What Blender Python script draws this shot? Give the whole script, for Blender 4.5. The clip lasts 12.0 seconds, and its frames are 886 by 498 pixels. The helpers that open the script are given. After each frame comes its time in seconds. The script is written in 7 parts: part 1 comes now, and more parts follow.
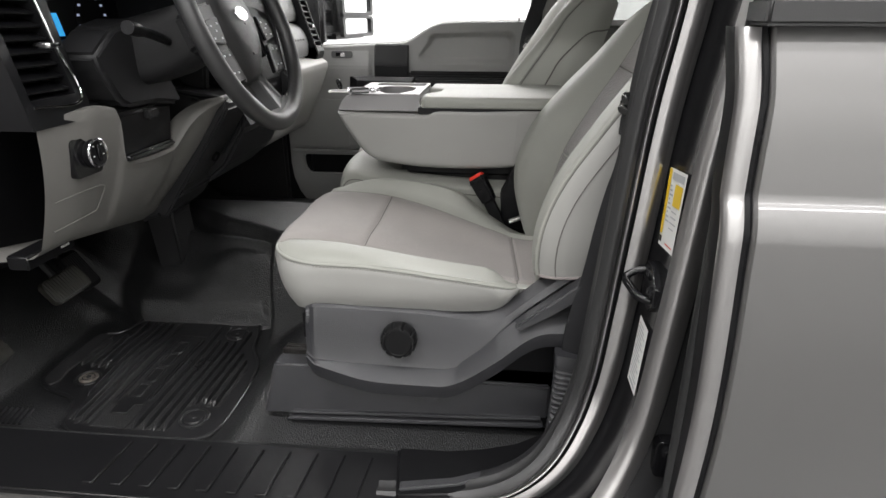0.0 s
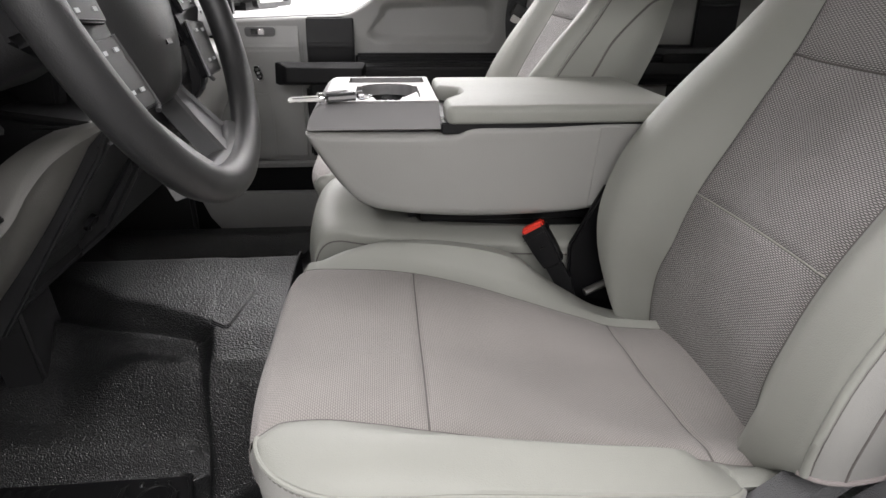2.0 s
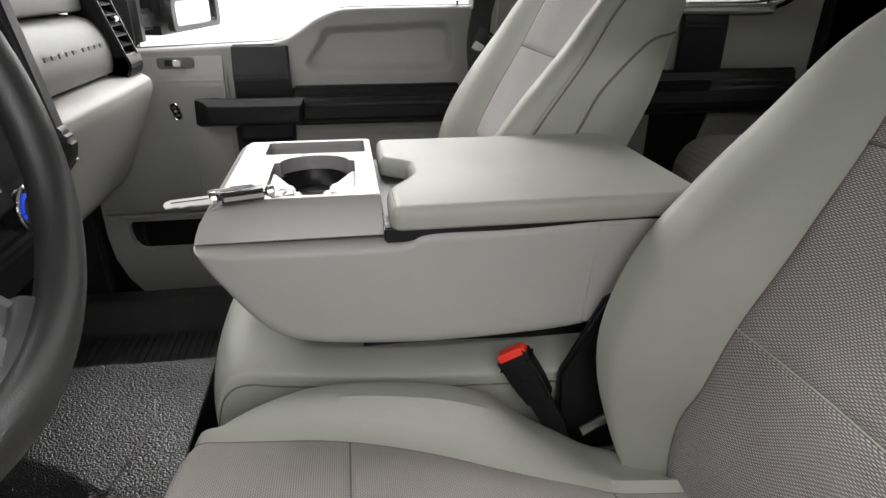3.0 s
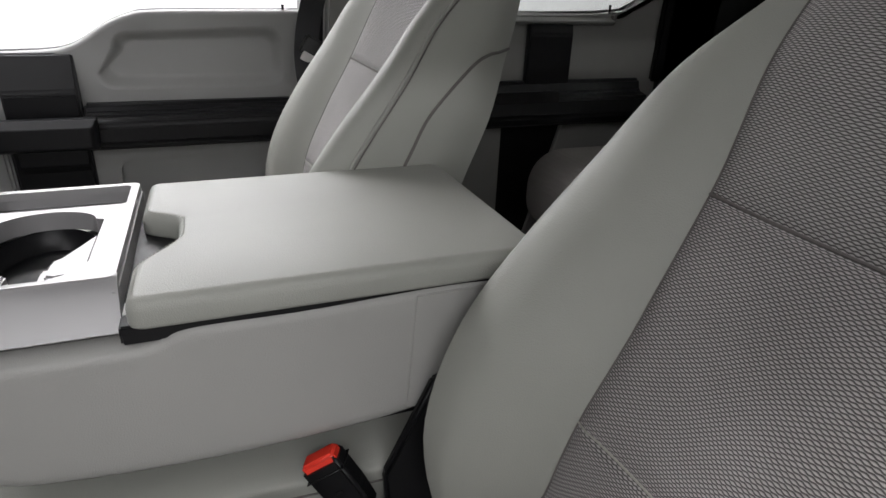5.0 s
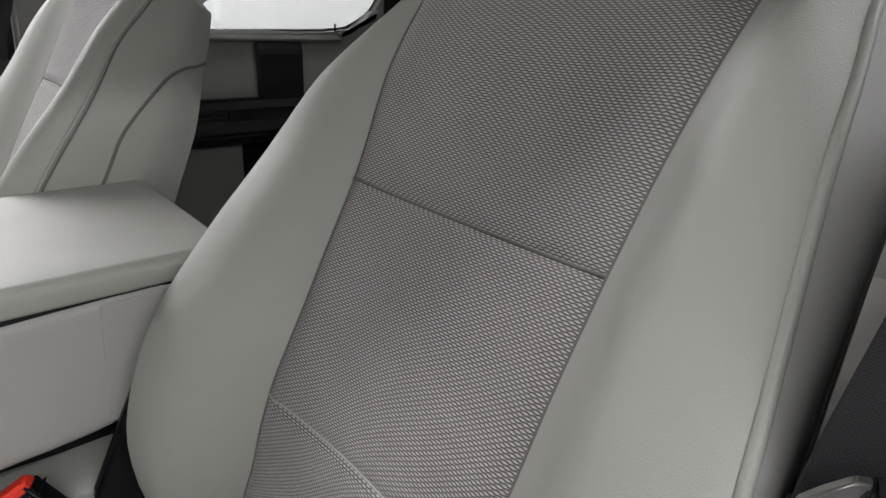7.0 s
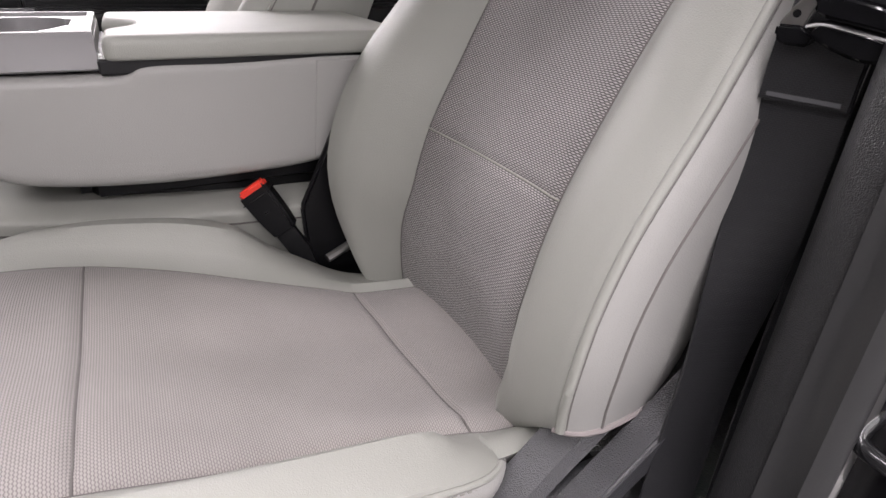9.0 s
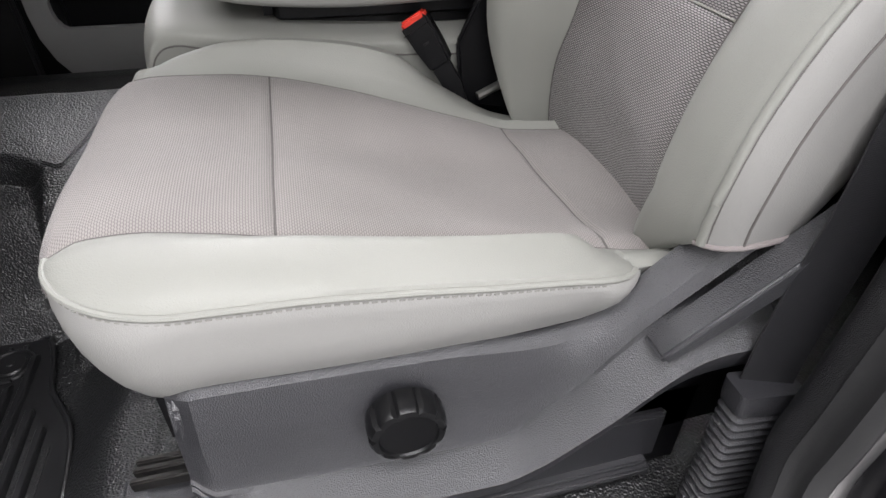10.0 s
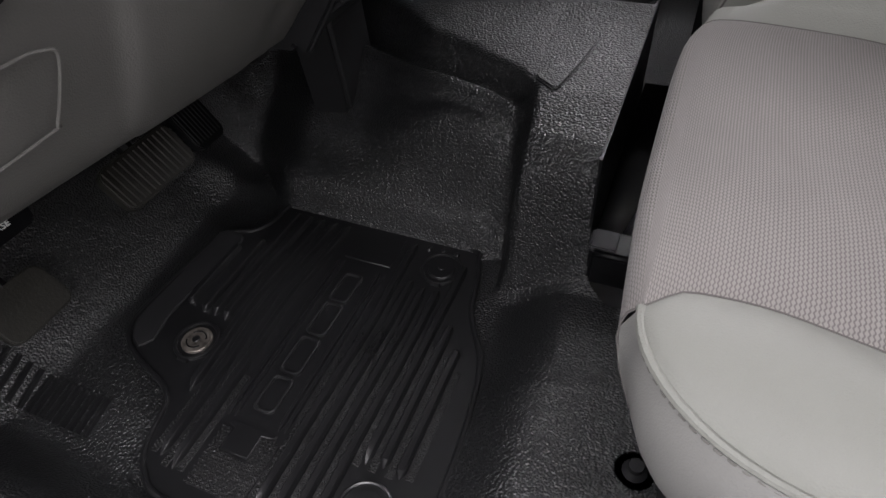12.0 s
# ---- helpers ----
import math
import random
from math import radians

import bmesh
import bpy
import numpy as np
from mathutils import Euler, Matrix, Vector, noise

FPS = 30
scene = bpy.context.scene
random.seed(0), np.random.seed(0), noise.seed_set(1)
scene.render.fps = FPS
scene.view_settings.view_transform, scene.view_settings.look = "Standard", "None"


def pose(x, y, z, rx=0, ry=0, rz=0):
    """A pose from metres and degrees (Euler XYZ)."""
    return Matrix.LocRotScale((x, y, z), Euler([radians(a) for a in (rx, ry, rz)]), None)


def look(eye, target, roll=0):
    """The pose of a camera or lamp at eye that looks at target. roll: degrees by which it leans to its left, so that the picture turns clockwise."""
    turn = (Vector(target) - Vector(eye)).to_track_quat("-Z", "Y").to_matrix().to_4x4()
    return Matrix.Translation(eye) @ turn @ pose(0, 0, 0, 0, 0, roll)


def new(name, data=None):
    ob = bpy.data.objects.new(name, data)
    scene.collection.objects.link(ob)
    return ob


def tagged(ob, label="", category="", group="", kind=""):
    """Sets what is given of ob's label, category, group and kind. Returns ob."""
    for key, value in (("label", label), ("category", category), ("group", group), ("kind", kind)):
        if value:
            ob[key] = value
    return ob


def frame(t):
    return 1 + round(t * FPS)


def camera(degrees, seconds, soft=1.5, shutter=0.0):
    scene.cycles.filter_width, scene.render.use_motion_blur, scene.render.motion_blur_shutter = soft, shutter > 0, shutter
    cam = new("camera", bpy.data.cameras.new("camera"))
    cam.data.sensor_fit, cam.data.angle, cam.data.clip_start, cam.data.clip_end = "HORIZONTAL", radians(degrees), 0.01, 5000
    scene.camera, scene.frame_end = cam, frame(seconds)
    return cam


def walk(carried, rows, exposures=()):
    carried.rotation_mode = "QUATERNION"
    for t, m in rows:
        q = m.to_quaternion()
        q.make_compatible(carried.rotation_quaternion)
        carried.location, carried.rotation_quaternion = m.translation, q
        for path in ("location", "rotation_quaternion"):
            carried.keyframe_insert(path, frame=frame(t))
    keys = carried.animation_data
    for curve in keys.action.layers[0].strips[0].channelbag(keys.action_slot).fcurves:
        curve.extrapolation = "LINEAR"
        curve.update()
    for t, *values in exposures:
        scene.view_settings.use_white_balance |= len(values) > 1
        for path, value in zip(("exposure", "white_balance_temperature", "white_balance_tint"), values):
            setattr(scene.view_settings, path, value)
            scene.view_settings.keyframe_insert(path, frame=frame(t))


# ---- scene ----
cam = camera(73.6, 12.0)
PATH = [
    (0, (0.251, -1.495, 0.784), (0.082, 0.357, 0.049), 0.2),
    (0.5, (0.196, -1.332, 0.763), (0.075, 0.52, 0.019), 0.2),
    (1, (0.135, -1.198, 0.734), (0.078, 0.649, -0.031), 0.2),
    (1.5, (0.05, -1.071, 0.741), (0.086, 0.762, -0.058), 0.2),
    (2, (-0.012, -0.954, 0.764), (0.171, 0.864, -0.05), 0.5),
    (2.5, (-0.005, -0.818, 0.786), (0.262, 0.988, -0.031), 0.6),
    (3, (0.037, -0.688, 0.817), (0.33, 1.11, -0.006), 0.3),
    (3.2, (0.072, -0.649, 0.828), (0.362, 1.146, -0.005), -0.2),
    (5, (0.152, -0.56, 0.826), (0.822, 1.138, 0.009), 2.0),
    (5.5, (0.169, -0.57, 0.852), (1.008, 1.054, 0.039), 2.3),
    (6, (0.191, -0.596, 0.872), (1.226, 0.922, 0.08), 2.5),
    (6.5, (0.209, -0.631, 0.868), (1.425, 0.768, 0.116), 2.7),
    (6.7, (0.211, -0.64, 0.855), (1.47, 0.726, 0.113), 2.8),
    (8.3, (0.171, -0.826, 0.713), (1.263, 0.7, 0.02), 2.2),
    (8.5, (0.165, -0.831, 0.706), (1.167, 0.737, -0.026), 1.9),
    (9, (0.097, -0.857, 0.694), (0.933, 0.732, -0.188), 2.0),
    (9.5, (0.075, -0.885, 0.668), (0.66, 0.691, -0.415), 1.2),
    (10, (0.053, -0.908, 0.655), (0.446, 0.637, -0.552), 0.7),
    (10.5, (0.018, -0.906, 0.664), (0.246, 0.615, -0.615), 0.4),
    (11, (-0.068, -0.877, 0.643), (-0.063, 0.627, -0.675), 0.0),
    (11.5, (-0.122, -0.804, 0.639), (-0.462, 0.585, -0.760), -2.8),
    (12, (-0.139, -0.739, 0.631), (-0.749, 0.541, -0.780), -4.6),
]
# seconds, stops, kelvin, tint: the camera's own metering along the way
EXPOSURES = [(0, -0.25, 6500, 10), (0.5, -0.22, 6500, 10), (1.5, -0.22, 6500, 11), (2.5, -0.1, 6500, 14), (3.0, -0.1, 6500, 10), (5.0, -0.35, 6350, 12), (5.5, -0.3, 6350, 12), (6.5, -0.25, 6350, 11), (8.5, 0.15, 6500, 20), (9.0, 0.15, 6500, 20), (9.5, 0.2, 6400, 20), (10.0, 0.15, 6350, 14), (10.5, 0.06, 6300, 13), (11.0, -0.04, 6400, 13), (11.5, -0.45, 6400, 17), (12.0, -0.65, 6350, 16)]
walk(cam, [(t, look(eye, target, roll)) for t, eye, target, roll in PATH], EXPOSURES)

# ---- world and light: a white workshop hall with long ceiling lights ----
world = bpy.data.worlds.new("hall_world")
scene.world = world
world.use_nodes = True
world.node_tree.nodes["Background"].inputs[0].default_value = (0.8, 0.85, 0.9, 1)
world.node_tree.nodes["Background"].inputs[1].default_value = 0.05

CEIL_Z, GROUND_Z = 3.3, -0.95


def ceiling_lamp(x, y, sx, sy, watts):
    data = bpy.data.lights.new("ceiling_light", "AREA")
    data.shape, data.size, data.size_y = "RECTANGLE", sx, sy
    data.energy, data.color = watts, (1.0, 0.99, 0.985)
    ob = new("ceiling_light", data)
    ob.matrix_world = pose(x, y, CEIL_Z - 0.12)
    return ob


for ly, watts in ((-5.0, 165), (-3.3, 190), (-1.7, 205), (0.0, 185), (1.7, 215), (3.4, 320), (5.0, 540)):
    ceiling_lamp(1.4, ly, 8.0, 0.2, watts)
# ---- helpers ----
def lin(c):
    return tuple(c) + (1.0,)


def material(name, color, rough=0.5, metal=0.0, grain=0.0, grain_scale=400.0, mottle=0.12, mottle_scale=9.0, coat=0.0, spec=0.5, sheen=0.0, voronoi=False, coat_rough=0.10):
    """A surface with a base colour that drifts at two scales, and a fine relief of the given depth."""
    m = bpy.data.materials.new(name)
    m.use_nodes = True
    nt = m.node_tree
    b = nt.nodes["Principled BSDF"]
    tc = nt.nodes.new("ShaderNodeTexCoord")
    big = nt.nodes.new("ShaderNodeTexNoise")
    big.inputs["Scale"].default_value, big.inputs["Detail"].default_value = mottle_scale, 5.0
    nt.links.new(tc.outputs["Object"], big.inputs["Vector"])
    ramp = nt.nodes.new("ShaderNodeMapRange")
    ramp.inputs["From Min"].default_value, ramp.inputs["From Max"].default_value = 0.25, 0.75
    ramp.inputs["To Min"].default_value, ramp.inputs["To Max"].default_value = 1.0 - mottle, 1.0 + mottle
    nt.links.new(big.outputs["Fac"], ramp.inputs["Value"])
    mul = nt.nodes.new("ShaderNodeVectorMath")
    mul.operation = "SCALE"
    mul.inputs[0].default_value = color
    nt.links.new(ramp.outputs["Result"], mul.inputs["Scale"])
    nt.links.new(mul.outputs["Vector"], b.inputs["Base Color"])
    b.inputs["Metallic"].default_value = metal
    b.inputs["Coat Weight"].default_value = coat
    b.inputs["Coat Roughness"].default_value = coat_rough
    b.inputs["Specular IOR Level"].default_value = spec
    b.inputs["Sheen Weight"].default_value = sheen
    rr = nt.nodes.new("ShaderNodeMapRange")
    rr.inputs["To Min"].default_value, rr.inputs["To Max"].default_value = max(0.02, rough - 0.06), min(1, rough + 0.06)
    nt.links.new(big.outputs["Fac"], rr.inputs["Value"])
    nt.links.new(rr.outputs["Result"], b.inputs["Roughness"])
    if grain:
        fine = nt.nodes.new("ShaderNodeTexVoronoi" if voronoi else "ShaderNodeTexNoise")
        fine.inputs["Scale"].default_value = grain_scale
        if not voronoi:
            fine.inputs["Detail"].default_value = 3.0
        nt.links.new(tc.outputs["Object"], fine.inputs["Vector"])
        bump = nt.nodes.new("ShaderNodeBump")
        bump.inputs["Strength"].default_value, bump.inputs["Distance"].default_value = 1.0, grain
        nt.links.new(fine.outputs["Distance" if voronoi else "Fac"], bump.inputs["Height"])
        nt.links.new(bump.outputs["Normal"], b.inputs["Normal"])
    return m


def leathery(name, color, rough, depth, scale):
    """A pebbled vinyl: rounded grains with crooked creases between, over slow dents, with dull and glossy patches."""
    m = material(name, color, rough, mottle=0.16, mottle_scale=11.0, spec=1.0)
    nt = m.node_tree
    b = nt.nodes["Principled BSDF"]
    tc = nt.nodes.new("ShaderNodeTexCoord")
    warp = nt.nodes.new("ShaderNodeTexNoise")
    warp.inputs["Scale"].default_value, warp.inputs["Detail"].default_value = scale * 0.55, 2.0
    nt.links.new(tc.outputs["Object"], warp.inputs["Vector"])
    mix = nt.nodes.new("ShaderNodeVectorMath")
    mix.operation = "MULTIPLY_ADD"
    mix.inputs[1].default_value = (0.9 / scale,) * 3
    nt.links.new(warp.outputs["Color"], mix.inputs[0])
    nt.links.new(tc.outputs["Object"], mix.inputs[2])
    cell = nt.nodes.new("ShaderNodeTexVoronoi")
    cell.feature = "SMOOTH_F1"
    cell.inputs["Scale"].default_value, cell.inputs["Smoothness"].default_value = scale, 0.55
    nt.links.new(mix.outputs["Vector"], cell.inputs["Vector"])
    bump = nt.nodes.new("ShaderNodeBump")
    bump.invert = True
    bump.inputs["Strength"].default_value, bump.inputs["Distance"].default_value = 1.0, depth
    nt.links.new(cell.outputs["Distance"], bump.inputs["Height"])
    nt.links.new(bump.outputs["Normal"], b.inputs["Normal"])
    return m


def woven(name, light, dark, w, h, depth, rough=0.85, gap=0.22, offset=0.5):
    """A woven cloth on the surface's own metres: rows of small raised floats with dark gaps between."""
    m = material(name, light, rough, mottle=0.06, mottle_scale=14.0, sheen=0.04)
    nt = m.node_tree
    b = nt.nodes["Principled BSDF"]
    uv = nt.nodes.new("ShaderNodeUVMap")
    br = nt.nodes.new("ShaderNodeTexBrick")
    br.offset = offset
    for key, v in (("Scale", 1.0), ("Brick Width", w), ("Row Height", h), ("Mortar Size", h * gap), ("Mortar Smooth", 0.9)):
        br.inputs[key].default_value = v
    br.inputs["Color1"].default_value = lin(light)
    br.inputs["Color2"].default_value = lin([c * 0.86 for c in light])
    br.inputs["Mortar"].default_value = lin(dark)
    nt.links.new(uv.outputs["UV"], br.inputs["Vector"])
    old = b.inputs["Base Color"].links[0].from_node
    mix = nt.nodes.new("ShaderNodeVectorMath")
    mix.operation = "MULTIPLY"
    old.inputs[0].default_value = (1, 1, 1)
    nt.links.new(br.outputs["Color"], mix.inputs[0])
    nt.links.new(old.outputs["Vector"], mix.inputs[1])
    nt.links.new(mix.outputs["Vector"], b.inputs["Base Color"])
    bump = nt.nodes.new("ShaderNodeBump")
    bump.invert = True
    bump.inputs["Distance"].default_value = depth
    bump.inputs["Strength"].default_value = 0.8
    nt.links.new(br.outputs["Fac"], bump.inputs["Height"])
    nt.links.new(bump.outputs["Normal"], b.inputs["Normal"])
    return m


def lozenge(name, light, dark, w, h, depth, wave=0.17, soft=0.30, rough=0.85, gap=0.04):
    """A woven cloth whose rows of lens-shaped floats lie between wavy dark gaps, in metres along the surface."""
    m = material(name, light, rough, mottle=0.07, mottle_scale=14.0, sheen=0.15)
    nt = m.node_tree
    b = nt.nodes["Principled BSDF"]
    uv = nt.nodes.new("ShaderNodeUVMap")
    sep = nt.nodes.new("ShaderNodeSeparateXYZ")
    nt.links.new(uv.outputs["UV"], sep.inputs["Vector"])

    def calc(op, a, c=None):
        n = nt.nodes.new("ShaderNodeMath")
        n.operation = op
        for k, v in enumerate((a, c)):
            if v is None:
                continue
            if isinstance(v, (int, float)):
                n.inputs[k].default_value = v
            else:
                nt.links.new(v, n.inputs[k])
        return n.outputs[0]

    v = calc("DIVIDE", sep.outputs["Y"], h)
    row = calc("FLOOR", v)
    f = calc("SUBTRACT", v, row)
    sign = calc("SUBTRACT", 1.0, calc("MULTIPLY", calc("FLOORED_MODULO", row, 2.0), 2.0))
    c = calc("MULTIPLY", calc("MULTIPLY", calc("COSINE", calc("MULTIPLY", sep.outputs["X"], 2 * math.pi / w)), sign), wave)
    d = calc("MINIMUM", calc("SUBTRACT", f, c), calc("SUBTRACT", calc("SUBTRACT", 1.0, c), f))
    ramp = nt.nodes.new("ShaderNodeMapRange")
    ramp.interpolation_type = "SMOOTHSTEP"
    ramp.inputs["From Min"].default_value, ramp.inputs["From Max"].default_value = gap, soft + gap
    nt.links.new(d, ramp.inputs["Value"])
    mix = nt.nodes.new("ShaderNodeMix")
    mix.data_type = "RGBA"
    mix.inputs[6].default_value, mix.inputs[7].default_value = lin(dark), lin(light)
    nt.links.new(ramp.outputs["Result"], mix.inputs["Factor"])
    old = b.inputs["Base Color"].links[0].from_node
    old.inputs[0].default_value = (1, 1, 1)
    mul = nt.nodes.new("ShaderNodeVectorMath")
    mul.operation = "MULTIPLY"
    nt.links.new(mix.outputs[2], mul.inputs[0])
    nt.links.new(old.outputs["Vector"], mul.inputs[1])
    nt.links.new(mul.outputs["Vector"], b.inputs["Base Color"])
    bump = nt.nodes.new("ShaderNodeBump")
    bump.inputs["Distance"].default_value, bump.inputs["Strength"].default_value = depth, 0.7
    nt.links.new(ramp.outputs["Result"], bump.inputs["Height"])
    nt.links.new(bump.outputs["Normal"], b.inputs["Normal"])
    return m


def glass_material(name, tint=(1, 1, 1), rough=0.0):
    m = bpy.data.materials.new(name)
    m.use_nodes = True
    b = m.node_tree.nodes["Principled BSDF"]
    b.inputs["Base Color"].default_value = lin(tint)
    b.inputs["Transmission Weight"].default_value = 1.0
    b.inputs["Roughness"].default_value, b.inputs["IOR"].default_value = rough, 1.45
    return m


def glow(name, color, strength):
    m = bpy.data.materials.new(name)
    m.use_nodes = True
    b = m.node_tree.nodes["Principled BSDF"]
    b.inputs["Base Color"].default_value = lin(color)
    b.inputs["Emission Color"].default_value = lin(color)
    b.inputs["Emission Strength"].default_value = strength
    return m


def thing(name, label, category, group="", kind="", at=(0, 0, 0)):
    ob = tagged(new(name), label, category, group, kind)
    ob.location = at
    ob.empty_display_size = 0.05
    return ob


def finish(bm, name, sharp=0.7):
    bmesh.ops.recalc_face_normals(bm, faces=bm.faces)
    for f in bm.faces:
        f.smooth = f.material_index != 7 and len(f.verts) < 9
        f.material_index = 0
    for e in bm.edges:
        e.smooth = len(e.link_faces) != 2 or e.calc_face_angle(0) < sharp
    me = bpy.data.meshes.new(name)
    bm.to_mesh(me)
    bm.free()
    return me


def part(name, bm, mat, parent=None, label="", sharp=0.7):
    ob = new(name, finish(bm, name, sharp))
    ob.data.materials.append(mat)
    if parent is not None:
        ob.parent = parent
        w, p = Matrix(), parent
        while p is not None:
            w = (p.matrix_parent_inverse @ p.matrix_basis if p.parent else p.matrix_basis.copy()) @ w
            p = p.parent
        ob.matrix_parent_inverse = w.inverted()
    if label:
        ob["label"] = label
    return ob


def spl(xs, ys, q):
    """Smooth curve through points: cubic with limited slopes. ys may be rows of several values."""
    xs, ys, q = np.asarray(xs, float), np.asarray(ys, float), np.asarray(q, float)
    flat = ys.ndim == 1
    ys = ys[:, None] if flat else ys
    h, d = np.diff(xs)[:, None], np.diff(ys, axis=0) / np.diff(xs)[:, None]
    m = np.empty_like(ys)
    m[0], m[-1] = d[0], d[-1]
    if len(xs) > 2:
        same = d[:-1] * d[1:] > 0
        m[1:-1] = np.where(same, 2 * d[:-1] * d[1:] / np.where(same, d[:-1] + d[1:], 1), 0)
    i = np.clip(np.searchsorted(xs, q) - 1, 0, len(xs) - 2)
    t = ((q - xs[i]) / np.diff(xs)[i])[..., None]
    t = np.clip(t, 0, 1)
    hh = h[i]
    out = (1 + 2 * t) * (1 - t) ** 2 * ys[i] + t * (1 - t) ** 2 * hh * m[i] + t * t * (3 - 2 * t) * ys[i + 1] + t * t * (t - 1) * hh * m[i + 1]
    return out[..., 0] if flat else out


def curve_points(pts, n):
    """n points along a smooth line through pts (catmull-rom)."""
    p = [Vector(a) for a in pts]
    p = [p[0] * 2 - p[1]] + p + [p[-1] * 2 - p[-2]]
    out = []
    segs = len(p) - 3
    for k in range(n):
        u = k / (n - 1) * segs
        i = min(int(u), segs - 1)
        t = u - i
        a, b, c, d = p[i], p[i + 1], p[i + 2], p[i + 3]
        out.append(0.5 * ((2 * b) + (c - a) * t + (2 * a - 5 * b + 4 * c - d) * t * t + (3 * b - a - 3 * c + d) * t ** 3))
    return out


def patch(P, i0, i1, j0, j1, bm=None, uv=None):
    """Quads of the point grid P between rows i0..i1 and columns j0..j1, with coordinates in metres along the surface."""
    bm = bm or bmesh.new()
    lay = bm.loops.layers.uv.verify()
    P = np.asarray(P)
    if uv is None:
        uv = arc(P)
    vs = {}
    for i in range(i0, i1 + 1):
        for j in range(j0, j1 + 1):
            vs[i, j] = bm.verts.new(P[i, j])
    for i in range(i0, i1):
        for j in range(j0, j1):
            q = ((i, j), (i + 1, j), (i + 1, j + 1), (i, j + 1))
            try:
                f = bm.faces.new([vs[k] for k in q])
            except ValueError:
                continue
            for lo, k in zip(f.loops, q):
                lo[lay].uv = uv[k]
    return bm


def arc(P):
    P = np.asarray(P)
    du = np.linalg.norm(np.diff(P, axis=0), axis=2).mean(1)
    mid = P.shape[0] // 2
    dv = np.linalg.norm(np.diff(P, axis=1), axis=2)[mid]
    u, v = np.r_[0, np.cumsum(du)], np.r_[0, np.cumsum(dv)]
    uv = np.zeros(P.shape[:2] + (2,))
    uv[..., 0], uv[..., 1] = v[None, :], u[:, None]
    return uv


def box(x0, x1, y0, y1, z0, z1, bev=0.0, seg=2, bm=None):
    b = bmesh.new()
    bmesh.ops.create_cube(b, size=1.0)
    for v in b.verts:
        v.co = Vector(((x0 + x1) / 2 + v.co.x * (x1 - x0), (y0 + y1) / 2 + v.co.y * (y1 - y0), (z0 + z1) / 2 + v.co.z * (z1 - z0)))
    ease(b, bev, seg)
    return merge(bm, b)


def ease(b, bev, seg):
    """Rounds all edges; the flats between keep their flat shading."""
    for f in b.faces:
        f.material_index = 7
    if bev:
        made = bmesh.ops.bevel(b, geom=list(b.edges), offset=bev, segments=max(seg, 3), affect="EDGES", clamp_overlap=True)
        for f in made["faces"]:
            f.material_index = 0


def merge(bm, b):
    if bm is None:
        return b
    me = bpy.data.meshes.new("tmp")
    b.to_mesh(me)
    b.free()
    bm.from_mesh(me)
    bpy.data.meshes.remove(me)
    return bm


def prism(pts, axis, a, b, bev=0.0, seg=2, bm=None, inset=0.0):
    """A polygon in the plane across the axis, drawn out from a to b. The b face may be drawn in a little."""
    m = bmesh.new()
    put = {"x": lambda p, w: (w, p[0], p[1]), "y": lambda p, w: (p[0], w, p[1]), "z": lambda p, w: (p[0], p[1], w)}[axis]
    cx, cy = sum(p[0] for p in pts) / len(pts), sum(p[1] for p in pts) / len(pts)
    lo = [m.verts.new(put(p, a)) for p in pts]
    hi = [m.verts.new(put((p[0] + (cx - p[0]) * inset, p[1] + (cy - p[1]) * inset), b)) for p in pts]
    m.faces.new(lo)
    m.faces.new(hi[::-1])
    n = len(pts)
    for k in range(n):
        m.faces.new((lo[k], hi[k], hi[(k + 1) % n], lo[(k + 1) % n]))
    bmesh.ops.recalc_face_normals(m, faces=m.faces)
    ease(m, bev, seg)
    return merge(bm, m)


def rounded(x0, x1, y0, y1, r, n=5):
    pts = []
    for cx, cy, a0 in ((x1 - r, y1 - r, 0), (x0 + r, y1 - r, 90), (x0 + r, y0 + r, 180), (x1 - r, y0 + r, 270)):
        for k in range(n + 1):
            a = radians(a0 + 90 * k / n)
            pts.append((cx + r * math.cos(a), cy + r * math.sin(a)))
    return pts


def tube(pts, r, n=10, bm=None, closed=False, flat=None, up=(0, 0, 1)):
    """A round or flattened rod along points. flat: (half width, half thickness)."""
    bm = bm or bmesh.new()
    pts = [Vector(p) for p in pts]
    rings = []
    for k, p in enumerate(pts):
        nxt = pts[(k + 1) % len(pts)] if closed or k + 1 < len(pts) else p
        prv = pts[k - 1] if closed or k else p
        d = (nxt - prv).normalized()
        side = d.cross(Vector(up))
        side = side.normalized() if side.length > 1e-4 else d.orthogonal().normalized()
        top = side.cross(d).normalized()
        rr = r[k] if isinstance(r, (list, tuple)) else r
        a, b = flat if flat else (rr, rr)
        rings.append([bm.verts.new(p + side * a * math.cos(2 * math.pi * i / n) + top * b * math.sin(2 * math.pi * i / n)) for i in range(n)])
    m = len(rings)
    for k in range(m if closed else m - 1):
        for i in range(n):
            bm.faces.new((rings[k][i], rings[k][(i + 1) % n], rings[(k + 1) % m][(i + 1) % n], rings[(k + 1) % m][i]))
    if not closed:
        bm.faces.new(rings[0][::-1])
        bm.faces.new(rings[-1])
    return bm


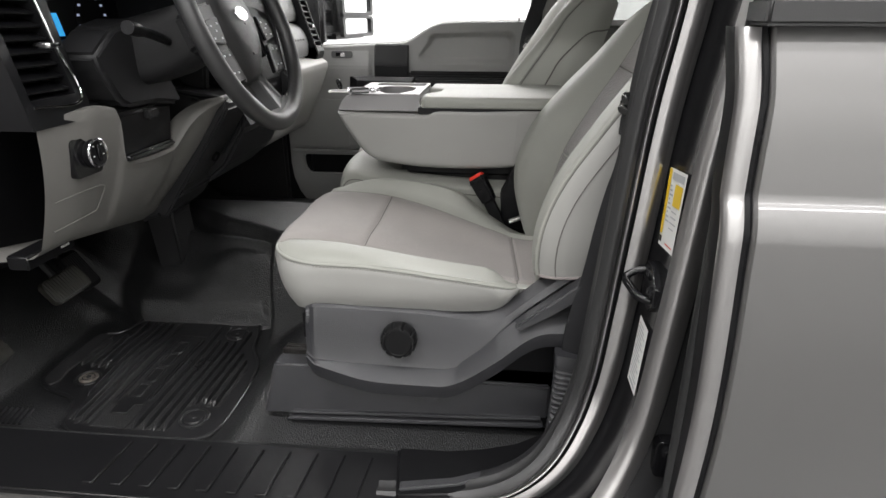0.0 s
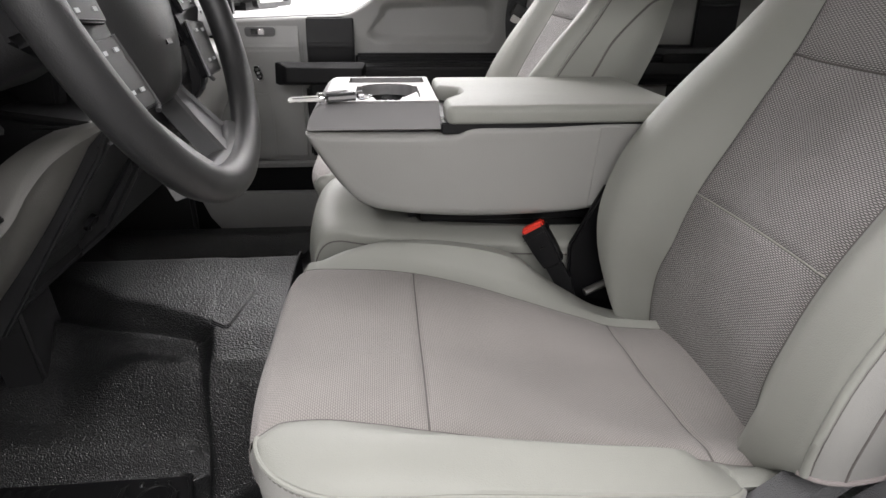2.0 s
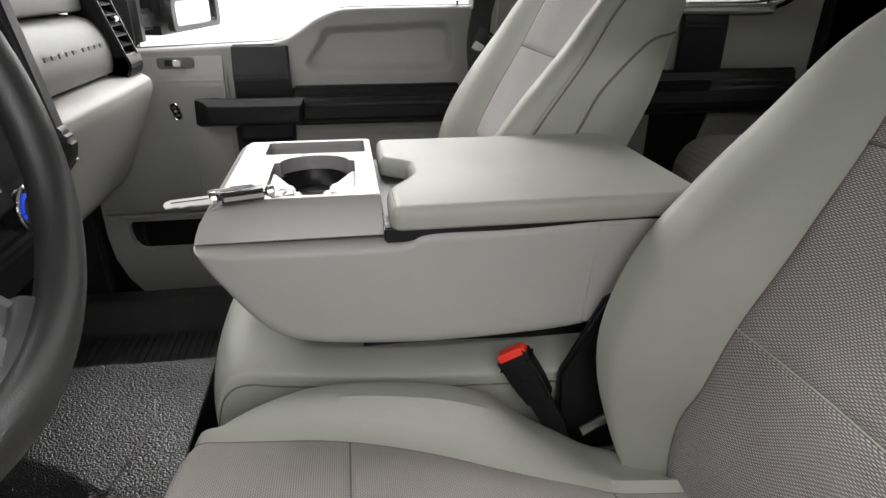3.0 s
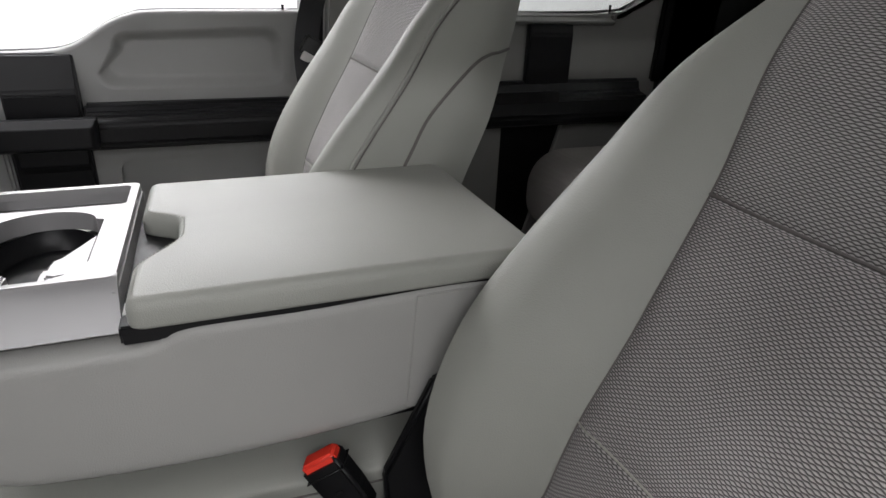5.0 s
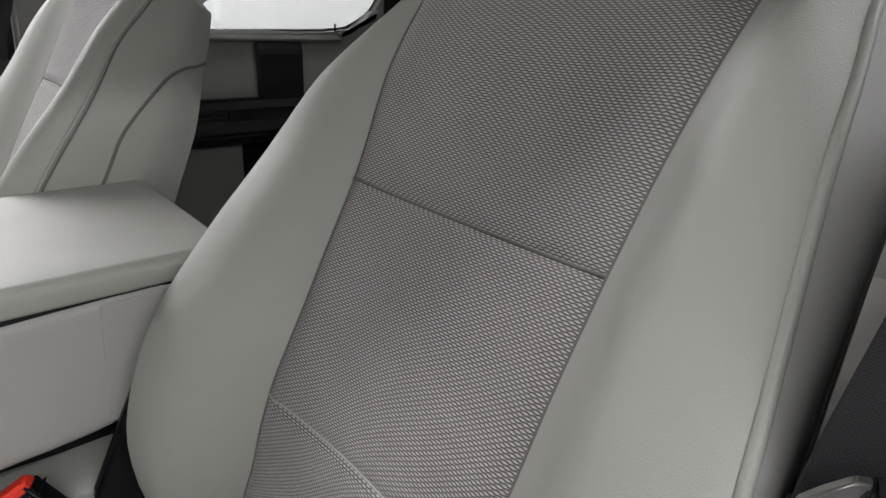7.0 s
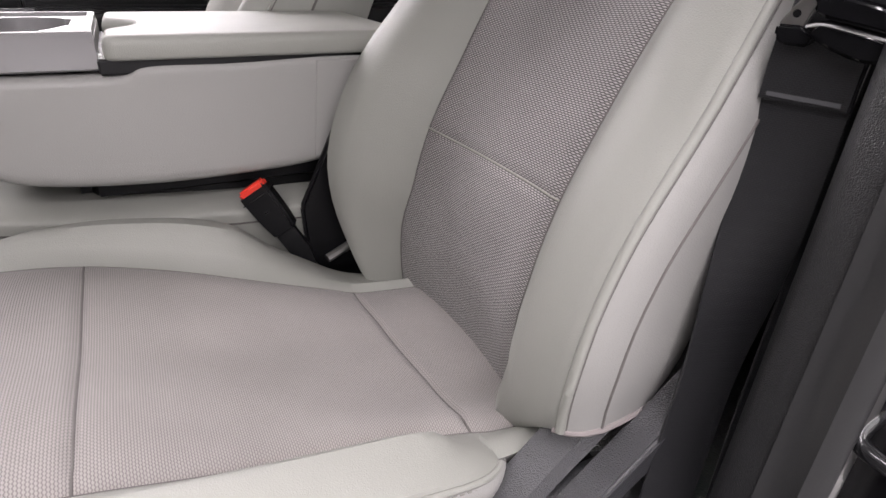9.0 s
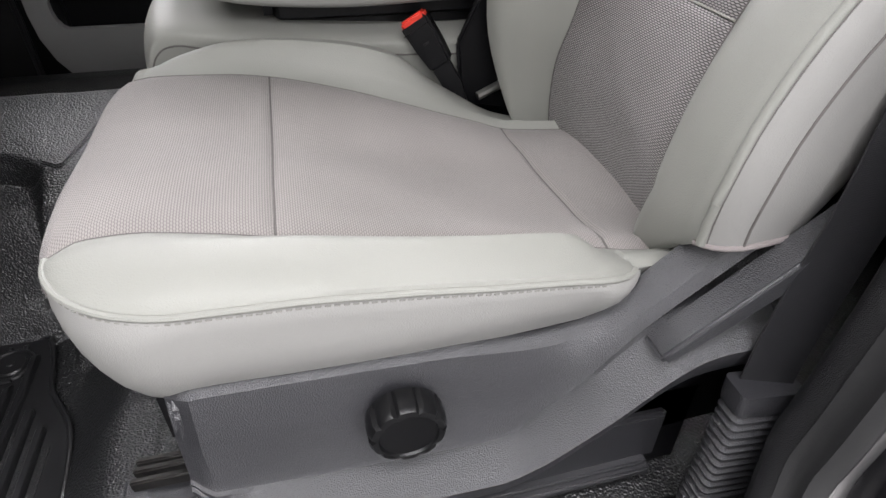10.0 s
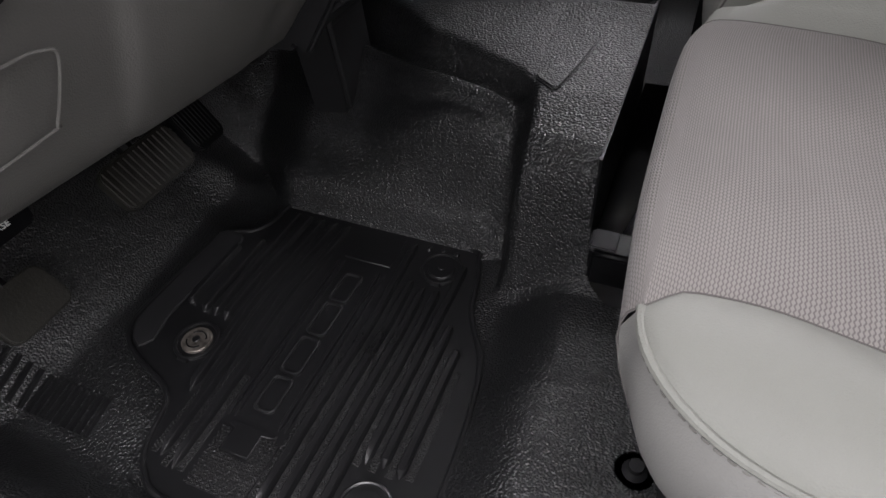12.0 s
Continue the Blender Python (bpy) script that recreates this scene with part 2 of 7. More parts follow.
def strap(pts, width, thick, across, bm=None):
    """A flat band along points; across: the direction of its width at each point, or one for all."""
    bm = bm or bmesh.new()
    lay = bm.loops.layers.uv.verify()
    pts = [Vector(p) for p in pts]
    ring, run = [], [0.0]
    for k, p in enumerate(pts):
        d = (pts[min(k + 1, len(pts) - 1)] - pts[max(k - 1, 0)]).normalized()
        w = Vector(across[k] if isinstance(across[0], (tuple, list, Vector)) else across)
        w = (w - d * w.dot(d)).normalized()
        n = w.cross(d).normalized()
        ring.append([bm.verts.new(p + w * a * width / 2 + n * b * thick / 2) for a, b in ((-1, -0.4), (-0.97, 1), (0.97, 1), (1, -0.4), (0.97, -1), (-0.97, -1))])
        if k:
            run.append(run[-1] + (p - pts[k - 1]).length)
    us = (0, 0, width, width, width, 0)
    for k in range(len(ring) - 1):
        for i in range(6):
            j = (i + 1) % 6
            f = bm.faces.new((ring[k][i], ring[k][j], ring[k + 1][j], ring[k + 1][i]))
            for lo, (a, b) in zip(f.loops, ((us[i], run[k]), (us[j], run[k]), (us[j], run[k + 1]), (us[i], run[k + 1]))):
                lo[lay].uv = (a, b)
    bm.faces.new(ring[0])
    bm.faces.new(ring[-1])
    return bm


def disc(center, normal, r, h, n=32, bev=0.0, bm=None, r2=None):
    """A round plug standing on center along normal."""
    b = bmesh.new()
    bmesh.ops.create_cone(b, cap_ends=True, segments=n, radius1=r, radius2=r if r2 is None else r2, depth=h)
    bmesh.ops.translate(b, vec=(0, 0, h / 2), verts=b.verts)
    if bev:
        es = [e for e in b.edges if all(v.co.z > h * 0.9 for v in e.verts)]
        bmesh.ops.bevel(b, geom=es, offset=bev, segments=3, affect="EDGES", clamp_overlap=True)
    rot = Vector((0, 0, 1)).rotation_difference(Vector(normal)).to_matrix().to_4x4()
    bmesh.ops.transform(b, matrix=Matrix.Translation(center) @ rot, verts=b.verts)
    return merge(bm, b)


def stitches(pts, step, length, r, normal, bm=None):
    """Short threads lying along a line."""
    bm = bm or bmesh.new()
    pts = [Vector(p) for p in pts]
    run = 0.0
    for a, b in zip(pts, pts[1:]):
        seg = (b - a).length
        while run < seg:
            p, d = a + (b - a) * (run / seg), (b - a).normalized()
            s = d.cross(Vector(normal)).normalized()
            n = s.cross(d)
            q = [bm.verts.new(p + d * length * u + s * r * v + n * r * w) for u, v, w in ((-0.5, -1, 0), (-0.5, 1, 0), (0.5, 1, 0), (0.5, -1, 0), (-0.3, 0, 1), (0.3, 0, 1))]
            for idx in ((0, 1, 4), (1, 2, 5, 4), (2, 3, 5), (3, 0, 4, 5)):
                bm.faces.new([q[i] for i in idx])
            run += step
        run -= seg
    return bm


def lettering(text, size, mat, m, parent=None, name="lettering", depth=0.0005):
    cu = bpy.data.curves.new(name, "FONT")
    cu.body, cu.size, cu.extrude, cu.align_x, cu.align_y = text, size, depth, "CENTER", "CENTER"
    tmp = bpy.data.objects.new("tmp_text", cu)
    me = bpy.data.meshes.new_from_object(tmp)
    bpy.data.objects.remove(tmp)
    ob = new(name, me)
    ob.data.materials.append(mat)
    ob.parent = parent
    ob.matrix_world = m
    return ob


# ---- materials ----
VINYL = material("seat_vinyl", (0.288, 0.291, 0.264), 0.52, spec=0.4, grain=0.00018, grain_scale=900, mottle=0.08, mottle_scale=5, voronoi=True)
VINYL_SIDE = material("seat_side_vinyl", (0.300, 0.297, 0.282), 0.52, grain=0.00018, grain_scale=900, mottle=0.05, mottle_scale=5, voronoi=True)
CLOTH = lozenge("seat_cloth", (0.40, 0.380, 0.371), (0.070, 0.0665, 0.064), 0.0056, 0.0019, 0.0006, wave=0.16, soft=0.26, gap=0.15)
CLOTH_SEAT = lozenge("seat_cloth_base", (0.314, 0.291, 0.277), (0.172, 0.159, 0.151), 0.0032, 0.0019, 0.0004)
THREAD = material("thread", (0.33, 0.33, 0.29), 0.7, mottle=0.05)
HEM = material("hem_tape", (0.22, 0.195, 0.19), 0.8, mottle=0.06)
CREASE = material("seam_thread", (0.13, 0.12, 0.115), 0.9, mottle=0.05)
CHARCOAL = material("charcoal_plastic", (0.027, 0.027, 0.0305), 0.38, spec=1.0, grain=0.0005, grain_scale=1000, mottle=0.1, voronoi=True)
KNOB = material("knob_plastic", (0.006, 0.006, 0.0065), 0.3, spec=0.35, grain=0.0001, grain_scale=800, mottle=0.1)
BLACK = material("black_plastic", (0.006, 0.006, 0.0068), 0.38, grain=0.0001, grain_scale=800, mottle=0.1, spec=0.25)
SILL_BLACK = material("sill_plastic", (0.008, 0.008, 0.0088), 0.30, spec=0.5, grain=0.0001, grain_scale=900, mottle=0.1)
BLACK_GLOSS = material("black_gloss", (0.008, 0.008, 0.009), 0.12, mottle=0.05)
TRIM = material("trim_plastic", (0.222, 0.218, 0.207), 0.55, grain=0.00015, grain_scale=800, mottle=0.04, voronoi=True)
DOOR_GREY = material("door_panel_plastic", (0.285, 0.284, 0.276), 0.42, spec=0.6, grain=0.00015, grain_scale=800, mottle=0.04, voronoi=True)
STITCH = material("dark_thread", (0.19, 0.185, 0.17), 0.8, mottle=0.05)
# grey trim darkened for the knee panel: shade under the dash, in the colour
TRIM_SHADED = material("trim_plastic_shaded", (0.165, 0.160, 0.150), 0.5, grain=0.00015, grain_scale=800, mottle=0.05, voronoi=True)
REAR_CLOTH = material("rear_seat_cloth", (0.20, 0.185, 0.175), 0.9, grain=0.0004, grain_scale=700, mottle=0.08)
TRIM_DARK = material("dark_trim_plastic", (0.017, 0.017, 0.018), 0.5, spec=0.3, grain=0.00018, grain_scale=800, mottle=0.06, voronoi=True)
SILVER = material("silver_plastic", (0.31, 0.303, 0.303), 0.34, metal=0.3, grain=0.00003, grain_scale=900, mottle=0.03)
CHROME = material("chrome", (0.8, 0.8, 0.82), 0.12, metal=1.0, mottle=0.03)
KEY_STEEL = material("key_steel", (0.80, 0.79, 0.77), 0.5, metal=0.5, mottle=0.05, mottle_scale=60)
STEEL_DARK = material("greasy_steel", (0.05, 0.048, 0.046), 0.42, metal=0.9, mottle=0.4, mottle_scale=70)
STEEL = material("steel", (0.45, 0.44, 0.43), 0.3, metal=1.0, mottle=0.15, mottle_scale=60)
PILLAR = material("pillar_plastic", (0.020, 0.020, 0.0215), 0.42, spec=0.6, grain=0.0004, grain_scale=1150, mottle=0.1, voronoi=True)
RUBBER = leathery("floor_vinyl", (0.0150, 0.0154, 0.0163), 0.39, 0.0019, 370)
MAT = material("mat_rubber", (0.0140, 0.0140, 0.0149), 0.30, spec=1.0, grain=0.00015, grain_scale=700, mottle=0.12)
GREY_MAT = material("smooth_mat_rubber", (0.022, 0.022, 0.023), 0.55, spec=0.4, grain=0.00008, grain_scale=900, mottle=0.08)
STIPPLE = material("stippled_rubber", (0.0085, 0.0085, 0.0090), 0.42, spec=0.8, grain=0.0007, grain_scale=420, mottle=0.12, voronoi=True)
WEATHER = material("weatherstrip", (0.030, 0.030, 0.0305), 0.36, spec=0.5, grain=0.0001, grain_scale=600, mottle=0.1)
# body paint in a lighter copy: bright reflections on jamb and door edge, as colour
PAINT_LIT = material("metallic_paint_lit", (0.50, 0.488, 0.485), 0.30, metal=0.9, mottle=0.02, mottle_scale=6, coat=1.0, coat_rough=0.05)
GREY_PLATE = material("switch_plate_plastic", (0.12, 0.12, 0.12), 0.4, mottle=0.04)
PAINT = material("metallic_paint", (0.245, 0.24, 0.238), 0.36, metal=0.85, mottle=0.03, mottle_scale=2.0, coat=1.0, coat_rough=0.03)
WEB = woven("belt_webbing", (0.0095, 0.0095, 0.0118), (0.003, 0.003, 0.004), 0.047 / 17, 0.0012, 0.0006, rough=0.5, gap=0.14, offset=0.5)
RED = material("red_plastic", (0.75, 0.045, 0.025), 0.35, mottle=0.04)
HEADLINER = material("headliner_cloth", (0.42, 0.41, 0.38), 0.9, grain=0.0003, grain_scale=700, mottle=0.05)
WALLPAINT = material("white_wall_paint", (0.82, 0.82, 0.81), 0.7, grain=0.0005, grain_scale=60, mottle=0.03, mottle_scale=0.8)
CONCRETE = material("polished_concrete", (0.11, 0.109, 0.108), 0.25, grain=0.0003, grain_scale=80, mottle=0.18, mottle_scale=1.2)
GLASS = glass_material("window_glass")
GLASS_TINTED = glass_material("tinted_glass", (0.30, 0.31, 0.305))
MIRROR = material("mirror_glass", (0.85, 0.87, 0.88), 0.02, metal=1.0, mottle=0.0)
WHITE_LABEL = material("white_label", (0.78, 0.78, 0.76), 0.45, mottle=0.03)
YELLOW = material("yellow_label", (0.80, 0.55, 0.03), 0.45, mottle=0.04)
INK = material("black_ink", (0.02, 0.02, 0.02), 0.6, mottle=0.03)
GREY_INK = material("grey_ink", (0.42, 0.43, 0.44), 0.6, mottle=0.03)
# ---- the hall round the truck ----
hall = thing("hall", "white painted workshop hall with a polished concrete ground", "hall", kind="structure")
part("ground", box(-7, 7, -6, 6, GROUND_Z - 0.2, GROUND_Z), CONCRETE, hall)
part("wall_north", box(-7, 7, 6, 6.2, GROUND_Z, CEIL_Z), WALLPAINT, hall)
part("wall_south", box(-7, 7, -6.2, -6, GROUND_Z, CEIL_Z), WALLPAINT, hall)
part("wall_east", box(7, 7.2, -6.2, 6.2, GROUND_Z, CEIL_Z), WALLPAINT, hall)
part("wall_west", box(-7.2, -7, -6.2, 6.2, GROUND_Z, CEIL_Z), WALLPAINT, hall)
part("hall_ceiling", box(-7.2, 7.2, -6.2, 6.2, CEIL_Z, CEIL_Z + 0.2), WALLPAINT, hall)

# ---- cab shell ----
cab = thing("cab_shell", "dark grey metallic pickup cab shell with an open front door", "truck cab", kind="structure")


def smooth(a, b, v):
    t = min(1.0, max(0.0, (v - a) / (b - a)))
    return t * t * (3 - 2 * t)


def tunnel_edge(x):
    """Where the tunnel's top breaks off towards the driver."""
    return float(np.interp(x, [-1.15, -0.70, -0.556, -0.487, -0.413, -0.347, -0.298, -0.27], [0.16, 0.135, 0.056, 0.004, -0.030, -0.062, -0.098, -0.118]))


def wall_profile(y, e, foot, ahead):
    """Height of the tunnel's side from its foot to its top edge e: a low ledge, a wall, a second ledge, a ridge and a gutter."""
    w = e - foot
    q = [foot - 0.024, foot - 0.012, foot - 0.004, foot + 0.003, foot + 0.010, foot + 0.20 * w, foot + 0.33 * w, foot + 0.42 * w, foot + 0.52 * w, foot + 0.62 * w, foot + 0.70 * w, foot + 0.78 * w, foot + 0.90 * w, e, e + 0.012, e + 0.05]
    h = [0.0, 0.022, 0.048, 0.058, 0.064, 0.112, 0.174, 0.188, 0.193, 0.212, 0.214, 0.196, 0.202, 0.234, 0.2400, 0.242]
    low = [0.0, 0.022, 0.046, 0.058, 0.064, 0.084, 0.114, 0.132, 0.152, 0.182, 0.200, 0.190, 0.204, 0.232, 0.2395, 0.242]
    h = [a + (b - a) * ahead for a, b in zip(h, low)]
    return float(spl(q, h, [min(max(y, q[0]), q[-1])])[0])


def floor_height(x, y):
    # the foot well, and the riser up to the seat's platform
    back = smooth(-0.296, -0.192, x)
    base = 0.018 + 0.058 * back
    # the side of the tunnel: in front of the platform and beside it, with a gutter where the two meet
    e = tunnel_edge(x)
    foot = -0.166 + 0.095 * smooth(-0.655, -0.80, x)
    front = wall_profile(y, e, foot, smooth(-0.40, -0.58, x))
    y0 = -0.236
    crown = 0.132 * smooth(y0 - 0.004, y0 + 0.030, y) + 0.024 * smooth(y0 + 0.016, y0 + 0.062, y) + 0.012 * smooth(y0 + 0.05, y0 + 0.14, y) + 0.009 * smooth(y0 - 0.022, y0 + 0.004, y)
    side = crown * (0.258 - base) / 0.177
    k = smooth(-0.318, -0.286, x + 0.10 * (y + 0.17))
    up = front * (1 - k) + side * k
    gutter = 0.030 * math.exp(-(((x + 0.318 + 0.10 * (y + 0.17)) / 0.021) ** 2)) * smooth(-0.240, -0.17, y) * (1 - smooth(-0.150, -0.100, y))
    z = base + up - gutter
    # passenger's side of the tunnel
    far = 1 - smooth(0.165, 0.235, y)
    z = base + (z - base) * far
    # toe board
    toe = max(0.0, -0.785 - x)
    z += toe * 0.85 * (1 - 0.6 * smooth(foot, foot + 0.1, y) * far)
    # soft fold at the foot of the toe board
    z += 0.020 * math.exp(-(((x + 0.80) / 0.05) ** 2 + ((y + 0.16) / 0.035) ** 2))
    # shoulder below the sill
    z = max(z, 0.018 + 0.070 * smooth(-0.618, -0.70, y))
    z = max(z, 0.088 * smooth(0.65, 0.72, y))
    # long shallow ripples in the laid vinyl on the platform
    z += 0.0016 * back * math.exp(-(((y + 0.372 - 0.25 * (x + 0.14)) / 0.006) ** 2)) * (1 - smooth(-0.10, -0.07, x))
    z += 0.0022 * back * math.exp(-(((x + 0.150) / 0.008) ** 2)) * smooth(-0.50, -0.44, y) * (1 - smooth(-0.36, -0.30, y))
    return z


xs = np.r_[np.linspace(-1.15, -0.72, 44), np.linspace(-0.715, -0.345, 96), np.linspace(-0.342, -0.16, 84), np.linspace(-0.155, -0.06, 24), np.linspace(-0.03, 1.6, 30)]
ys = np.r_[np.linspace(-0.73, -0.26, 80), np.linspace(-0.257, -0.03, 96), np.linspace(-0.02, 0.25, 34), np.linspace(0.27, 0.76, 30)]
P = np.array([[(x, y, floor_height(x, y)) for y in ys] for x in xs])
floor_bm = patch(P, 0, len(xs) - 1, 0, len(ys) - 1)
# the lining is cut away behind the tunnel, under the middle seat, and round the inner rail
cut = [f for f in floor_bm.faces if (c := f.calc_center_median()).x > -0.196 and -0.262 < c.y < 0.26 and (c.y > -0.225 or c.x > -0.19 + 1.2 * max(0.0, -0.235 - c.y))]
bmesh.ops.delete(floor_bm, geom=cut, context="FACES")
floor = part("floor", floor_bm, RUBBER, None)
tagged(floor, "black grained vinyl floor lining with a raised tunnel", "floor", kind="structure")
# cut edge of the lining and the dark pan below it
part("lining_edge", box(-0.1975, -0.1945, -0.222, 0.20, 0.10, 0.2535), BLACK, floor)
# the moulded pad on the tunnel
part("tunnel_pad", prism([(-0.319, 0.076), (-0.290, 0.084), (-0.262, 0.066), (-0.250, 0.022), (-0.258, -0.040), (-0.270, -0.104), (-0.279, -0.108), (-0.301, -0.092), (-0.306, -0.084)][::-1], "z", 0.22, 0.2620, 0.0025), RUBBER, floor)
# floor pan below, shutting the cab off from underneath
part("floor_pan", box(-1.15, 1.6, -0.72, 0.75, -0.14, -0.03), BLACK, cab)

# ---- door opening of the driver's side: one profile drawn round the seal's line ----
OPEN = [(0.475, 1.37), (0.455, 1.0), (0.440, 0.82), (0.421, 0.675), (0.408, 0.52), (0.398, 0.40), (0.385, 0.275), (0.361, 0.208), (0.318, 0.155), (0.25, 0.115), (0.16, 0.098), (0.0, 0.094), (-0.45, 0.092), (-0.95, 0.092)]
line = [Vector((p.x, 0, p.z)) for p in curve_points([(a, 0, b) for a, b in OPEN], 110)]


def swept(profile, name, mat, parent, label=""):
    """profile: (outwards from the seal's line, y) pairs."""
    rows = []
    for k, p in enumerate(line):
        if p.x < 0.085:
            break
        d = (line[min(k + 1, len(line) - 1)] - line[max(k - 1, 0)]).normalized()
        n = Vector((-d.z, 0, d.x))
        # round the lower corner the flange steps out to the sill
        out = -0.058 * smooth(0.27, 0.12, p.z)
        rows.append([(p.x + n.x * o, y + out, p.z + n.z * o) for o, y in profile])
    return part(name, patch(np.array(rows), 0, len(rows) - 1, 0, len(profile) - 1), mat, parent, label, sharp=0.9)


jamb = thing("door_jamb", "dark grey metallic door jamb with a black rubber seal", "door jamb", kind="structure")


def bow(a, b, bulge, n=8):
    """Profile points from a to b, bulged to the left of the way."""
    (ax, ay), (bx, by) = a, b
    L = math.hypot(bx - ax, by - ay)
    nx, ny = -(by - ay) / L, (bx - ax) / L
    return [(ax + (bx - ax) * k / n + nx * bulge * math.sin(math.pi * k / n), ay + (by - ay) * k / n + ny * bulge * math.sin(math.pi * k / n)) for k in range(n + 1)]


swept(bow((-0.008, -0.716), (-0.008, -0.738), 0.003) + bow((-0.005, -0.742), (0.0115, -0.741), -0.006) + [(0.0145, -0.732), (0.0135, -0.70)], "door_seal", WEATHER, jamb, "black rubber door seal")
swept([(0.0, -0.722), (-0.004, -0.712), (-0.003, -0.696), (0.004, -0.686), (0.022, -0.680), (0.060, -0.676), (0.110, -0.674)], "pillar_cover", PILLAR, jamb, "black grained inner pillar cover")
swept([(0.0135, -0.730)] + bow((0.0150, -0.7405), (0.0190, -0.7405), -0.0020, 6) + [(0.0205, -0.734)], "seal_lip", PAINT_LIT, jamb, "thin bright metal lip beside the seal")
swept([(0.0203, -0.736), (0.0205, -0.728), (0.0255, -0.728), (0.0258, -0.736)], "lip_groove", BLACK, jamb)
swept([(0.0255, -0.722)] + bow((0.0262, -0.737), (0.050, -0.730), -0.006, 10) + [(0.056, -0.727), (0.058, -0.722)], "jamb_flange", PAINT_LIT, jamb)
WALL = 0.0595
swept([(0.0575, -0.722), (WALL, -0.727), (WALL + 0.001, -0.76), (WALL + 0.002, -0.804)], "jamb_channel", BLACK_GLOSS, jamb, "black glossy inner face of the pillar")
swept(bow((0.0610, -0.803), (0.092, -0.812), -0.011, 9) + [(0.100, -0.806)], "jamb_ridge", PAINT_LIT, jamb)
swept([(0.099, -0.808), (0.108, -0.790), (0.150, -0.790), (0.165, -0.83), (0.172, -0.85)], "outer_seal", PILLAR, jamb, "black recess behind the door edge")

# sill plate with its raised ribs
sill = thing("sill_plate", "black plastic door sill plate with slanted ribs", "sill plate", kind="structure")
part("plate", prism([(-0.96, -0.705), (0.10, -0.705), (0.112, -0.712), (0.125, -0.842), (-0.96, -0.842)], "z", 0.085, 0.099, 0.004), SILL_BLACK, sill)
rib_bm = prism([(0.058, -0.722), (0.066, -0.722), (0.062, -0.765), (0.058, -0.822), (0.040, -0.822), (0.043, -0.785)], "z", 0.0985, 0.1035, 0.0015)
rib = part("rib", rib_bm, SILL_BLACK, sill)
for k in range(1, 10):
    c = rib.copy()
    scene.collection.objects.link(c)
    c.location = (-0.0465 * k, 0, 0)
part("sill_skin", prism([(-0.846, 0.086), (-0.85, 0.03), (-0.88, -0.02), (-0.96, -0.06), (-0.98, -0.25), (-0.70, -0.25), (-0.70, 0.086)], "x", -0.96, 0.50, 0.008), PAINT, cab)
part("sill_trim_end", prism([(0.104, -0.704), (0.19, -0.703), (0.242, -0.694), (0.30, -0.675), (0.337, -0.650), (0.372, -0.655), (0.345, -0.725), (0.315, -0.765), (0.275, -0.788), (0.22, -0.800), (0.118, -0.812)], "z", 0.07, 0.112, 0.005), BLACK, sill)
part("grained_step", prism([(0.121, -0.786), (0.20, -0.771), (0.262, -0.745), (0.285, -0.728), (0.288, -0.738), (0.268, -0.757), (0.21, -0.785), (0.122, -0.804)], "z", 0.108, 0.1165, 0.002), CHARCOAL, sill)

# rear door on the driver's side, shut
rear_door = thing("door_1", "dark grey metallic rear door, shut, with a glossy skin", "door", kind="structure")
zz = np.r_[np.linspace(-0.20, 0.562, 40), np.linspace(0.568, 0.626, 40), np.linspace(0.634, 0.775, 26)]
EDGE = ((0.4612, 0.010), (0.462, 0.006), (0.4645, 0.002), (0.469, 0.0), (0.478, 0.0), (0.482, 0.002), (0.484, 0.008))
RETURN = ((0.470, 0.060), (0.4645, 0.045), (0.4615, 0.025), (0.4612, 0.0102))
SKIN = ((0.4905, 0.010), (0.4915, 0.003), (0.4945, 0.0)) + tuple((x, 0.0) for x in np.linspace(0.505, 1.5, 24))


def edge_x(z):
    """How far the door's front edge stands back at a height."""
    return 0.0125 + 0.013 * smooth(0.70, 0.30, z) - 0.006 * smooth(0.70, 0.775, z)


def skin_y(z):
    # a shoulder that turns in below the body line, and a skin that leans in under the window
    a, b = min(max(z - 0.572, 0.0), 0.040), min(max(z - 0.612, 0.0), 0.010)
    shoulder = 0.50 * (a * a / 0.080 + b - b * b / 0.020)
    return -0.92 + 0.22 * max(0.0, (0.50 - z)) ** 2 + shoulder - 0.0015 + 1.5 * max(0.0, z - 0.675) ** 2


# the edge strip takes the lightened paint, its gleam put into the colour
for name_, cols, mat_ in (("edge_return", RETURN, BLACK), ("door_edge", EDGE, PAINT_LIT), ("outer_skin", SKIN, PAINT)):
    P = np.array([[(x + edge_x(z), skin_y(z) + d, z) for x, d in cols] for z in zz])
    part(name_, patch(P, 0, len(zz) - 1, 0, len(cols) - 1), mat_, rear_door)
part("edge_groove", tube([(0.4875 + edge_x(z), skin_y(z) + 0.012, z) for z in zz], 0.007, 8), BLACK, rear_door)
part("inner_frame", box(0.545, 1.48, -0.872, -0.80, -0.2, 0.76, 0.01), BLACK, rear_door)
part("belt_moulding", box(0.478, 1.5, -0.925, -0.875, 0.776, 0.800, 0.004), WEATHER, rear_door)
part("window_frame", prism([(0.470, 0.8), (0.53, 0.8), (0.59, 1.2), (0.53, 1.2)], "y", -0.90, -0.855, 0.004), BLACK, rear_door)
part("pane", box(0.52, 1.5, -0.886, -0.881, 0.78, 1.37), GLASS_TINTED, rear_door)
part("door_seal", tube([(0.492, -0.868, z) for z in np.linspace(-0.2, 0.78, 20)], 0.010), WEATHER, rear_door)

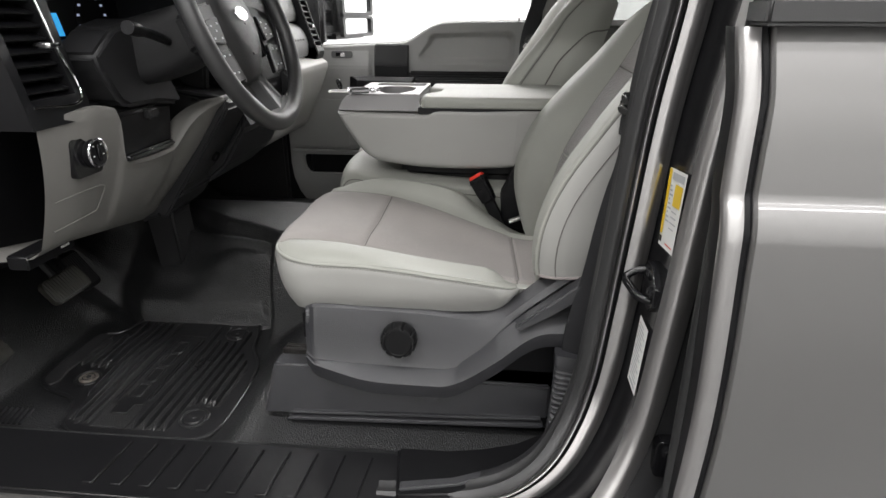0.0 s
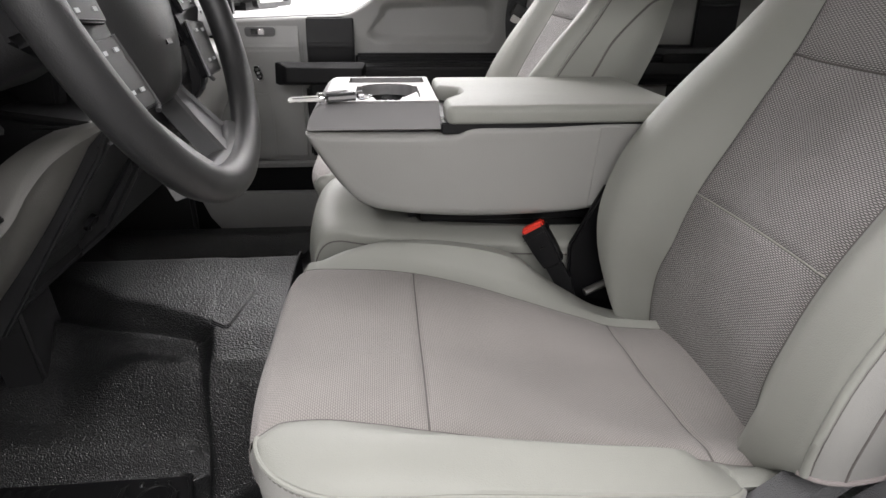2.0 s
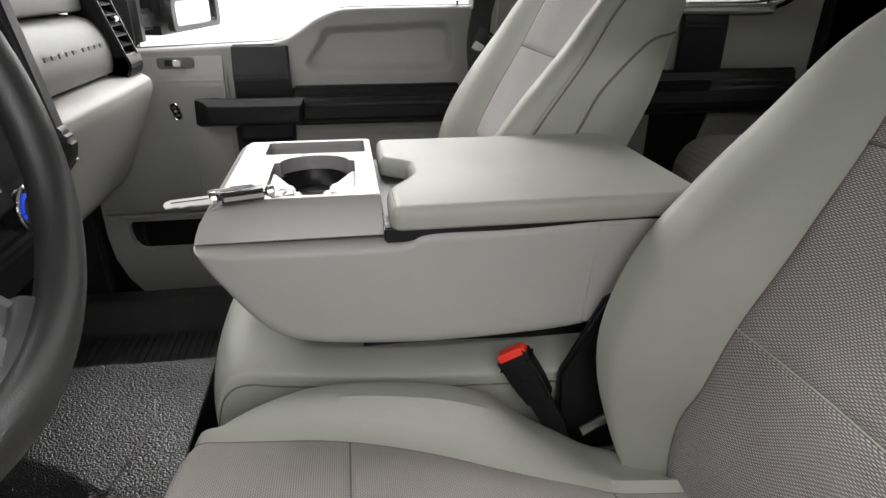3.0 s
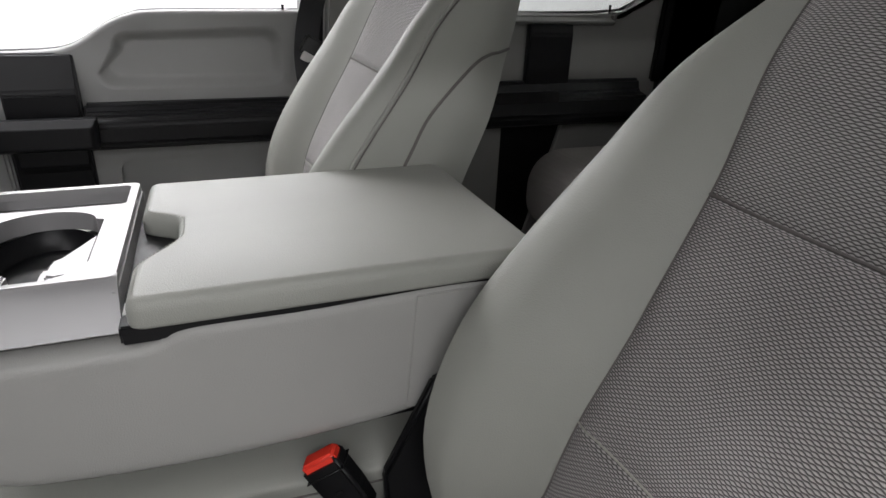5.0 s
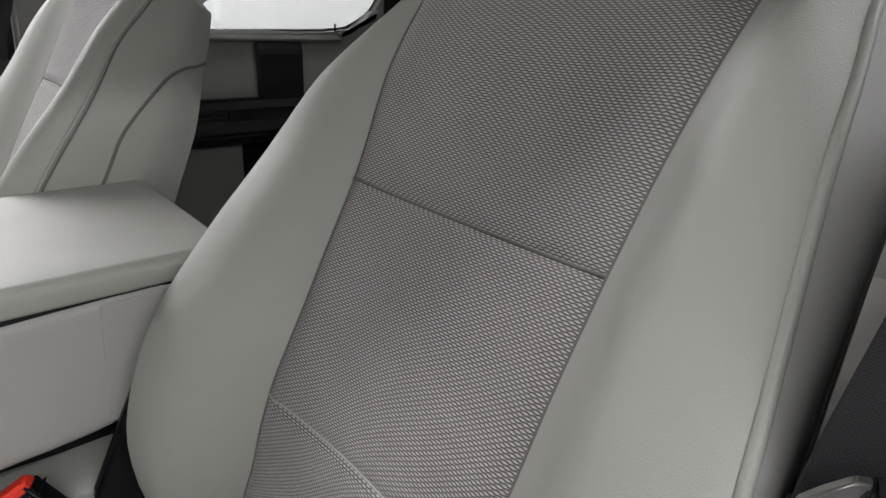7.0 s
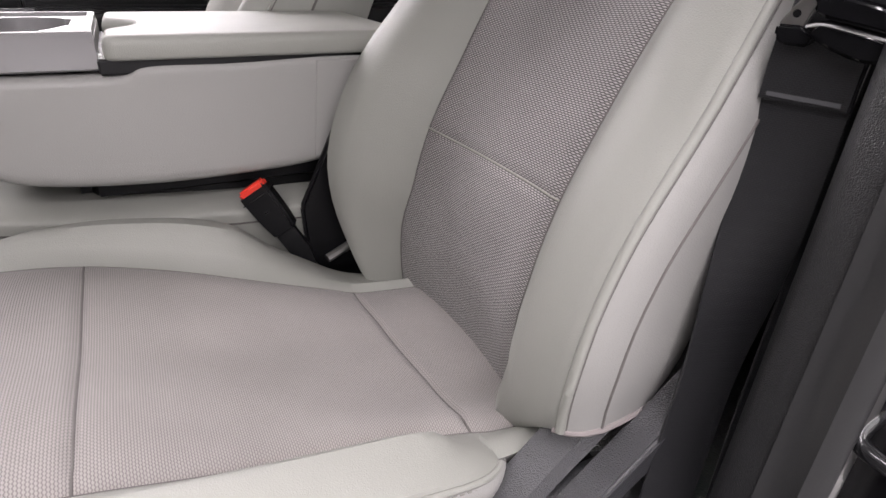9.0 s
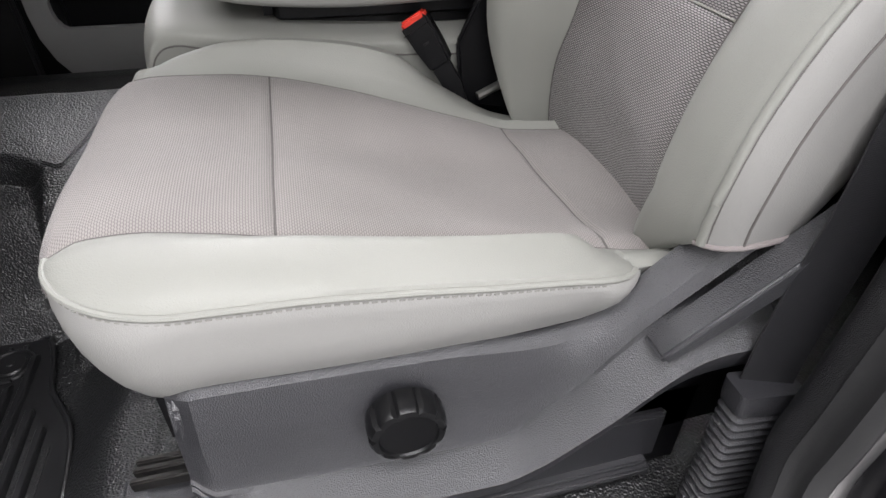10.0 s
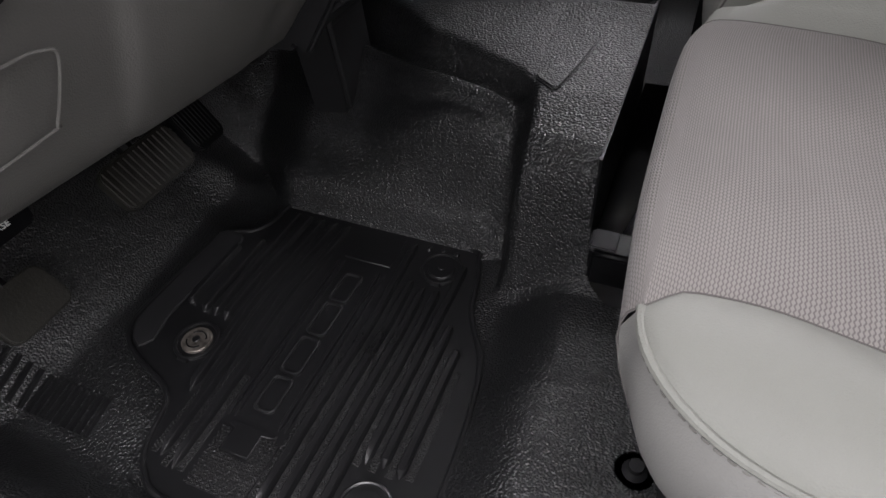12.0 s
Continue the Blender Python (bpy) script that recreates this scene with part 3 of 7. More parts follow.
# pillar body between the two doors, and its inner trim
part("pillar_core", box(0.545, 0.66, -0.79, -0.74, -0.2, 1.37, 0.01), BLACK, cab)
part("pillar_trim", prism([(0.535, 1.37), (0.510, 0.82), (0.495, 0.62), (0.492, 0.42), (0.490, 0.22), (0.49, 0.10), (0.66, 0.10), (0.66, 1.37)], "y", -0.716, -0.668, 0.010), PILLAR, cab, "dark grained pillar trim")


def wall_x(z):
    """Where the pillar's inner face stands at a height."""
    pts = []
    for k, p in enumerate(line[:60]):
        d = (line[min(k + 1, len(line) - 1)] - line[max(k - 1, 0)]).normalized()
        pts.append((p.z + d.x * WALL, p.x - d.z * WALL))
    pts.sort()
    return float(np.interp(z, [q[0] for q in pts], [q[1] for q in pts]))


# rear door hinge and cable boot in the gap
hinge = part("hinge", prism(rounded(0.500, 0.560, 0.605, 0.672, 0.012), "y", -0.793, -0.806, 0.004), BLACK_GLOSS, jamb, "black steel rear door hinge")
for bx, bz in ((0.516, 0.656), (0.543, 0.656), (0.516, 0.624), (0.543, 0.622)):
    part("bolt", disc((bx, -0.806, bz), (0, -1, 0), 0.0095, 0.008, 20, 0.002), BLACK_GLOSS, hinge)
boot = thing("cable_boot", "black rubber cable boot between pillar and rear door", "cable boot")
for k, w in enumerate((0.0, 0.006, 0.011)):
    part("fold", prism(rounded(0.502 + w, 0.560 - w, 0.478 + w, 0.572 - w, 0.022), "y", -0.790, -0.802 - 0.007 * k, 0.004), WEATHER, boot)

# striker
striker = thing("door_striker", "black steel door striker loop on the jamb", "door striker")
wx = wall_x(0.452)
part("plate", prism([(-0.735, 0.470), (-0.745, 0.482), (-0.772, 0.482), (-0.797, 0.462), (-0.797, 0.436), (-0.780, 0.422), (-0.750, 0.424), (-0.735, 0.440)], "x", wx - 0.007, wx + 0.004, 0.002), BLACK_GLOSS, striker)
part("loop", tube(curve_points([(wx + 0.002, -0.742, 0.468), (wx - 0.018, -0.738, 0.463), (wx - 0.030, -0.740, 0.453), (wx - 0.026, -0.757, 0.446), (wx - 0.018, -0.775, 0.441), (wx + 0.002, -0.784, 0.438)], 30), 0.0058), BLACK_GLOSS, striker, "dark steel loop")
for by, bz in ((-0.766, 0.470), (-0.786, 0.452)):
    part("bolt", disc((wx - 0.006, by, bz), (-1, 0, 0), 0.0085, 0.006, 16, 0.002), BLACK_GLOSS, striker)
hinge = part("hinge", prism(rounded(0.485, 0.545, 0.178, 0.240, 0.010), "y", -0.793, -0.812, 0.004), BLACK_GLOSS, jamb, "black steel lower hinge")
for bx, bz in ((0.502, 0.222), (0.528, 0.222), (0.515, 0.195)):
    part("bolt", disc((bx, -0.812, bz), (0, -1, 0), 0.008, 0.007, 16, 0.002), BLACK_GLOSS, hinge)


# labels on the pillar's inner face
def on_wall(corners, u0, u1, v0, v1, lift):
    """A small sheet on the pillar's face; corners (y, z): top inner, top outer, bottom outer, bottom inner."""
    (a, b, c, d) = (Vector(q) for q in corners)
    rows = []
    for v in np.linspace(v0, v1, 6):
        row = []
        for u in (u0, u1):
            q = (a * (1 - u) + b * u) * (1 - v) + (d * (1 - u) + c * u) * v
            row.append((wall_x(q.y) - lift, q.x, q.y))
        rows.append(row)
    return patch(np.array(rows), 0, 5, 0, 1)


TYRE = [(-0.731, 0.605), (-0.800, 0.612), (-0.811, 0.514), (-0.750, 0.508)]
CERT = [(-0.749, 0.402), (-0.794, 0.401), (-0.803, 0.305), (-0.757, 0.306)]
lab = thing("tyre_label", "white and yellow tyre pressure label on the jamb", "label")
part("sheet", on_wall(TYRE, 0, 1, 0, 1, 0.0016), WHITE_LABEL, lab)
part("yellow_band", on_wall(TYRE, 0.01, 0.17, 0.01, 0.84, 0.0022), YELLOW, lab)
part("yellow_box", on_wall(TYRE, 0.48, 0.92, 0.17, 0.44, 0.0022), YELLOW, lab)
part("grey_head", on_wall(TYRE, 0.25, 0.92, 0.04, 0.13, 0.0022), GREY_INK, lab)
for k in range(9):
    part("text_bar", on_wall(TYRE, 0.22, 0.30 + 0.07 * (k % 3), 0.20 + 0.055 * k, 0.222 + 0.055 * k, 0.0022), GREY_INK, lab)
for k in range(4):
    part("text_bar", on_wall(TYRE, 0.50, 0.80 + 0.04 * (k % 3), 0.50 + 0.07 * k, 0.515 + 0.07 * k, 0.0022), GREY_INK, lab)
part("red_bar", on_wall(TYRE, 0.45, 0.90, 0.925, 0.94, 0.0022), RED, lab)
lettering("TIRE AND LOADING", 0.0066, INK, Matrix.Translation((wall_x(0.555) - 0.0030, -0.7445, 0.555)) @ Matrix(((-0.08, 0.0, -1.0), (0.19, 1.0, 0.0), (0.98, -0.19, 0.0))).to_4x4(), lab, depth=0.0001)
part("symbol", on_wall(TYRE, 0.03, 0.19, 0.87, 0.95, 0.0022), INK, lab)
lab2 = thing("certification_label", "white paper certification label low on the jamb", "label")
part("sheet", on_wall(CERT, 0, 1, 0, 1, 0.0016), WHITE_LABEL, lab2)
for k in range(15):
    part("text_bar", on_wall(CERT, 0.10, 0.62 + 0.12 * (k % 3), 0.07 + 0.055 * k, 0.09 + 0.055 * k, 0.0022), GREY_INK, lab2)
part("bar_block", on_wall(CERT, 0.15, 0.85, 0.91, 0.95, 0.0022), GREY_INK, lab2)

for sy, x1 in ((-0.83, -0.78), (0.80, -0.595)):
    part("kick_panel", box(-1.2, x1, sy, sy + 0.05, -0.14, 0.64, 0.01), TRIM_DARK, cab)
# roof, windscreen, back wall
part("roof", box(-0.5, 1.62, -0.80, 0.80, 1.38, 1.44, 0.02), HEADLINER, cab)
part("back_wall", box(1.6, 1.66, -0.85, 0.85, -0.14, 0.78, 0.01), TRIM_DARK, cab)
part("back_post", box(1.6, 1.66, -0.85, -0.62, 0.78, 1.39, 0.01), TRIM_DARK, cab)
part("back_post", box(1.6, 1.66, 0.62, 0.85, 0.78, 1.39, 0.01), TRIM_DARK, cab)
part("back_pane", box(1.628, 1.633, -0.62, 0.62, 0.78, 1.39), GLASS_TINTED, cab)
part("firewall", box(-1.2, -1.13, -0.85, 0.85, -0.14, 0.85, 0.01), BLACK, cab)
part("cowl", box(-1.2, -0.98, -0.85, 0.85, 0.82, 0.86, 0.01), BLACK, cab)
for sy in (-0.79, 0.79):
    part("front_post", tube([(-1.1, sy * 1.05, 0.80), (-0.8, sy * 1.02, 1.03), (-0.40, sy, 1.39)], 0.05, 10), TRIM_DARK, cab)
# ---- front seats ----
YC = -0.375


def seat_cushion_grid():
    """Rows from the front's foot over the top to the back; columns from the outer foot across to the inner foot."""
    # columns: (across, height) for stations along x
    st = [-0.131, -0.110, -0.085, -0.03, 0.02, 0.10, 0.165, 0.215, 0.262, 0.287, 0.308, 0.40]
    edge_o = [-0.538, -0.524, -0.5225, -0.527, -0.5315, -0.528, -0.524, -0.525, -0.533, -0.540, -0.546, -0.552]
    edge_i = [-0.207, -0.214, -0.218, -0.223, -0.227, -0.237, -0.249, -0.255, -0.259, -0.261, -0.262, -0.268]
    out = [-0.609, -0.609, -0.609, -0.610, -0.612, -0.613, -0.613, -0.612, -0.611, -0.607, -0.597, -0.590]
    inn = [-0.150, -0.145, -0.142, -0.140, -0.140, -0.142, -0.146, -0.149, -0.152, -0.155, -0.157, -0.165]
    z_edge = [0.404, 0.407, 0.407, 0.402, 0.394, 0.372, 0.356, 0.349, 0.344, 0.343, 0.342, 0.338]
    z_edge_i = [0.404, 0.408, 0.409, 0.408, 0.403, 0.386, 0.368, 0.352, 0.337, 0.328, 0.324, 0.318]
    z_mid = [0.408, 0.411, 0.412, 0.408, 0.400, 0.374, 0.353, 0.343, 0.334, 0.331, 0.329, 0.326]
    z_bol = [0.406, 0.410, 0.412, 0.413, 0.410, 0.397, 0.386, 0.380, 0.375, 0.373, 0.371, 0.372]
    z_bol_i = [0.402, 0.413, 0.421, 0.430, 0.431, 0.424, 0.408, 0.370, 0.340, 0.325, 0.316, 0.295]
    pipe = [0.402, 0.399, 0.397, 0.396, 0.396, 0.390, 0.382, 0.376, 0.369, 0.364, 0.360, 0.360]
    foot = [0.300, 0.303, 0.305, 0.307, 0.308, 0.309, 0.311, 0.313, 0.317, 0.325, 0.325, 0.322]
    sect = []
    for k in range(len(st)):
        yo, yi, eo, ei = out[k], inn[k], edge_o[k], edge_i[k]
        c = [(yo + 0.020, foot[k]), (yo + 0.002, foot[k] + 0.035), (yo, pipe[k] - 0.006), (yo + 0.002, pipe[k]), (yo + 0.004, pipe[k] + 0.005),
             (yo + 0.022, z_bol[k]), ((yo + 0.022 + eo) / 2, z_bol[k] + 0.004), (eo - 0.012, z_edge[k] + 0.007), (eo, z_edge[k]), (eo + 0.012, z_edge[k] + 0.005),
             (eo + 0.07, z_mid[k] + 0.004), (YC, z_mid[k]), (ei - 0.07, z_mid[k] * 0.65 + z_edge_i[k] * 0.35 + 0.003), (ei - 0.012, z_edge_i[k] + 0.003), (ei, z_edge_i[k]), (ei + 0.012, z_edge_i[k] + 0.007),
             ((yi - 0.022 + ei) / 2, z_bol_i[k] + 0.003), (yi - 0.024, z_bol_i[k] - 0.004), (yi - 0.004, z_bol_i[k] - 0.025), (yi, z_bol_i[k] - 0.06), (yi - 0.02, foot[k] - 0.03)]
        sect.append(c)
    sect = np.array(sect)
    # columns made finer, keeping the control columns
    sub = [2, 3, 1, 1, 2, 3, 3, 1, 1, 3, 4, 4, 3, 1, 1, 3, 3, 2, 3, 3]
    q, marks = [0.0], [0]
    for k, n in enumerate(sub):
        q += [k + (j + 1) / n for j in range(n)]
        marks.append(len(q) - 1)
    sect = np.array([[*spl(range(21), c, q)] for c in sect])
    front = [(-0.100, 0.0), (-0.112, 0.18), (-0.124, 0.38), (-0.136, 0.60), (-0.144, 0.78), (-0.146, 0.87), (-0.145, 0.93), (-0.141, 0.972), (-0.1365, 0.992)]
    corner = [-0.131 + 0.095 * (1 - math.cos(math.pi / 2 * k / 13)) for k in range(14)]
    xs = np.r_[corner, np.linspace(-0.028, 0.008, 5), 0.0155, 0.020, 0.0245, np.linspace(0.035, 0.262, 20), 0.270, 0.276, 0.281, 0.2845, 0.2875, 0.29, 0.2925, 0.2955, 0.299, 0.302, np.linspace(0.31, 0.405, 8)]
    rows = []
    # the seam that runs down the outer front corner from the tip of the bolster
    seam_h = [0.0, 0.18, 0.38, 0.60, 0.78, 0.90, 1.0]
    seam_at = np.array([(-0.100, -0.566, 0.300), (-0.112, -0.560, 0.319), (-0.124, -0.554, 0.340), (-0.134, -0.547, 0.363), (-0.139, -0.542, 0.382), (-0.138, -0.539, 0.395), (-0.131, -0.538, 0.404)])
    for x, h in front:
        yz = sect[0]
        rel = (yz[:, 0] - YC) / 0.225
        low = 0.262 + 0.040 * np.clip(np.abs(rel), 0, 1) ** 6
        z = low + (yz[:, 1] - low) * h
        shrink = 1 - 0.03 * (1 - h)
        bowx = 0.050 * np.clip(rel, 0, 1.05) ** 5
        P = np.stack([x + bowx, YC + (yz[:, 0] - YC) * shrink, z], 1)
        s = spl(seam_h, seam_at, [h])[0]
        # the panel's outer strip eases over to the seam
        y8 = P[marks[8], 1]
        for c in range(marks[8], marks[11]):
            w = np.clip((YC - P[c, 1]) / (YC - y8), 0, 1) ** 3
            P[c] += (s - P[marks[8]]) * w if c > marks[8] else 0
        P[:marks[8] + 1] = s
        rows.append(P)
    for k, x in enumerate(xs):
        yz = np.array([spl(st, sect[:, :, d], [x])[0] for d in (0, 1)]).T
        rel = (yz[:, 0] - YC) / 0.225
        bowx = 0.050 * np.clip(rel, 0, 1.05) ** 5 * (1 - smooth(-0.13, 0.05, x))
        dip = 0.0
        for s in (0.020, 0.290):
            dip = dip + 0.006 * max(0.0, 1 - abs(x - s) / 0.006)
        inside = np.clip(np.minimum(np.arange(len(yz)) - marks[8], marks[14] - np.arange(len(yz))) / 2.0, 0, 1)
        z = yz[:, 1] - dip * inside
        P = np.stack([np.full(len(yz), x) + bowx, yz[:, 0], z], 1)
        # the rear seam bends back towards the outer side
        P[:, 0] += 0.009 * np.clip((-0.27 - yz[:, 0]) / 0.18, 0, 1) * np.clip(inside, 0.6, 1) * math.exp(-(((x - 0.29) / 0.03) ** 2))
        m3, m8 = marks[3], marks[8]
        E = P[m8].copy()
        # front lobe of the bolster and the rounded corner of the side panel below it
        u = min(1.0, max(0.0, (x + 0.131) / 0.095))
        v = math.sqrt(max(0.0, 1 - (1 - u) ** 2))
        # the rear end closes in the same way
        ur = min(1.0, max(0.0, (x - 0.245) / 0.047))
        vr = math.sqrt(max(0.0, 1 - ur ** 2.4))
        if ur >= 1:
            # behind the rounded end the bolster runs on, lower and narrower, under the backrest
            g = (x - 0.292) / 0.113
            top = np.array((x, -0.586 + 0.040 * smooth(0.30, 0.8, g), 0.357 - 0.004 * g))
            s = np.linspace(0, 1, m8 - m3 + 1)[:, None]
            P[m3:m8 + 1] = top + (E - top) * s
            P[m3:m8 + 1, 2] += 0.006 * np.sin(math.pi * s[:, 0])
            low_at = np.array((x, top[1] + 0.012, 0.326))
            P[:m3 + 1] = low_at + (top - low_at) * np.linspace(0, 1, m3 + 1)[:, None]
        if u < 1 or 0 < ur < 1:
            if u < 1:
                tip = np.array((-0.131, -0.538, 0.404))
                top = np.array((x, tip[1] + (P[m3, 1] - tip[1]) * v, tip[2] + (P[m3, 2] - tip[2]) * v))
                foot_at = np.array((-0.100 + 0.062 * u + 0.004 * (1 - v), -0.566 - 0.026 * v, 0.300 + 0.007 * u))
                wide = v
                crest = 0.012 * v
            else:
                tip = np.array((0.292, -0.588, 0.360))
                top = np.array((x, tip[1] + (P[m3, 1] - tip[1]) * vr, tip[2] + (P[m3, 2] - tip[2]) * (0.35 + 0.65 * vr)))
                foot_at = P[0] + np.array((0, 0.010 * (1 - vr), 0.028 * (1 - vr) + 0.010 * ur ** 2))
                wide = vr
                crest = 0.012 * (1 - ur ** 2) + 0.001
            s = np.linspace(0, 1, m8 - m3 + 1)[:, None]
            lobe = top + (E - top) * s
            lobe[:, 2] += crest * np.sin(math.pi * s[:, 0] ** 0.8) ** 0.8
            w = smooth(0.35, 1.0, u) if u < 1 else 1 - smooth(0.0, 0.6, ur)
            P[m3:m8 + 1] = lobe * (1 - w) + P[m3:m8 + 1] * w
            P[m3] = top
            q_ = np.linspace(0, 1, m3 + 1)[:, None]
            side = foot_at + (top - foot_at) * q_
            bulge = np.sin(math.pi * np.clip(q_[:, 0], 0, 1)) ** 0.7 * 0.012
            nx, ny = (-math.cos(math.asin(v)), -v) if u < 1 else (0.4 * ur, -vr)
            side[:, 0] += nx * bulge
            side[:, 1] += ny * bulge
            if u == 0:
                side = spl(seam_h, seam_at, np.linspace(0, 1, m3 + 1))
            P[:m3 + 1] = side * (1 - w) + P[:m3 + 1] * w
            P[m3] = top
        rows.append(P)
    return np.array(rows), marks, len(front), list(np.r_[[f[0] for f in front], xs])


def seat_back_grid():
    # way of the middle panel's line: x, z
    way = np.array([(0.372, 0.300), (0.366, 0.345), (0.364, 0.40), (0.372, 0.46), (0.388, 0.520), (0.433, 0.605), (0.488, 0.690), (0.540, 0.775), (0.584, 0.838), (0.603, 0.862), (0.625, 0.875), (0.652, 0.874), (0.674, 0.856)])
    s = np.r_[0, np.cumsum(np.linalg.norm(np.diff(way, axis=0), axis=1))]
    lo, up = s[4], s[6]
    q = np.r_[np.linspace(0, lo - 0.012, 14), lo - 0.005, lo, lo + 0.005, np.linspace(lo + 0.014, up - 0.014, 14), up - 0.005, up, up + 0.005, np.linspace(up + 0.014, s[8], 12), np.linspace(s[8] + 0.006, s[-1], 16)]
    xz = spl(s, way, q)
    d = np.gradient(xz, axis=0)
    d /= np.linalg.norm(d, axis=1)[:, None]
    nrm = np.stack([-d[:, 1], d[:, 0]], 1)
    key = [0.30, 0.38, 0.46, 0.55, 0.69, 0.80, 0.868, 0.90]
    eo = spl(key, [-0.488, -0.492, -0.500, -0.505, -0.501, -0.506, -0.513, -0.516], np.clip(xz[:, 1], 0.3, 0.89))
    ei = spl(key, [-0.228, -0.236, -0.258, -0.262, -0.243, -0.213, -0.203, -0.200], np.clip(xz[:, 1], 0.3, 0.89))
    ro = spl(key, [0.030, 0.044, 0.055, 0.048, 0.035, 0.022, 0.010, 0.004], np.clip(xz[:, 1], 0.3, 0.89))
    ri = spl(key, [0.040, 0.062, 0.080, 0.070, 0.042, 0.024, 0.010, 0.004], np.clip(xz[:, 1], 0.3, 0.89))
    yo = spl(key, [-0.612, -0.622, -0.632, -0.632, -0.618, -0.606, -0.590, -0.580], np.clip(xz[:, 1], 0.3, 0.89))
    yi = spl(key, [-0.190, -0.168, -0.150, -0.140, -0.142, -0.158, -0.180, -0.195], np.clip(xz[:, 1], 0.3, 0.89))
    deep = spl(key, [0.045, 0.060, 0.078, 0.088, 0.088, 0.075, 0.055, 0.045], np.clip(xz[:, 1], 0.3, 0.89))
    sub = [3, 3, 2, 1, 1, 3, 3, 1, 1, 3, 4, 4, 3, 1, 1, 3, 3, 3, 3, 3]
    cq, marks = [0.0], [0]
    for k, n in enumerate(sub):
        cq += [k + (j + 1) / n for j in range(n)]
        marks.append(len(cq) - 1)
    rows = []
    for k in range(len(q)):
        a, b, o, i, dp = eo[k], ei[k], yo[k], yi[k], deep[k]
        back = 0.024 + 0.031 * smooth(0.84, 0.50, xz[k, 1])
        pipe_o = o + 0.010 + 0.016 * smooth(0.60, 0.82, xz[k, 1])
        c = [(o + 0.035, -dp), (o + 0.006, -dp * 0.62), (o - 0.001, ro[k] - 0.034), (pipe_o - 0.005, ro[k] - 0.012), (pipe_o, ro[k] - 0.006), (pipe_o + 0.005, ro[k] - 0.002),
             (pipe_o * 0.55 + a * 0.45, ro[k] * 0.75 + 0.012), (a - 0.012, 0.007), (a, 0.0), (a + 0.012, 0.003), (a + 0.06, -0.003), (YC, -0.006), (b - 0.06, -0.003), (b - 0.012, 0.003), (b, 0.0), (b + 0.012, 0.012),
             ((b + i) / 2 - 0.005, ri[k] * 0.86), (i - 0.022, ri[k]), (i - 0.003, ri[k] * 0.55 - 0.006), (i, -dp * 0.45 - 0.5 * back), (i - 0.03, -dp - back)]
        c = spl(range(21), np.array(c), cq)
        dip = 0.0
        for m, w in ((lo, 0.004), (up, 0.006)):
            dip += w * max(0.0, 1 - abs(q[k] - m) / 0.006)
        inside = np.clip(np.minimum(np.arange(len(c)) - marks[8], marks[14] - np.arange(len(c))) / 2.0, 0, 1)
        n = c[:, 1] - dip * inside
        # the corners of the top fall away
        rel = np.abs(c[:, 0] - YC) / 0.22
        drop = np.where(c[:, 0] > YC, 0.034, 0.045) * smooth(0.74, 0.87, xz[k, 1]) * np.clip((rel - 0.45) / 0.55, 0, 1.2) ** 2
        rows.append(np.stack([xz[k, 0] + nrm[k, 0] * n, c[:, 0], xz[k, 1] + nrm[k, 1] * n - drop], 1))
    P = np.array(rows)
    # below the hem the outer bolster draws in towards the panel
    for k in range(len(P)):
        lim = float(np.interp(P[k, marks[8], 2], [0.30, 0.34, 0.380, 0.400], [-0.530, -0.555, -0.600, -0.66]))
        a = P[k, marks[8], 1]
        y = P[k, : marks[8], 1]
        lowest = y.min()
        if lowest < lim:
            P[k, : marks[8], 1] = a + (y - a) * (lim - a) / (lowest - a)
            P[k, : marks[8], 0] += 0.030 * (1 - (lim - a) / (lowest - a)) * np.linspace(1, 0, marks[8])
    ilo, iup = int(np.argmin(abs(q - lo))), int(np.argmin(abs(q - up)))
    return P, marks, ilo, iup


CG, CM, CF, CX = seat_cushion_grid()
BG, BM_, BLO, BUP = seat_back_grid()


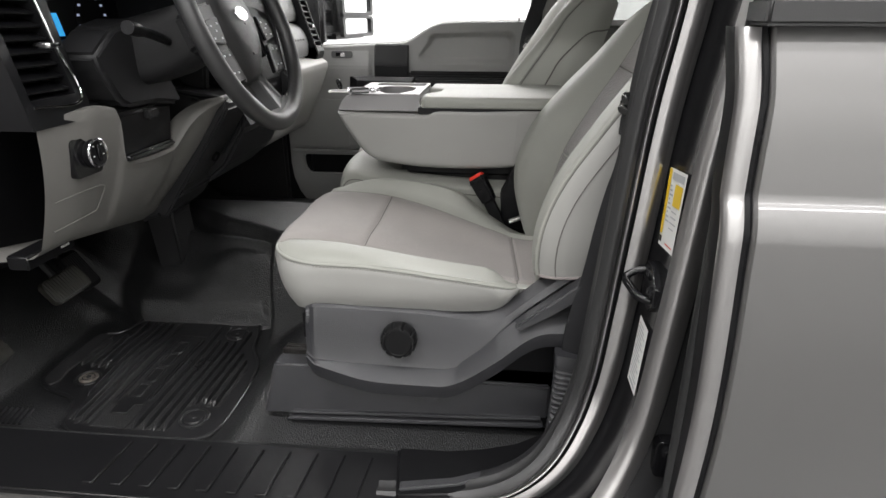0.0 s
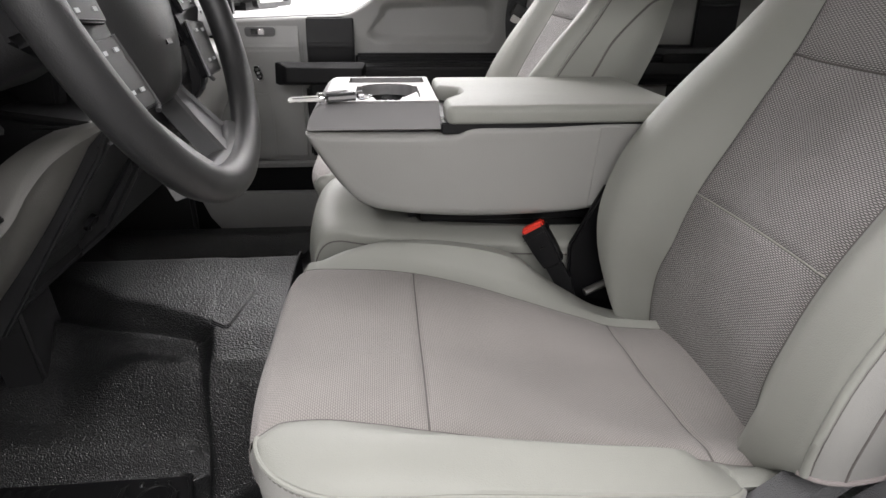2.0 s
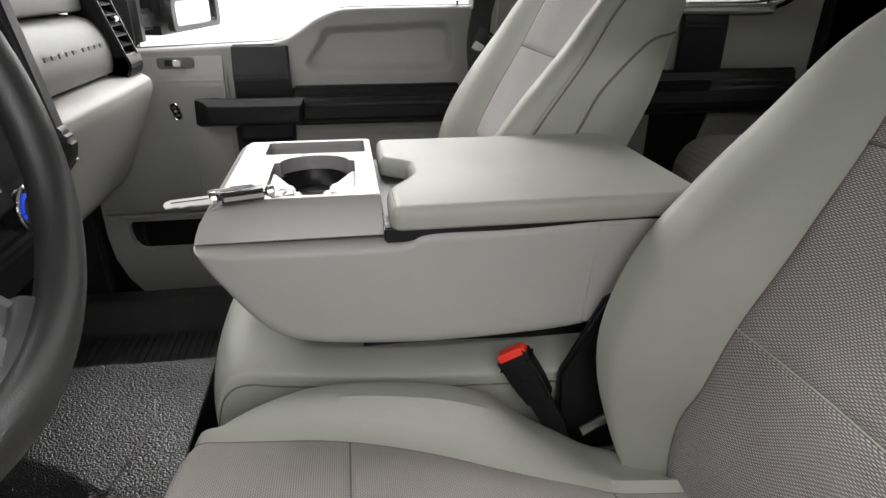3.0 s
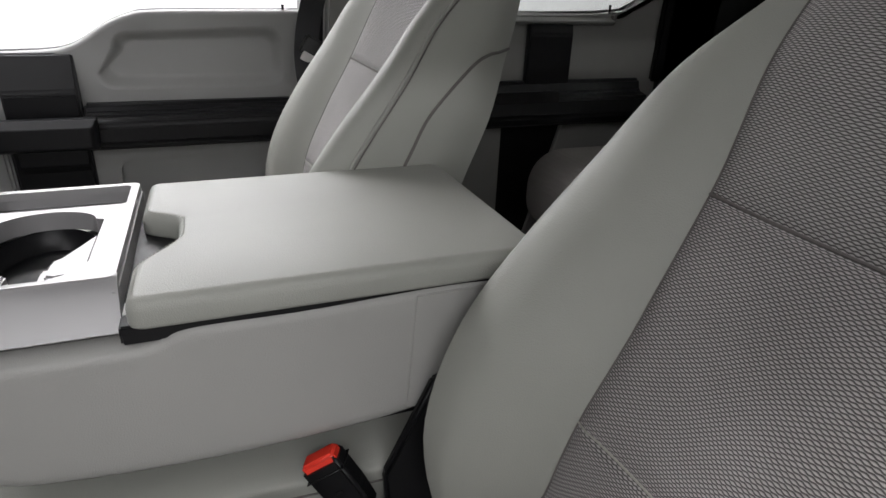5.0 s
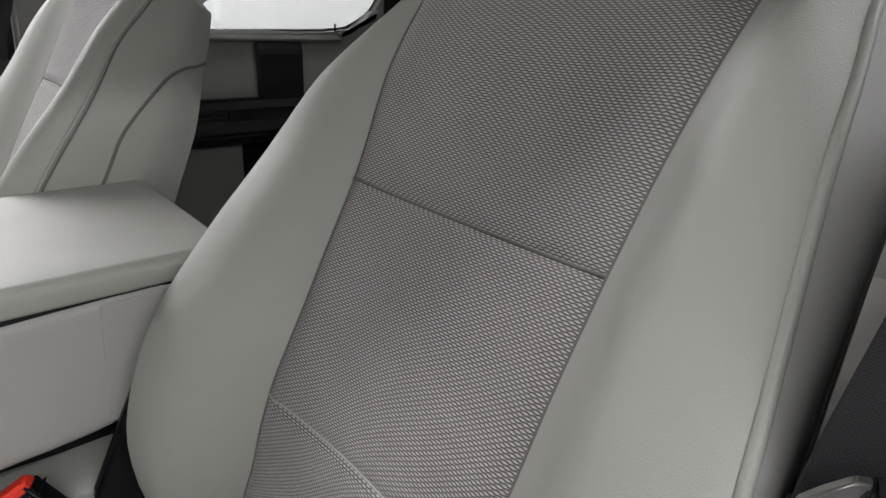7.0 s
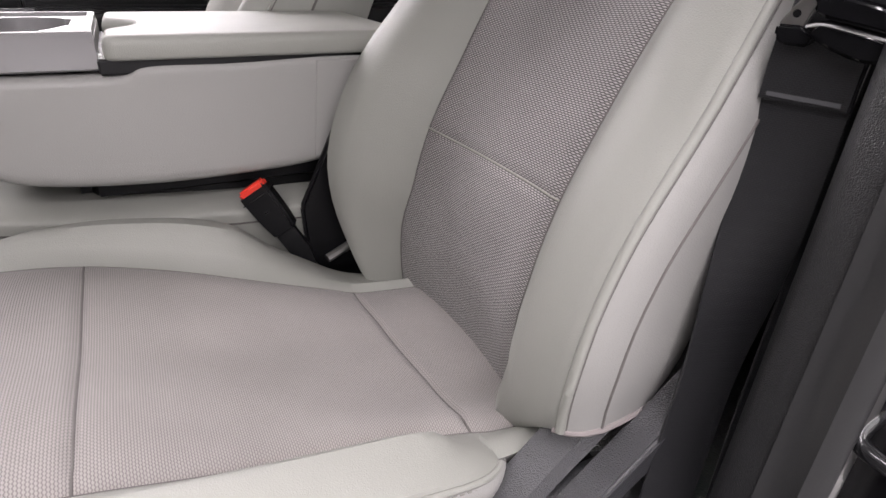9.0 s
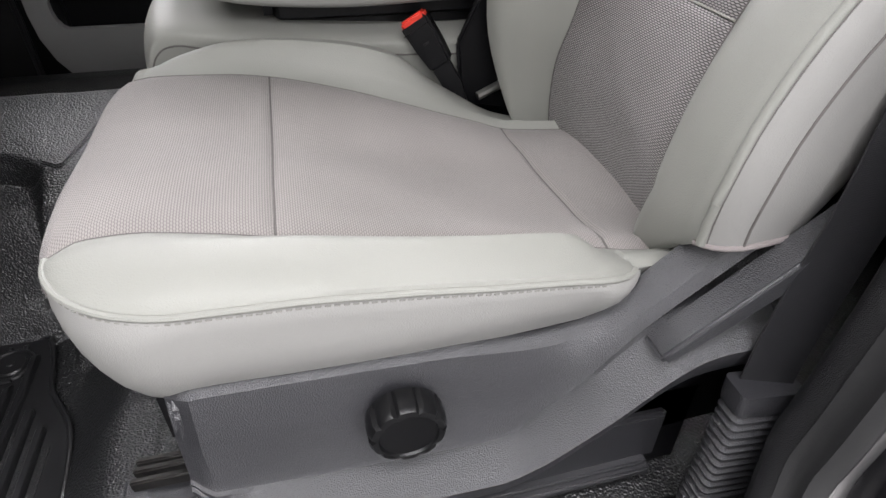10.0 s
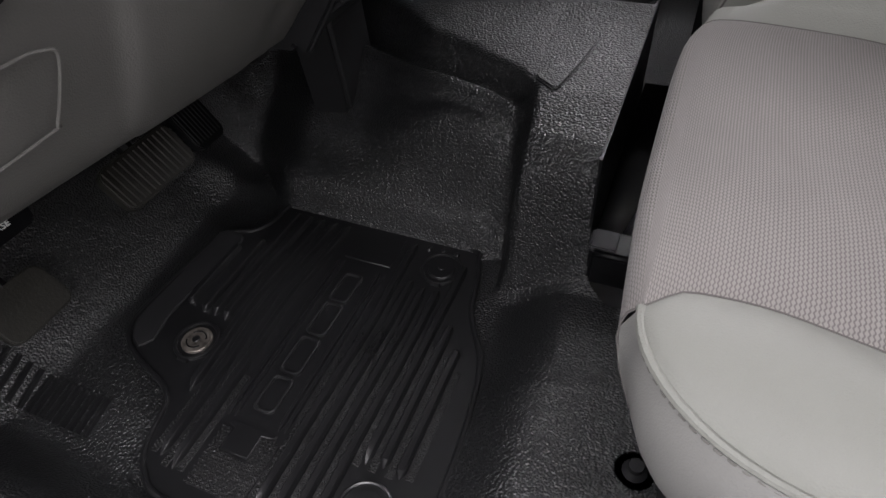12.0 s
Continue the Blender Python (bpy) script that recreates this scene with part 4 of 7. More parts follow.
def car_seat(name, label, mirror=False, shift=(0, 0, 0), group="front seats", recline=0.0, slide=0.0):
    def put(P):
        P = np.array(P, float).copy()
        if mirror:
            P[..., 1] *= -1
        return P + np.array(shift)

    seat = thing(name, label, "car seat", group, at=tuple(put((0.15, YC, 0.2))))
    G = put(CG)
    uv = arc(G)
    e0, e1, nr = CM[8], CM[14], len(G) - 1
    ia = int(np.argmin(abs(np.array(CX) - 0.020)))
    ic = int(np.argmin(abs(np.array(CX) - 0.290)))
    nc = G.shape[1] - 1
    part("side_panel", patch(G, CF, nr, 0, CM[3], uv=uv), VINYL_SIDE, seat, "light grey vinyl side panel")
    part("bolster", patch(G, CF, nr, CM[3], e0, uv=uv), VINYL, seat, "pale grey vinyl side bolster")
    part("bolster", patch(G, 0, nr, e1, nc, uv=uv), VINYL, seat, "pale grey vinyl side bolster")
    part("cushion_panel", patch(G, 0, ia, e0, e1, uv=uv), CLOTH_SEAT, seat, "taupe woven cloth front panel")
    part("cushion_panel", patch(G, ia, ic, e0, e1, uv=uv), CLOTH_SEAT, seat, "taupe woven cloth middle panel")
    part("cushion_panel", patch(G, ic, nr, e0, e1, uv=uv), CLOTH_SEAT, seat, "taupe woven cloth rear panel")
    for row in (ia, ic):
        part("seam", tube([Vector(p) + Vector((0, 0, 0.0002)) for p in G[row, e0: e1 + 1]], 0.0011, 6), CREASE, seat)
    for col in (e0, e1):
        part("seam", tube([Vector(p) + Vector((0, 0, 0.0001)) for p in G[2: nr, col]], 0.0007, 6), CREASE, seat)
    # piping and its stitches along the outer bolster
    run = [Vector(p) for p in G[CF: nr - 11, CM[3]]]
    sy = 1 if mirror else -1
    part("piping", tube([p + Vector((0, sy * 0.0005, 0)) for p in run], 0.0026, 8), VINYL, seat)
    part("stitching", stitches([p + Vector((0, sy * 0.0015, -0.0045)) for p in run], 0.0062, 0.0042, 0.0008, (0, sy, 0)), STITCH, seat)
    B = BG.copy()
    if recline:
        a = radians(recline)
        dx_, dz_ = B[..., 0] - 0.37, B[..., 2] - 0.32
        B[..., 0], B[..., 2] = 0.37 + dx_ * math.cos(a) + dz_ * math.sin(a), 0.32 + dz_ * math.cos(a) - dx_ * math.sin(a)
    B = put(B) + np.array((slide, 0, 0))
    uv = arc(B)
    b0, b1, br = BM_[8], BM_[14], len(B) - 1
    bc = B.shape[1] - 1
    hem = int(np.argmax(BG[:, BM_[2], 2] > 0.392))
    part("backrest_side", patch(B, hem, br, 0, BM_[4], uv=uv), VINYL_SIDE, seat, "light grey vinyl backrest side")
    part("backrest_bolster", patch(B, 0, br, BM_[4], b0, uv=uv), VINYL, seat)
    part("backrest_bolster", patch(B, 0, br, b1, bc, uv=uv), VINYL, seat)
    part("back_panel", patch(B, 0, BLO, b0, b1, uv=uv), CLOTH, seat, "taupe woven cloth lower back panel")
    part("back_panel", patch(B, BLO, BUP, b0, b1, uv=uv), CLOTH, seat, "taupe woven cloth middle back panel")
    part("back_panel", patch(B, BUP, br, b0, b1, uv=uv), CLOTH, seat, "taupe woven cloth upper back panel")
    part("hem", tube([Vector(p) + Vector((0.001, 0, -0.001)) for p in B[hem, BM_[1]: BM_[5] + 1]], 0.0026, 8), HEM, seat, "folded taupe hem")
    run = [Vector(p) for p in B[hem: br - 8, BM_[4]]]
    part("piping", tube([p + Vector((-0.0003, sy * 0.0002, 0)) for p in run], 0.0036, 10), VINYL, seat, "rolled vinyl edge")
    part("seam", tube([p + Vector((0.0034, sy * 0.0020, 0)) for p in run], 0.0010, 6), CREASE, seat)
    part("stitching", stitches([p + Vector((0.0036, sy * 0.0024, 0)) for p in run], 0.0062, 0.0036, 0.0008, (-0.5, sy, 0)), STITCH, seat)
    part("seam", tube([Vector(p) + Vector((-0.001, 0, 0.001)) for p in B[BLO, b0: b1 + 1]], 0.0009, 6), THREAD, seat)
    part("seam", tube([Vector(p) + Vector((-0.001, 0, 0.001)) for p in B[BUP, b0: b1 + 1]], 0.0013, 6), CREASE, seat)
    for col in (b0, b1):
        part("seam", tube([Vector(p) + Vector((-0.0004, 0, 0.0002)) for p in B[:, col]], 0.0009, 6), CREASE, seat)
    # second seam on the side
    run = [Vector(p) for p in B[hem: br - 14, BM_[2]]]
    part("side_seam", tube([p + Vector((0, sy * 0.0002, 0)) for p in run], 0.0010, 6), CREASE, seat)
    if mirror:
        # the side towards the console has its own piping and seam
        run = [Vector(p) for p in B[hem: br - 8, BM_[18]]]
        part("piping", tube([p + Vector((-0.0012, 0, 0.0006)) for p in run], 0.0026, 8), VINYL, seat)
        for d in (-1, 1):
            part("seam", tube([p + Vector((0.0008 + 0.0024 * d, -0.0022 * d, 0)) for p in run], 0.0010, 6), CREASE, seat)
        top_row = BUP + 9
        run = [Vector(p) + Vector((0, -0.001, 0)) for p in B[hem: top_row - 8: 4, BM_[19] - 1]]
        run += [Vector(B[r, BM_[19] + c]) + Vector((0, -0.001, 0)) for r, c in ((top_row - 4, 0), (top_row - 2, 1), (top_row - 1, 2), (top_row, 3))]
        part("side_seam", tube(curve_points(run, 80), 0.0020, 6), CREASE, seat)
    # rear cover
    edge_o, edge_i = B[:, 0], B[:, bc]
    rows = []
    for o, i in zip(edge_o, edge_i):
        rows.append([o + (i - o) * t + np.array((0.020 * math.sin(math.pi * t), 0, 0)) for t in np.linspace(0, 1, 9)])
    part("rear_cover", patch(np.array(rows), 0, br, 0, 8), TRIM_DARK, seat, "dark grey plastic backrest cover")
    for gy in (-0.295, -0.440):
        gx_, gz_ = 0.614 - 0.37, 0.853 - 0.32
        a = radians(recline)
        p = put((0.37 + gx_ * math.cos(a) + gz_ * math.sin(a), gy, 0.32 + gz_ * math.cos(a) - gx_ * math.sin(a))) + np.array((slide, 0, 0))
        bm = prism([(p[0] - 0.002, p[2] + 0.004), (p[0] + 0.046, p[2] + 0.010), (p[0] + 0.044, p[2] + 0.030), (p[0] + 0.004, p[2] + 0.026)], "y", p[1] - 0.020, p[1] + 0.020, 0.004)
        guide = part("headrest_guide", bm, SILVER, seat, "light grey plastic headrest guide")
        part("post", tube([(p[0] + 0.02, p[1], p[2] + 0.02), (p[0] + 0.038, p[1], p[2] + 0.13)], 0.007, 12), CHROME, guide)
    return seat


driver_seat = car_seat("bucket_seat", "driver's seat in pale grey vinyl with taupe woven cloth panels")
passenger_seat = car_seat("bucket_seat", "passenger seat in pale grey vinyl, backrest more upright, beside the console", True, (-0.022, 0.0, 0.006), recline=-4.0, slide=-0.054)


# lower side cover of the driver's seat
def strip_mesh(rows):
    return patch(np.array(rows, float), 0, len(rows) - 1, 0, len(rows[0]) - 1)


# upper face, running on as the recliner's upper arm, and the chin below its fold
top_k = [-0.074, -0.05, 0.13, 0.215, 0.245, 0.258, 0.272, 0.30, 0.335, 0.40, 0.46]
top_z = [0.316, 0.322, 0.318, 0.311, 0.315, 0.320, 0.328, 0.351, 0.383, 0.440, 0.492]
fold_k = [-0.074, -0.05, 0.10, 0.170, 0.192, 0.241, 0.293, 0.36, 0.43, 0.47]
fold_z = [0.226, 0.219, 0.212, 0.211, 0.216, 0.260, 0.318, 0.376, 0.434, 0.467]
chin_k = [0.192, 0.241, 0.285, 0.310, 0.330, 0.350, 0.42]
chin_z = [0.216, 0.260, 0.309, 0.326, 0.332, 0.334, 0.335]
low_k = [-0.074, -0.045, 0.02, 0.10, 0.170, 0.196, 0.26, 0.315, 0.335, 0.352, 0.42]
low_z = [0.219, 0.209, 0.203, 0.199, 0.198, 0.206, 0.250, 0.298, 0.308, 0.311, 0.312]
upper_rows, chin_rows = [], []
for x in np.r_[-0.0735, -0.070, -0.064, np.linspace(-0.055, 0.455, 76)]:
    t, f, g, l = (float(spl(a, b, [x])[0]) for a, b in ((top_k, top_z), (fold_k, fold_z), (chin_k, chin_z), (low_k, low_z)))
    inn = 0.012 * (1 - smooth(-0.075, -0.055, x))
    under = -0.560 - 0.027 * smooth(0.255, 0.285, x)
    f = min(f, t - 0.012)
    upper_rows.append([(x, under, t - 0.004), (x, -0.588 + inn, t), (x, -0.596 + inn, t - 0.002), (x, -0.604 + inn, t - 0.008), (x, -0.613 + inn, (t + f) / 2), (x, -0.6165 + inn, f + 0.005), (x, -0.6185 + inn, f + 0.001), (x, -0.617 + inn, f - 0.002), (x, -0.600 + inn, f - 0.004)])
    if x > 0.405:
        continue
    if x < 0.20:
        g = f
    g = max(g, l + 0.002)
    yl = -0.624 - 0.028 * smooth(-0.075, 0.06, x) + inn
    chin_rows.append([(x, -0.600 + inn, g + 0.0015), (x, -0.6160 + inn, g + 0.0010), (x, -0.622 + inn, g - 0.0005), (x, yl + 0.003, l + 0.002), (x, yl, l), (x, yl + 0.001, l - 0.005), (x, yl + 0.010, l - 0.030), (x, -0.58, l - 0.034)])
part("side_cover", strip_mesh(upper_rows), CHARCOAL, driver_seat, "charcoal grained plastic side cover", 0.5)
part("cover_chin", strip_mesh(chin_rows), CHARCOAL, driver_seat, "charcoal lower lip of the side cover", 0.5)
# front edge return and the recliner lever
part("cover_end", prism([(-0.560, 0.316), (-0.590, 0.316), (-0.604, 0.30), (-0.605, 0.232), (-0.612, 0.218), (-0.58, 0.2)], "x", -0.072, -0.060, 0.004), CHARCOAL, driver_seat)
part("recliner_lever", prism([(0.290, 0.318), (0.298, 0.309), (0.345, 0.338), (0.432, 0.402), (0.438, 0.426), (0.428, 0.431)], "y", -0.622, -0.650, 0.003, 2), CHARCOAL, driver_seat, "charcoal recliner lever")
part("rail_bridge", prism([(0.20, 0.16), (0.335, 0.275), (0.40, 0.30), (0.46, 0.28), (0.46, 0.15), (0.25, 0.13)], "y", -0.56, -0.60, 0.006), BLACK, driver_seat)
# lumbar knob with finger notches
kb = bmesh.new()
KN = 60
prof = [(0.0, 0.0), (0.0305, 0.0), (0.0315, 0.004), (0.0310, 0.016), (0.0285, 0.020), (0.0235, 0.0205), (0.0225, 0.0185), (0.0, 0.0185)]
ring = []
for r, h in prof[1:-1]:
    row = []
    for k in range(KN):
        a = 2 * math.pi * k / KN
        notch = 0.0032 * max(0.0, math.cos(a * 10)) ** 3 if 0.024 < r and h > 0.002 else 0
        row.append(kb.verts.new((0.097 + (r - notch) * math.cos(a), -0.6165 - h * 1.1, 0.270 + (r - notch) * math.sin(a))))
    ring.append(row)
for a, b in zip(ring, ring[1:]):
    for k in range(KN):
        kb.faces.new((a[k], a[(k + 1) % KN], b[(k + 1) % KN], b[k]))
kb.faces.new(ring[-1])
part("knob", kb, KNOB, driver_seat, "round black knob with finger notches", 0.5)
# seat rails
for ry, lab_ in ((-0.590, "black plastic outer rail cover"), (-0.17, "black inner seat rail")):
    part("rail_cover", prism([(-0.165, 0.088), (-0.136, 0.198), (-0.062, 0.199), (-0.055, 0.185), (0.36, 0.18), (0.36, 0.112)], "y", ry - 0.018, ry + 0.02, 0.004), CHARCOAL, driver_seat, lab_)
    part("rail_lip", prism([(-0.117, 0.096), (0.346, 0.112), (0.346, 0.1175), (-0.108, 0.1015)], "y", ry - 0.026, ry - 0.014, 0.002), CHARCOAL, driver_seat)
    part("rail_lip", prism([(-0.120, 0.084), (0.350, 0.099), (0.350, 0.1085), (-0.110, 0.0925)], "y", ry - 0.030, ry - 0.014, 0.0025), CHARCOAL, driver_seat)
for dz in (0.0, 0.012, 0.022):
    part("rail", box(-0.12, 0.0, -0.600 + dz, -0.594 + dz, 0.214, 0.226 - dz * 0.2, 0.0015), STEEL_DARK, driver_seat, "greasy steel slide rail")
part("rail_end", box(-0.192, -0.130, -0.238, -0.190, 0.080, 0.135, 0.006, 3), BLACK, driver_seat, "black plastic end of the inner rail")
part("rail_end_plate", box(-0.194, -0.160, -0.232, -0.196, 0.128, 0.1375, 0.003), CHARCOAL, driver_seat)
part("seat_pan", box(-0.09, 0.40, -0.585, -0.16, 0.21, 0.30, 0.02), BLACK, driver_seat)
part("seat_leg", box(-0.05, 0.40, -0.60, -0.14, 0.08, 0.215, 0.01), BLACK, driver_seat)
part("seat_leg", box(-0.14, 0.30, 0.16, 0.58, 0.02, 0.285, 0.02), BLACK, passenger_seat)
part("floor_bolt", disc((-0.094, -0.452, 0.070), (0, 0, 1), 0.019, 0.018, 28, 0.012), GREY_MAT, floor, "domed black rubber floor plug")

# ---- folding centre console on the middle seat ----
mid = thing("middle_seat", "pale grey vinyl middle seat cushion below the console", "car seat", "front seats", at=(0.1, 0, 0.1))
prof = [(-0.105, 0.25), (-0.125, 0.31), (-0.138, 0.36), (-0.136, 0.40), (-0.124, 0.431), (-0.10, 0.442), (-0.05, 0.434), (0.1, 0.417), (0.3, 0.405), (0.42, 0.40)]
pz = curve_points([(a, 0, b) for a, b in prof], 50)
cols = [(-0.126, -0.10), (-0.134, -0.04), (-0.136, -0.014), (-0.128, -0.006), (-0.10, 0.0), (0.0, 0.006), (0.10, 0.0), (0.128, -0.006), (0.136, -0.014), (0.134, -0.04), (0.126, -0.10)]
cc = spl(range(11), np.array(cols), np.linspace(0, 10, 41))
G = np.array([[(p.x + 0.012 * (abs(y) / 0.13) ** 3, y, max(0.24, p.z + dz)) for y, dz in cc] for p in pz])
part("cushion", patch(G, 0, 49, 0, 40), VINYL, mid)
run = [Vector(p) for p in G[14:46, 6]]
part("seam", tube([p + Vector((0, -0.0004, -0.002)) for p in run], 0.0011, 6), CREASE, mid)
part("frame", box(-0.09, 0.40, -0.12, 0.12, 0.245, 0.36, 0.01), BLACK, mid)

console = thing("centre_console", "folded centre console with armrest, cup holders and silver tray", "console", at=(0.1, 0, 0.45))
# upholstered body: side outline drawn across with soft edges
outline = [(-0.122, 0.574), (-0.116, 0.560), (-0.095, 0.525), (-0.072, 0.492), (-0.045, 0.468), (0.0, 0.455), (0.10, 0.446), (0.20, 0.446), (0.29, 0.452), (0.34, 0.47), (0.37, 0.52), (0.39, 0.583), (0.20, 0.583), (0.115, 0.583), (0.092, 0.574), (0.066, 0.571), (-0.03, 0.572)]
rows = []
cx_, cz_ = 0.12, 0.525
for y, k in ((-0.1335, 0.62), (-0.1340, 0.80), (-0.1330, 0.89), (-0.1300, 0.945), (-0.1245, 0.982), (-0.1160, 1.003), (-0.104, 1.012), (0.104, 1.012), (0.116, 1.003), (0.1245, 0.982), (0.130, 0.945), (0.133, 0.89), (0.134, 0.80), (0.1335, 0.62)):
    pts = curve_points([(a, 0, b) for a, b in outline + outline[:1]], 90)
    rows.append([(cx_ + (p.x - cx_) * (1 - (1 - k) * 0.35), y, cz_ + (p.z - cz_) * k) for p in pts])
G = np.array(rows)
body_bm = patch(G, 0, len(rows) - 1, 0, 89)
for r in (0, -1):
    vs = [body_bm.verts.new(p) for p in G[r][:-1]]
    body_bm.faces.new(vs if r else vs[::-1])
bmesh.ops.remove_doubles(body_bm, verts=body_bm.verts, dist=0.0002)
part("body", body_bm, VINYL_SIDE, console, "light grey vinyl covered console body", 0.9)
part("rear_gusset", prism([(0.297, 0.580), (0.395, 0.580), (0.38, 0.50), (0.315, 0.462), (0.288, 0.462)], "y", -0.1352, -0.120, 0.001), VINYL_SIDE, console)
# black block added for the shadow between console and cushion, no real part
part("base_shadow", box(0.02, 0.36, -0.10, 0.10, 0.41, 0.47, 0.02), BLACK, console)

# armrest pad with a finger notch at its front edge
def notch_x(y):
    return 0.0735 + 0.034 * smooth(0.0, 1.0, (0.056 - y) / 0.034) * smooth(0.0, 1.0, (y + 0.084) / 0.074)


pts = [(notch_x(y), y) for y in np.linspace(-0.075, 0.055, 45)]
for cx_, cy_, a0 in ((0.0865, 0.1375, 180), (0.404, 0.1335, 90), (0.404, -0.1225, 0), (0.0865, -0.1265, -90)):
    r_ = 0.012 if cx_ < 0.2 else 0.016
    pts += [(cx_ + r_ * math.cos(radians(a0 - 15 * k)), cy_ + r_ * math.sin(radians(a0 - 15 * k))) for k in range(7)]
    if a0 == 90:
        pts += [(0.420, y) for y in (0.06, 0.0, -0.06)]
pts = np.array(pts)
tang = np.roll(pts, -1, 0) - np.roll(pts, 1, 0)
inward = np.stack([tang[:, 1], -tang[:, 0]], 1) / np.linalg.norm(tang, axis=1)[:, None]
pb = bmesh.new()
layers = [(0.587, 0.003), (0.5885, 0.0008), (0.591, 0.0), (0.602, 0.0), (0.606, 0.0010), (0.6102, 0.0036), (0.6119, 0.0068), (0.6124, 0.0095)]
vr = [[pb.verts.new((x, y, z)) for x, y in pts + inward * off] for z, off in layers]
for a, b in zip(vr, vr[1:]):
    for k in range(len(a)):
        pb.faces.new((a[k], a[(k + 1) % len(a)], b[(k + 1) % len(a)], b[k]))
bmesh.ops.triangle_fill(pb, edges=[e for e in pb.edges if e.verts[0] in vr[-1] and e.verts[1] in vr[-1]], use_beauty=True)
bmesh.ops.triangle_fill(pb, edges=[e for e in pb.edges if e.verts[0] in vr[0] and e.verts[1] in vr[0]], use_beauty=True)
bmesh.ops.recalc_face_normals(pb, faces=pb.faces)
pad = part("armrest_pad", pb, VINYL, console, "pale grey vinyl armrest lid with a finger notch", 0.9)
notch_run = [Vector((notch_x(y) + 0.0062, y, 0.6120)) for y in np.linspace(-0.122, 0.066, 90)]
part("stitching", stitches(notch_run, 0.0045, 0.0028, 0.0006, (0, 0, 1)), THREAD, pad)
part("hinge_gap", box(0.0675, 0.41, -0.1305, 0.130, 0.572, 0.5882, 0.002), BLACK, console)

# silver tray with slot and cup holders
tray = part("tray", bmesh.new(), SILVER, console, "silver plastic tray with cup holders")
TX0, TX1, TY0, TY1, TZ = -0.097, 0.066, -0.090, 0.154, 0.612
# top plate with two openings, as a grid of cells
hole_cup = [(0.043, -0.050), (0.043, 0.042), (0.041, 0.044)]
hole_cup += [(-0.006 + 0.042 * math.cos(a), 0.044 + 0.030 * math.sin(a)) for a in np.linspace(0.05, math.pi - 0.05, 17)]
hole_cup += [(-0.053, 0.044), (-0.055, 0.042), (-0.055, -0.050)]
hole_cup += [(-0.006 + 0.049 * math.cos(a), -0.050 + 0.038 * math.sin(a)) for a in np.linspace(math.pi + 0.1, 2 * math.pi - 0.1, 17)]
hole_slot = rounded(-0.070, 0.058, 0.084, 0.145, 0.004, 3)


def plate_with_holes(outer, holes, z0, z1):
    """A flat plate with openings, filled between its rims, with walls."""
    b = bmesh.new()
    for z in (z1, z0):
        es = []
        for loop in [outer] + holes:
            vs = [b.verts.new((x, y, z)) for x, y in loop]
            es += [b.edges.new((vs[k], vs[(k + 1) % len(vs)])) for k in range(len(vs))]
        bmesh.ops.triangle_fill(b, edges=es, use_beauty=True)
    for loop in [outer] + holes:
        lo = [b.verts.new((x, y, z0)) for x, y in loop]
        hi = [b.verts.new((x, y, z1)) for x, y in loop]
        for k in range(len(loop)):
            b.faces.new((lo[k], lo[(k + 1) % len(loop)], hi[(k + 1) % len(loop)], hi[k]))
    bmesh.ops.remove_doubles(b, verts=b.verts, dist=0.00005)
    return b


tray.data = finish(plate_with_holes(rounded(TX0, TX1, TY0, TY1, 0.008, 4), [hole_cup, hole_slot], 0.604, TZ), "tray", 0.6)
tray.data.materials.append(SILVER)
# skirts: the sloped front and the two sides
prof = [(-0.084, 0.6122), (-0.088, 0.6118), (-0.0915, 0.6105), (-0.095, 0.6075), (-0.099, 0.603), (-0.106, 0.594), (-0.114, 0.5835), (-0.1185, 0.5775), (-0.116, 0.5755), (-0.108, 0.5755)]


def tray_front(z):
    """The tray's rounded front end."""
    return float(np.interp(z, [0.574, 0.59, 0.60, 0.608, 0.612], [-0.1215, -0.118, -0.1125, -0.105, -0.098]))


sk = np.array([[(tray_front(z) + (0.067 + 0.03 * (0.612 - z) - tray_front(z)) * u, y, z) for u in (0.0, 0.012, 0.1, 0.5, 0.9, 0.985, 1.0)] for y, z in prof])
skb = patch(sk, 0, len(prof) - 1, 0, 6)
for col in (0, 6):
    skb.faces.new([skb.verts.new(p) for p in sk[:, col]])
bmesh.ops.remove_doubles(skb, verts=skb.verts, dist=0.00005)
bmesh.ops.recalc_face_normals(skb, faces=skb.faces)
part("skirt", skb, SILVER, tray, "", 0.6)
part("rear_skirt", box(0.061, 0.0672, -0.100, 0.152, 0.576, 0.6045, 0.002), SILVER, tray)
part("skirt", prism([(-0.094, 0.608), (0.066, 0.608), (0.068, 0.578), (-0.02, 0.580), (-0.119, 0.574)], "y", 0.154, 0.146, 0.003), SILVER, tray)
part("front_slope", prism([(-0.097, 0.6118), (-0.090, 0.609), (-0.108, 0.574), (-0.1215, 0.574), (-0.118, 0.59), (-0.1125, 0.60), (-0.105, 0.608)], "y", -0.098, 0.152, 0.003), SILVER, tray)
part("slot_bottom", box(-0.072, 0.060, 0.082, 0.147, 0.590, 0.5935), GREY_PLATE, tray, "grey slot bottom")
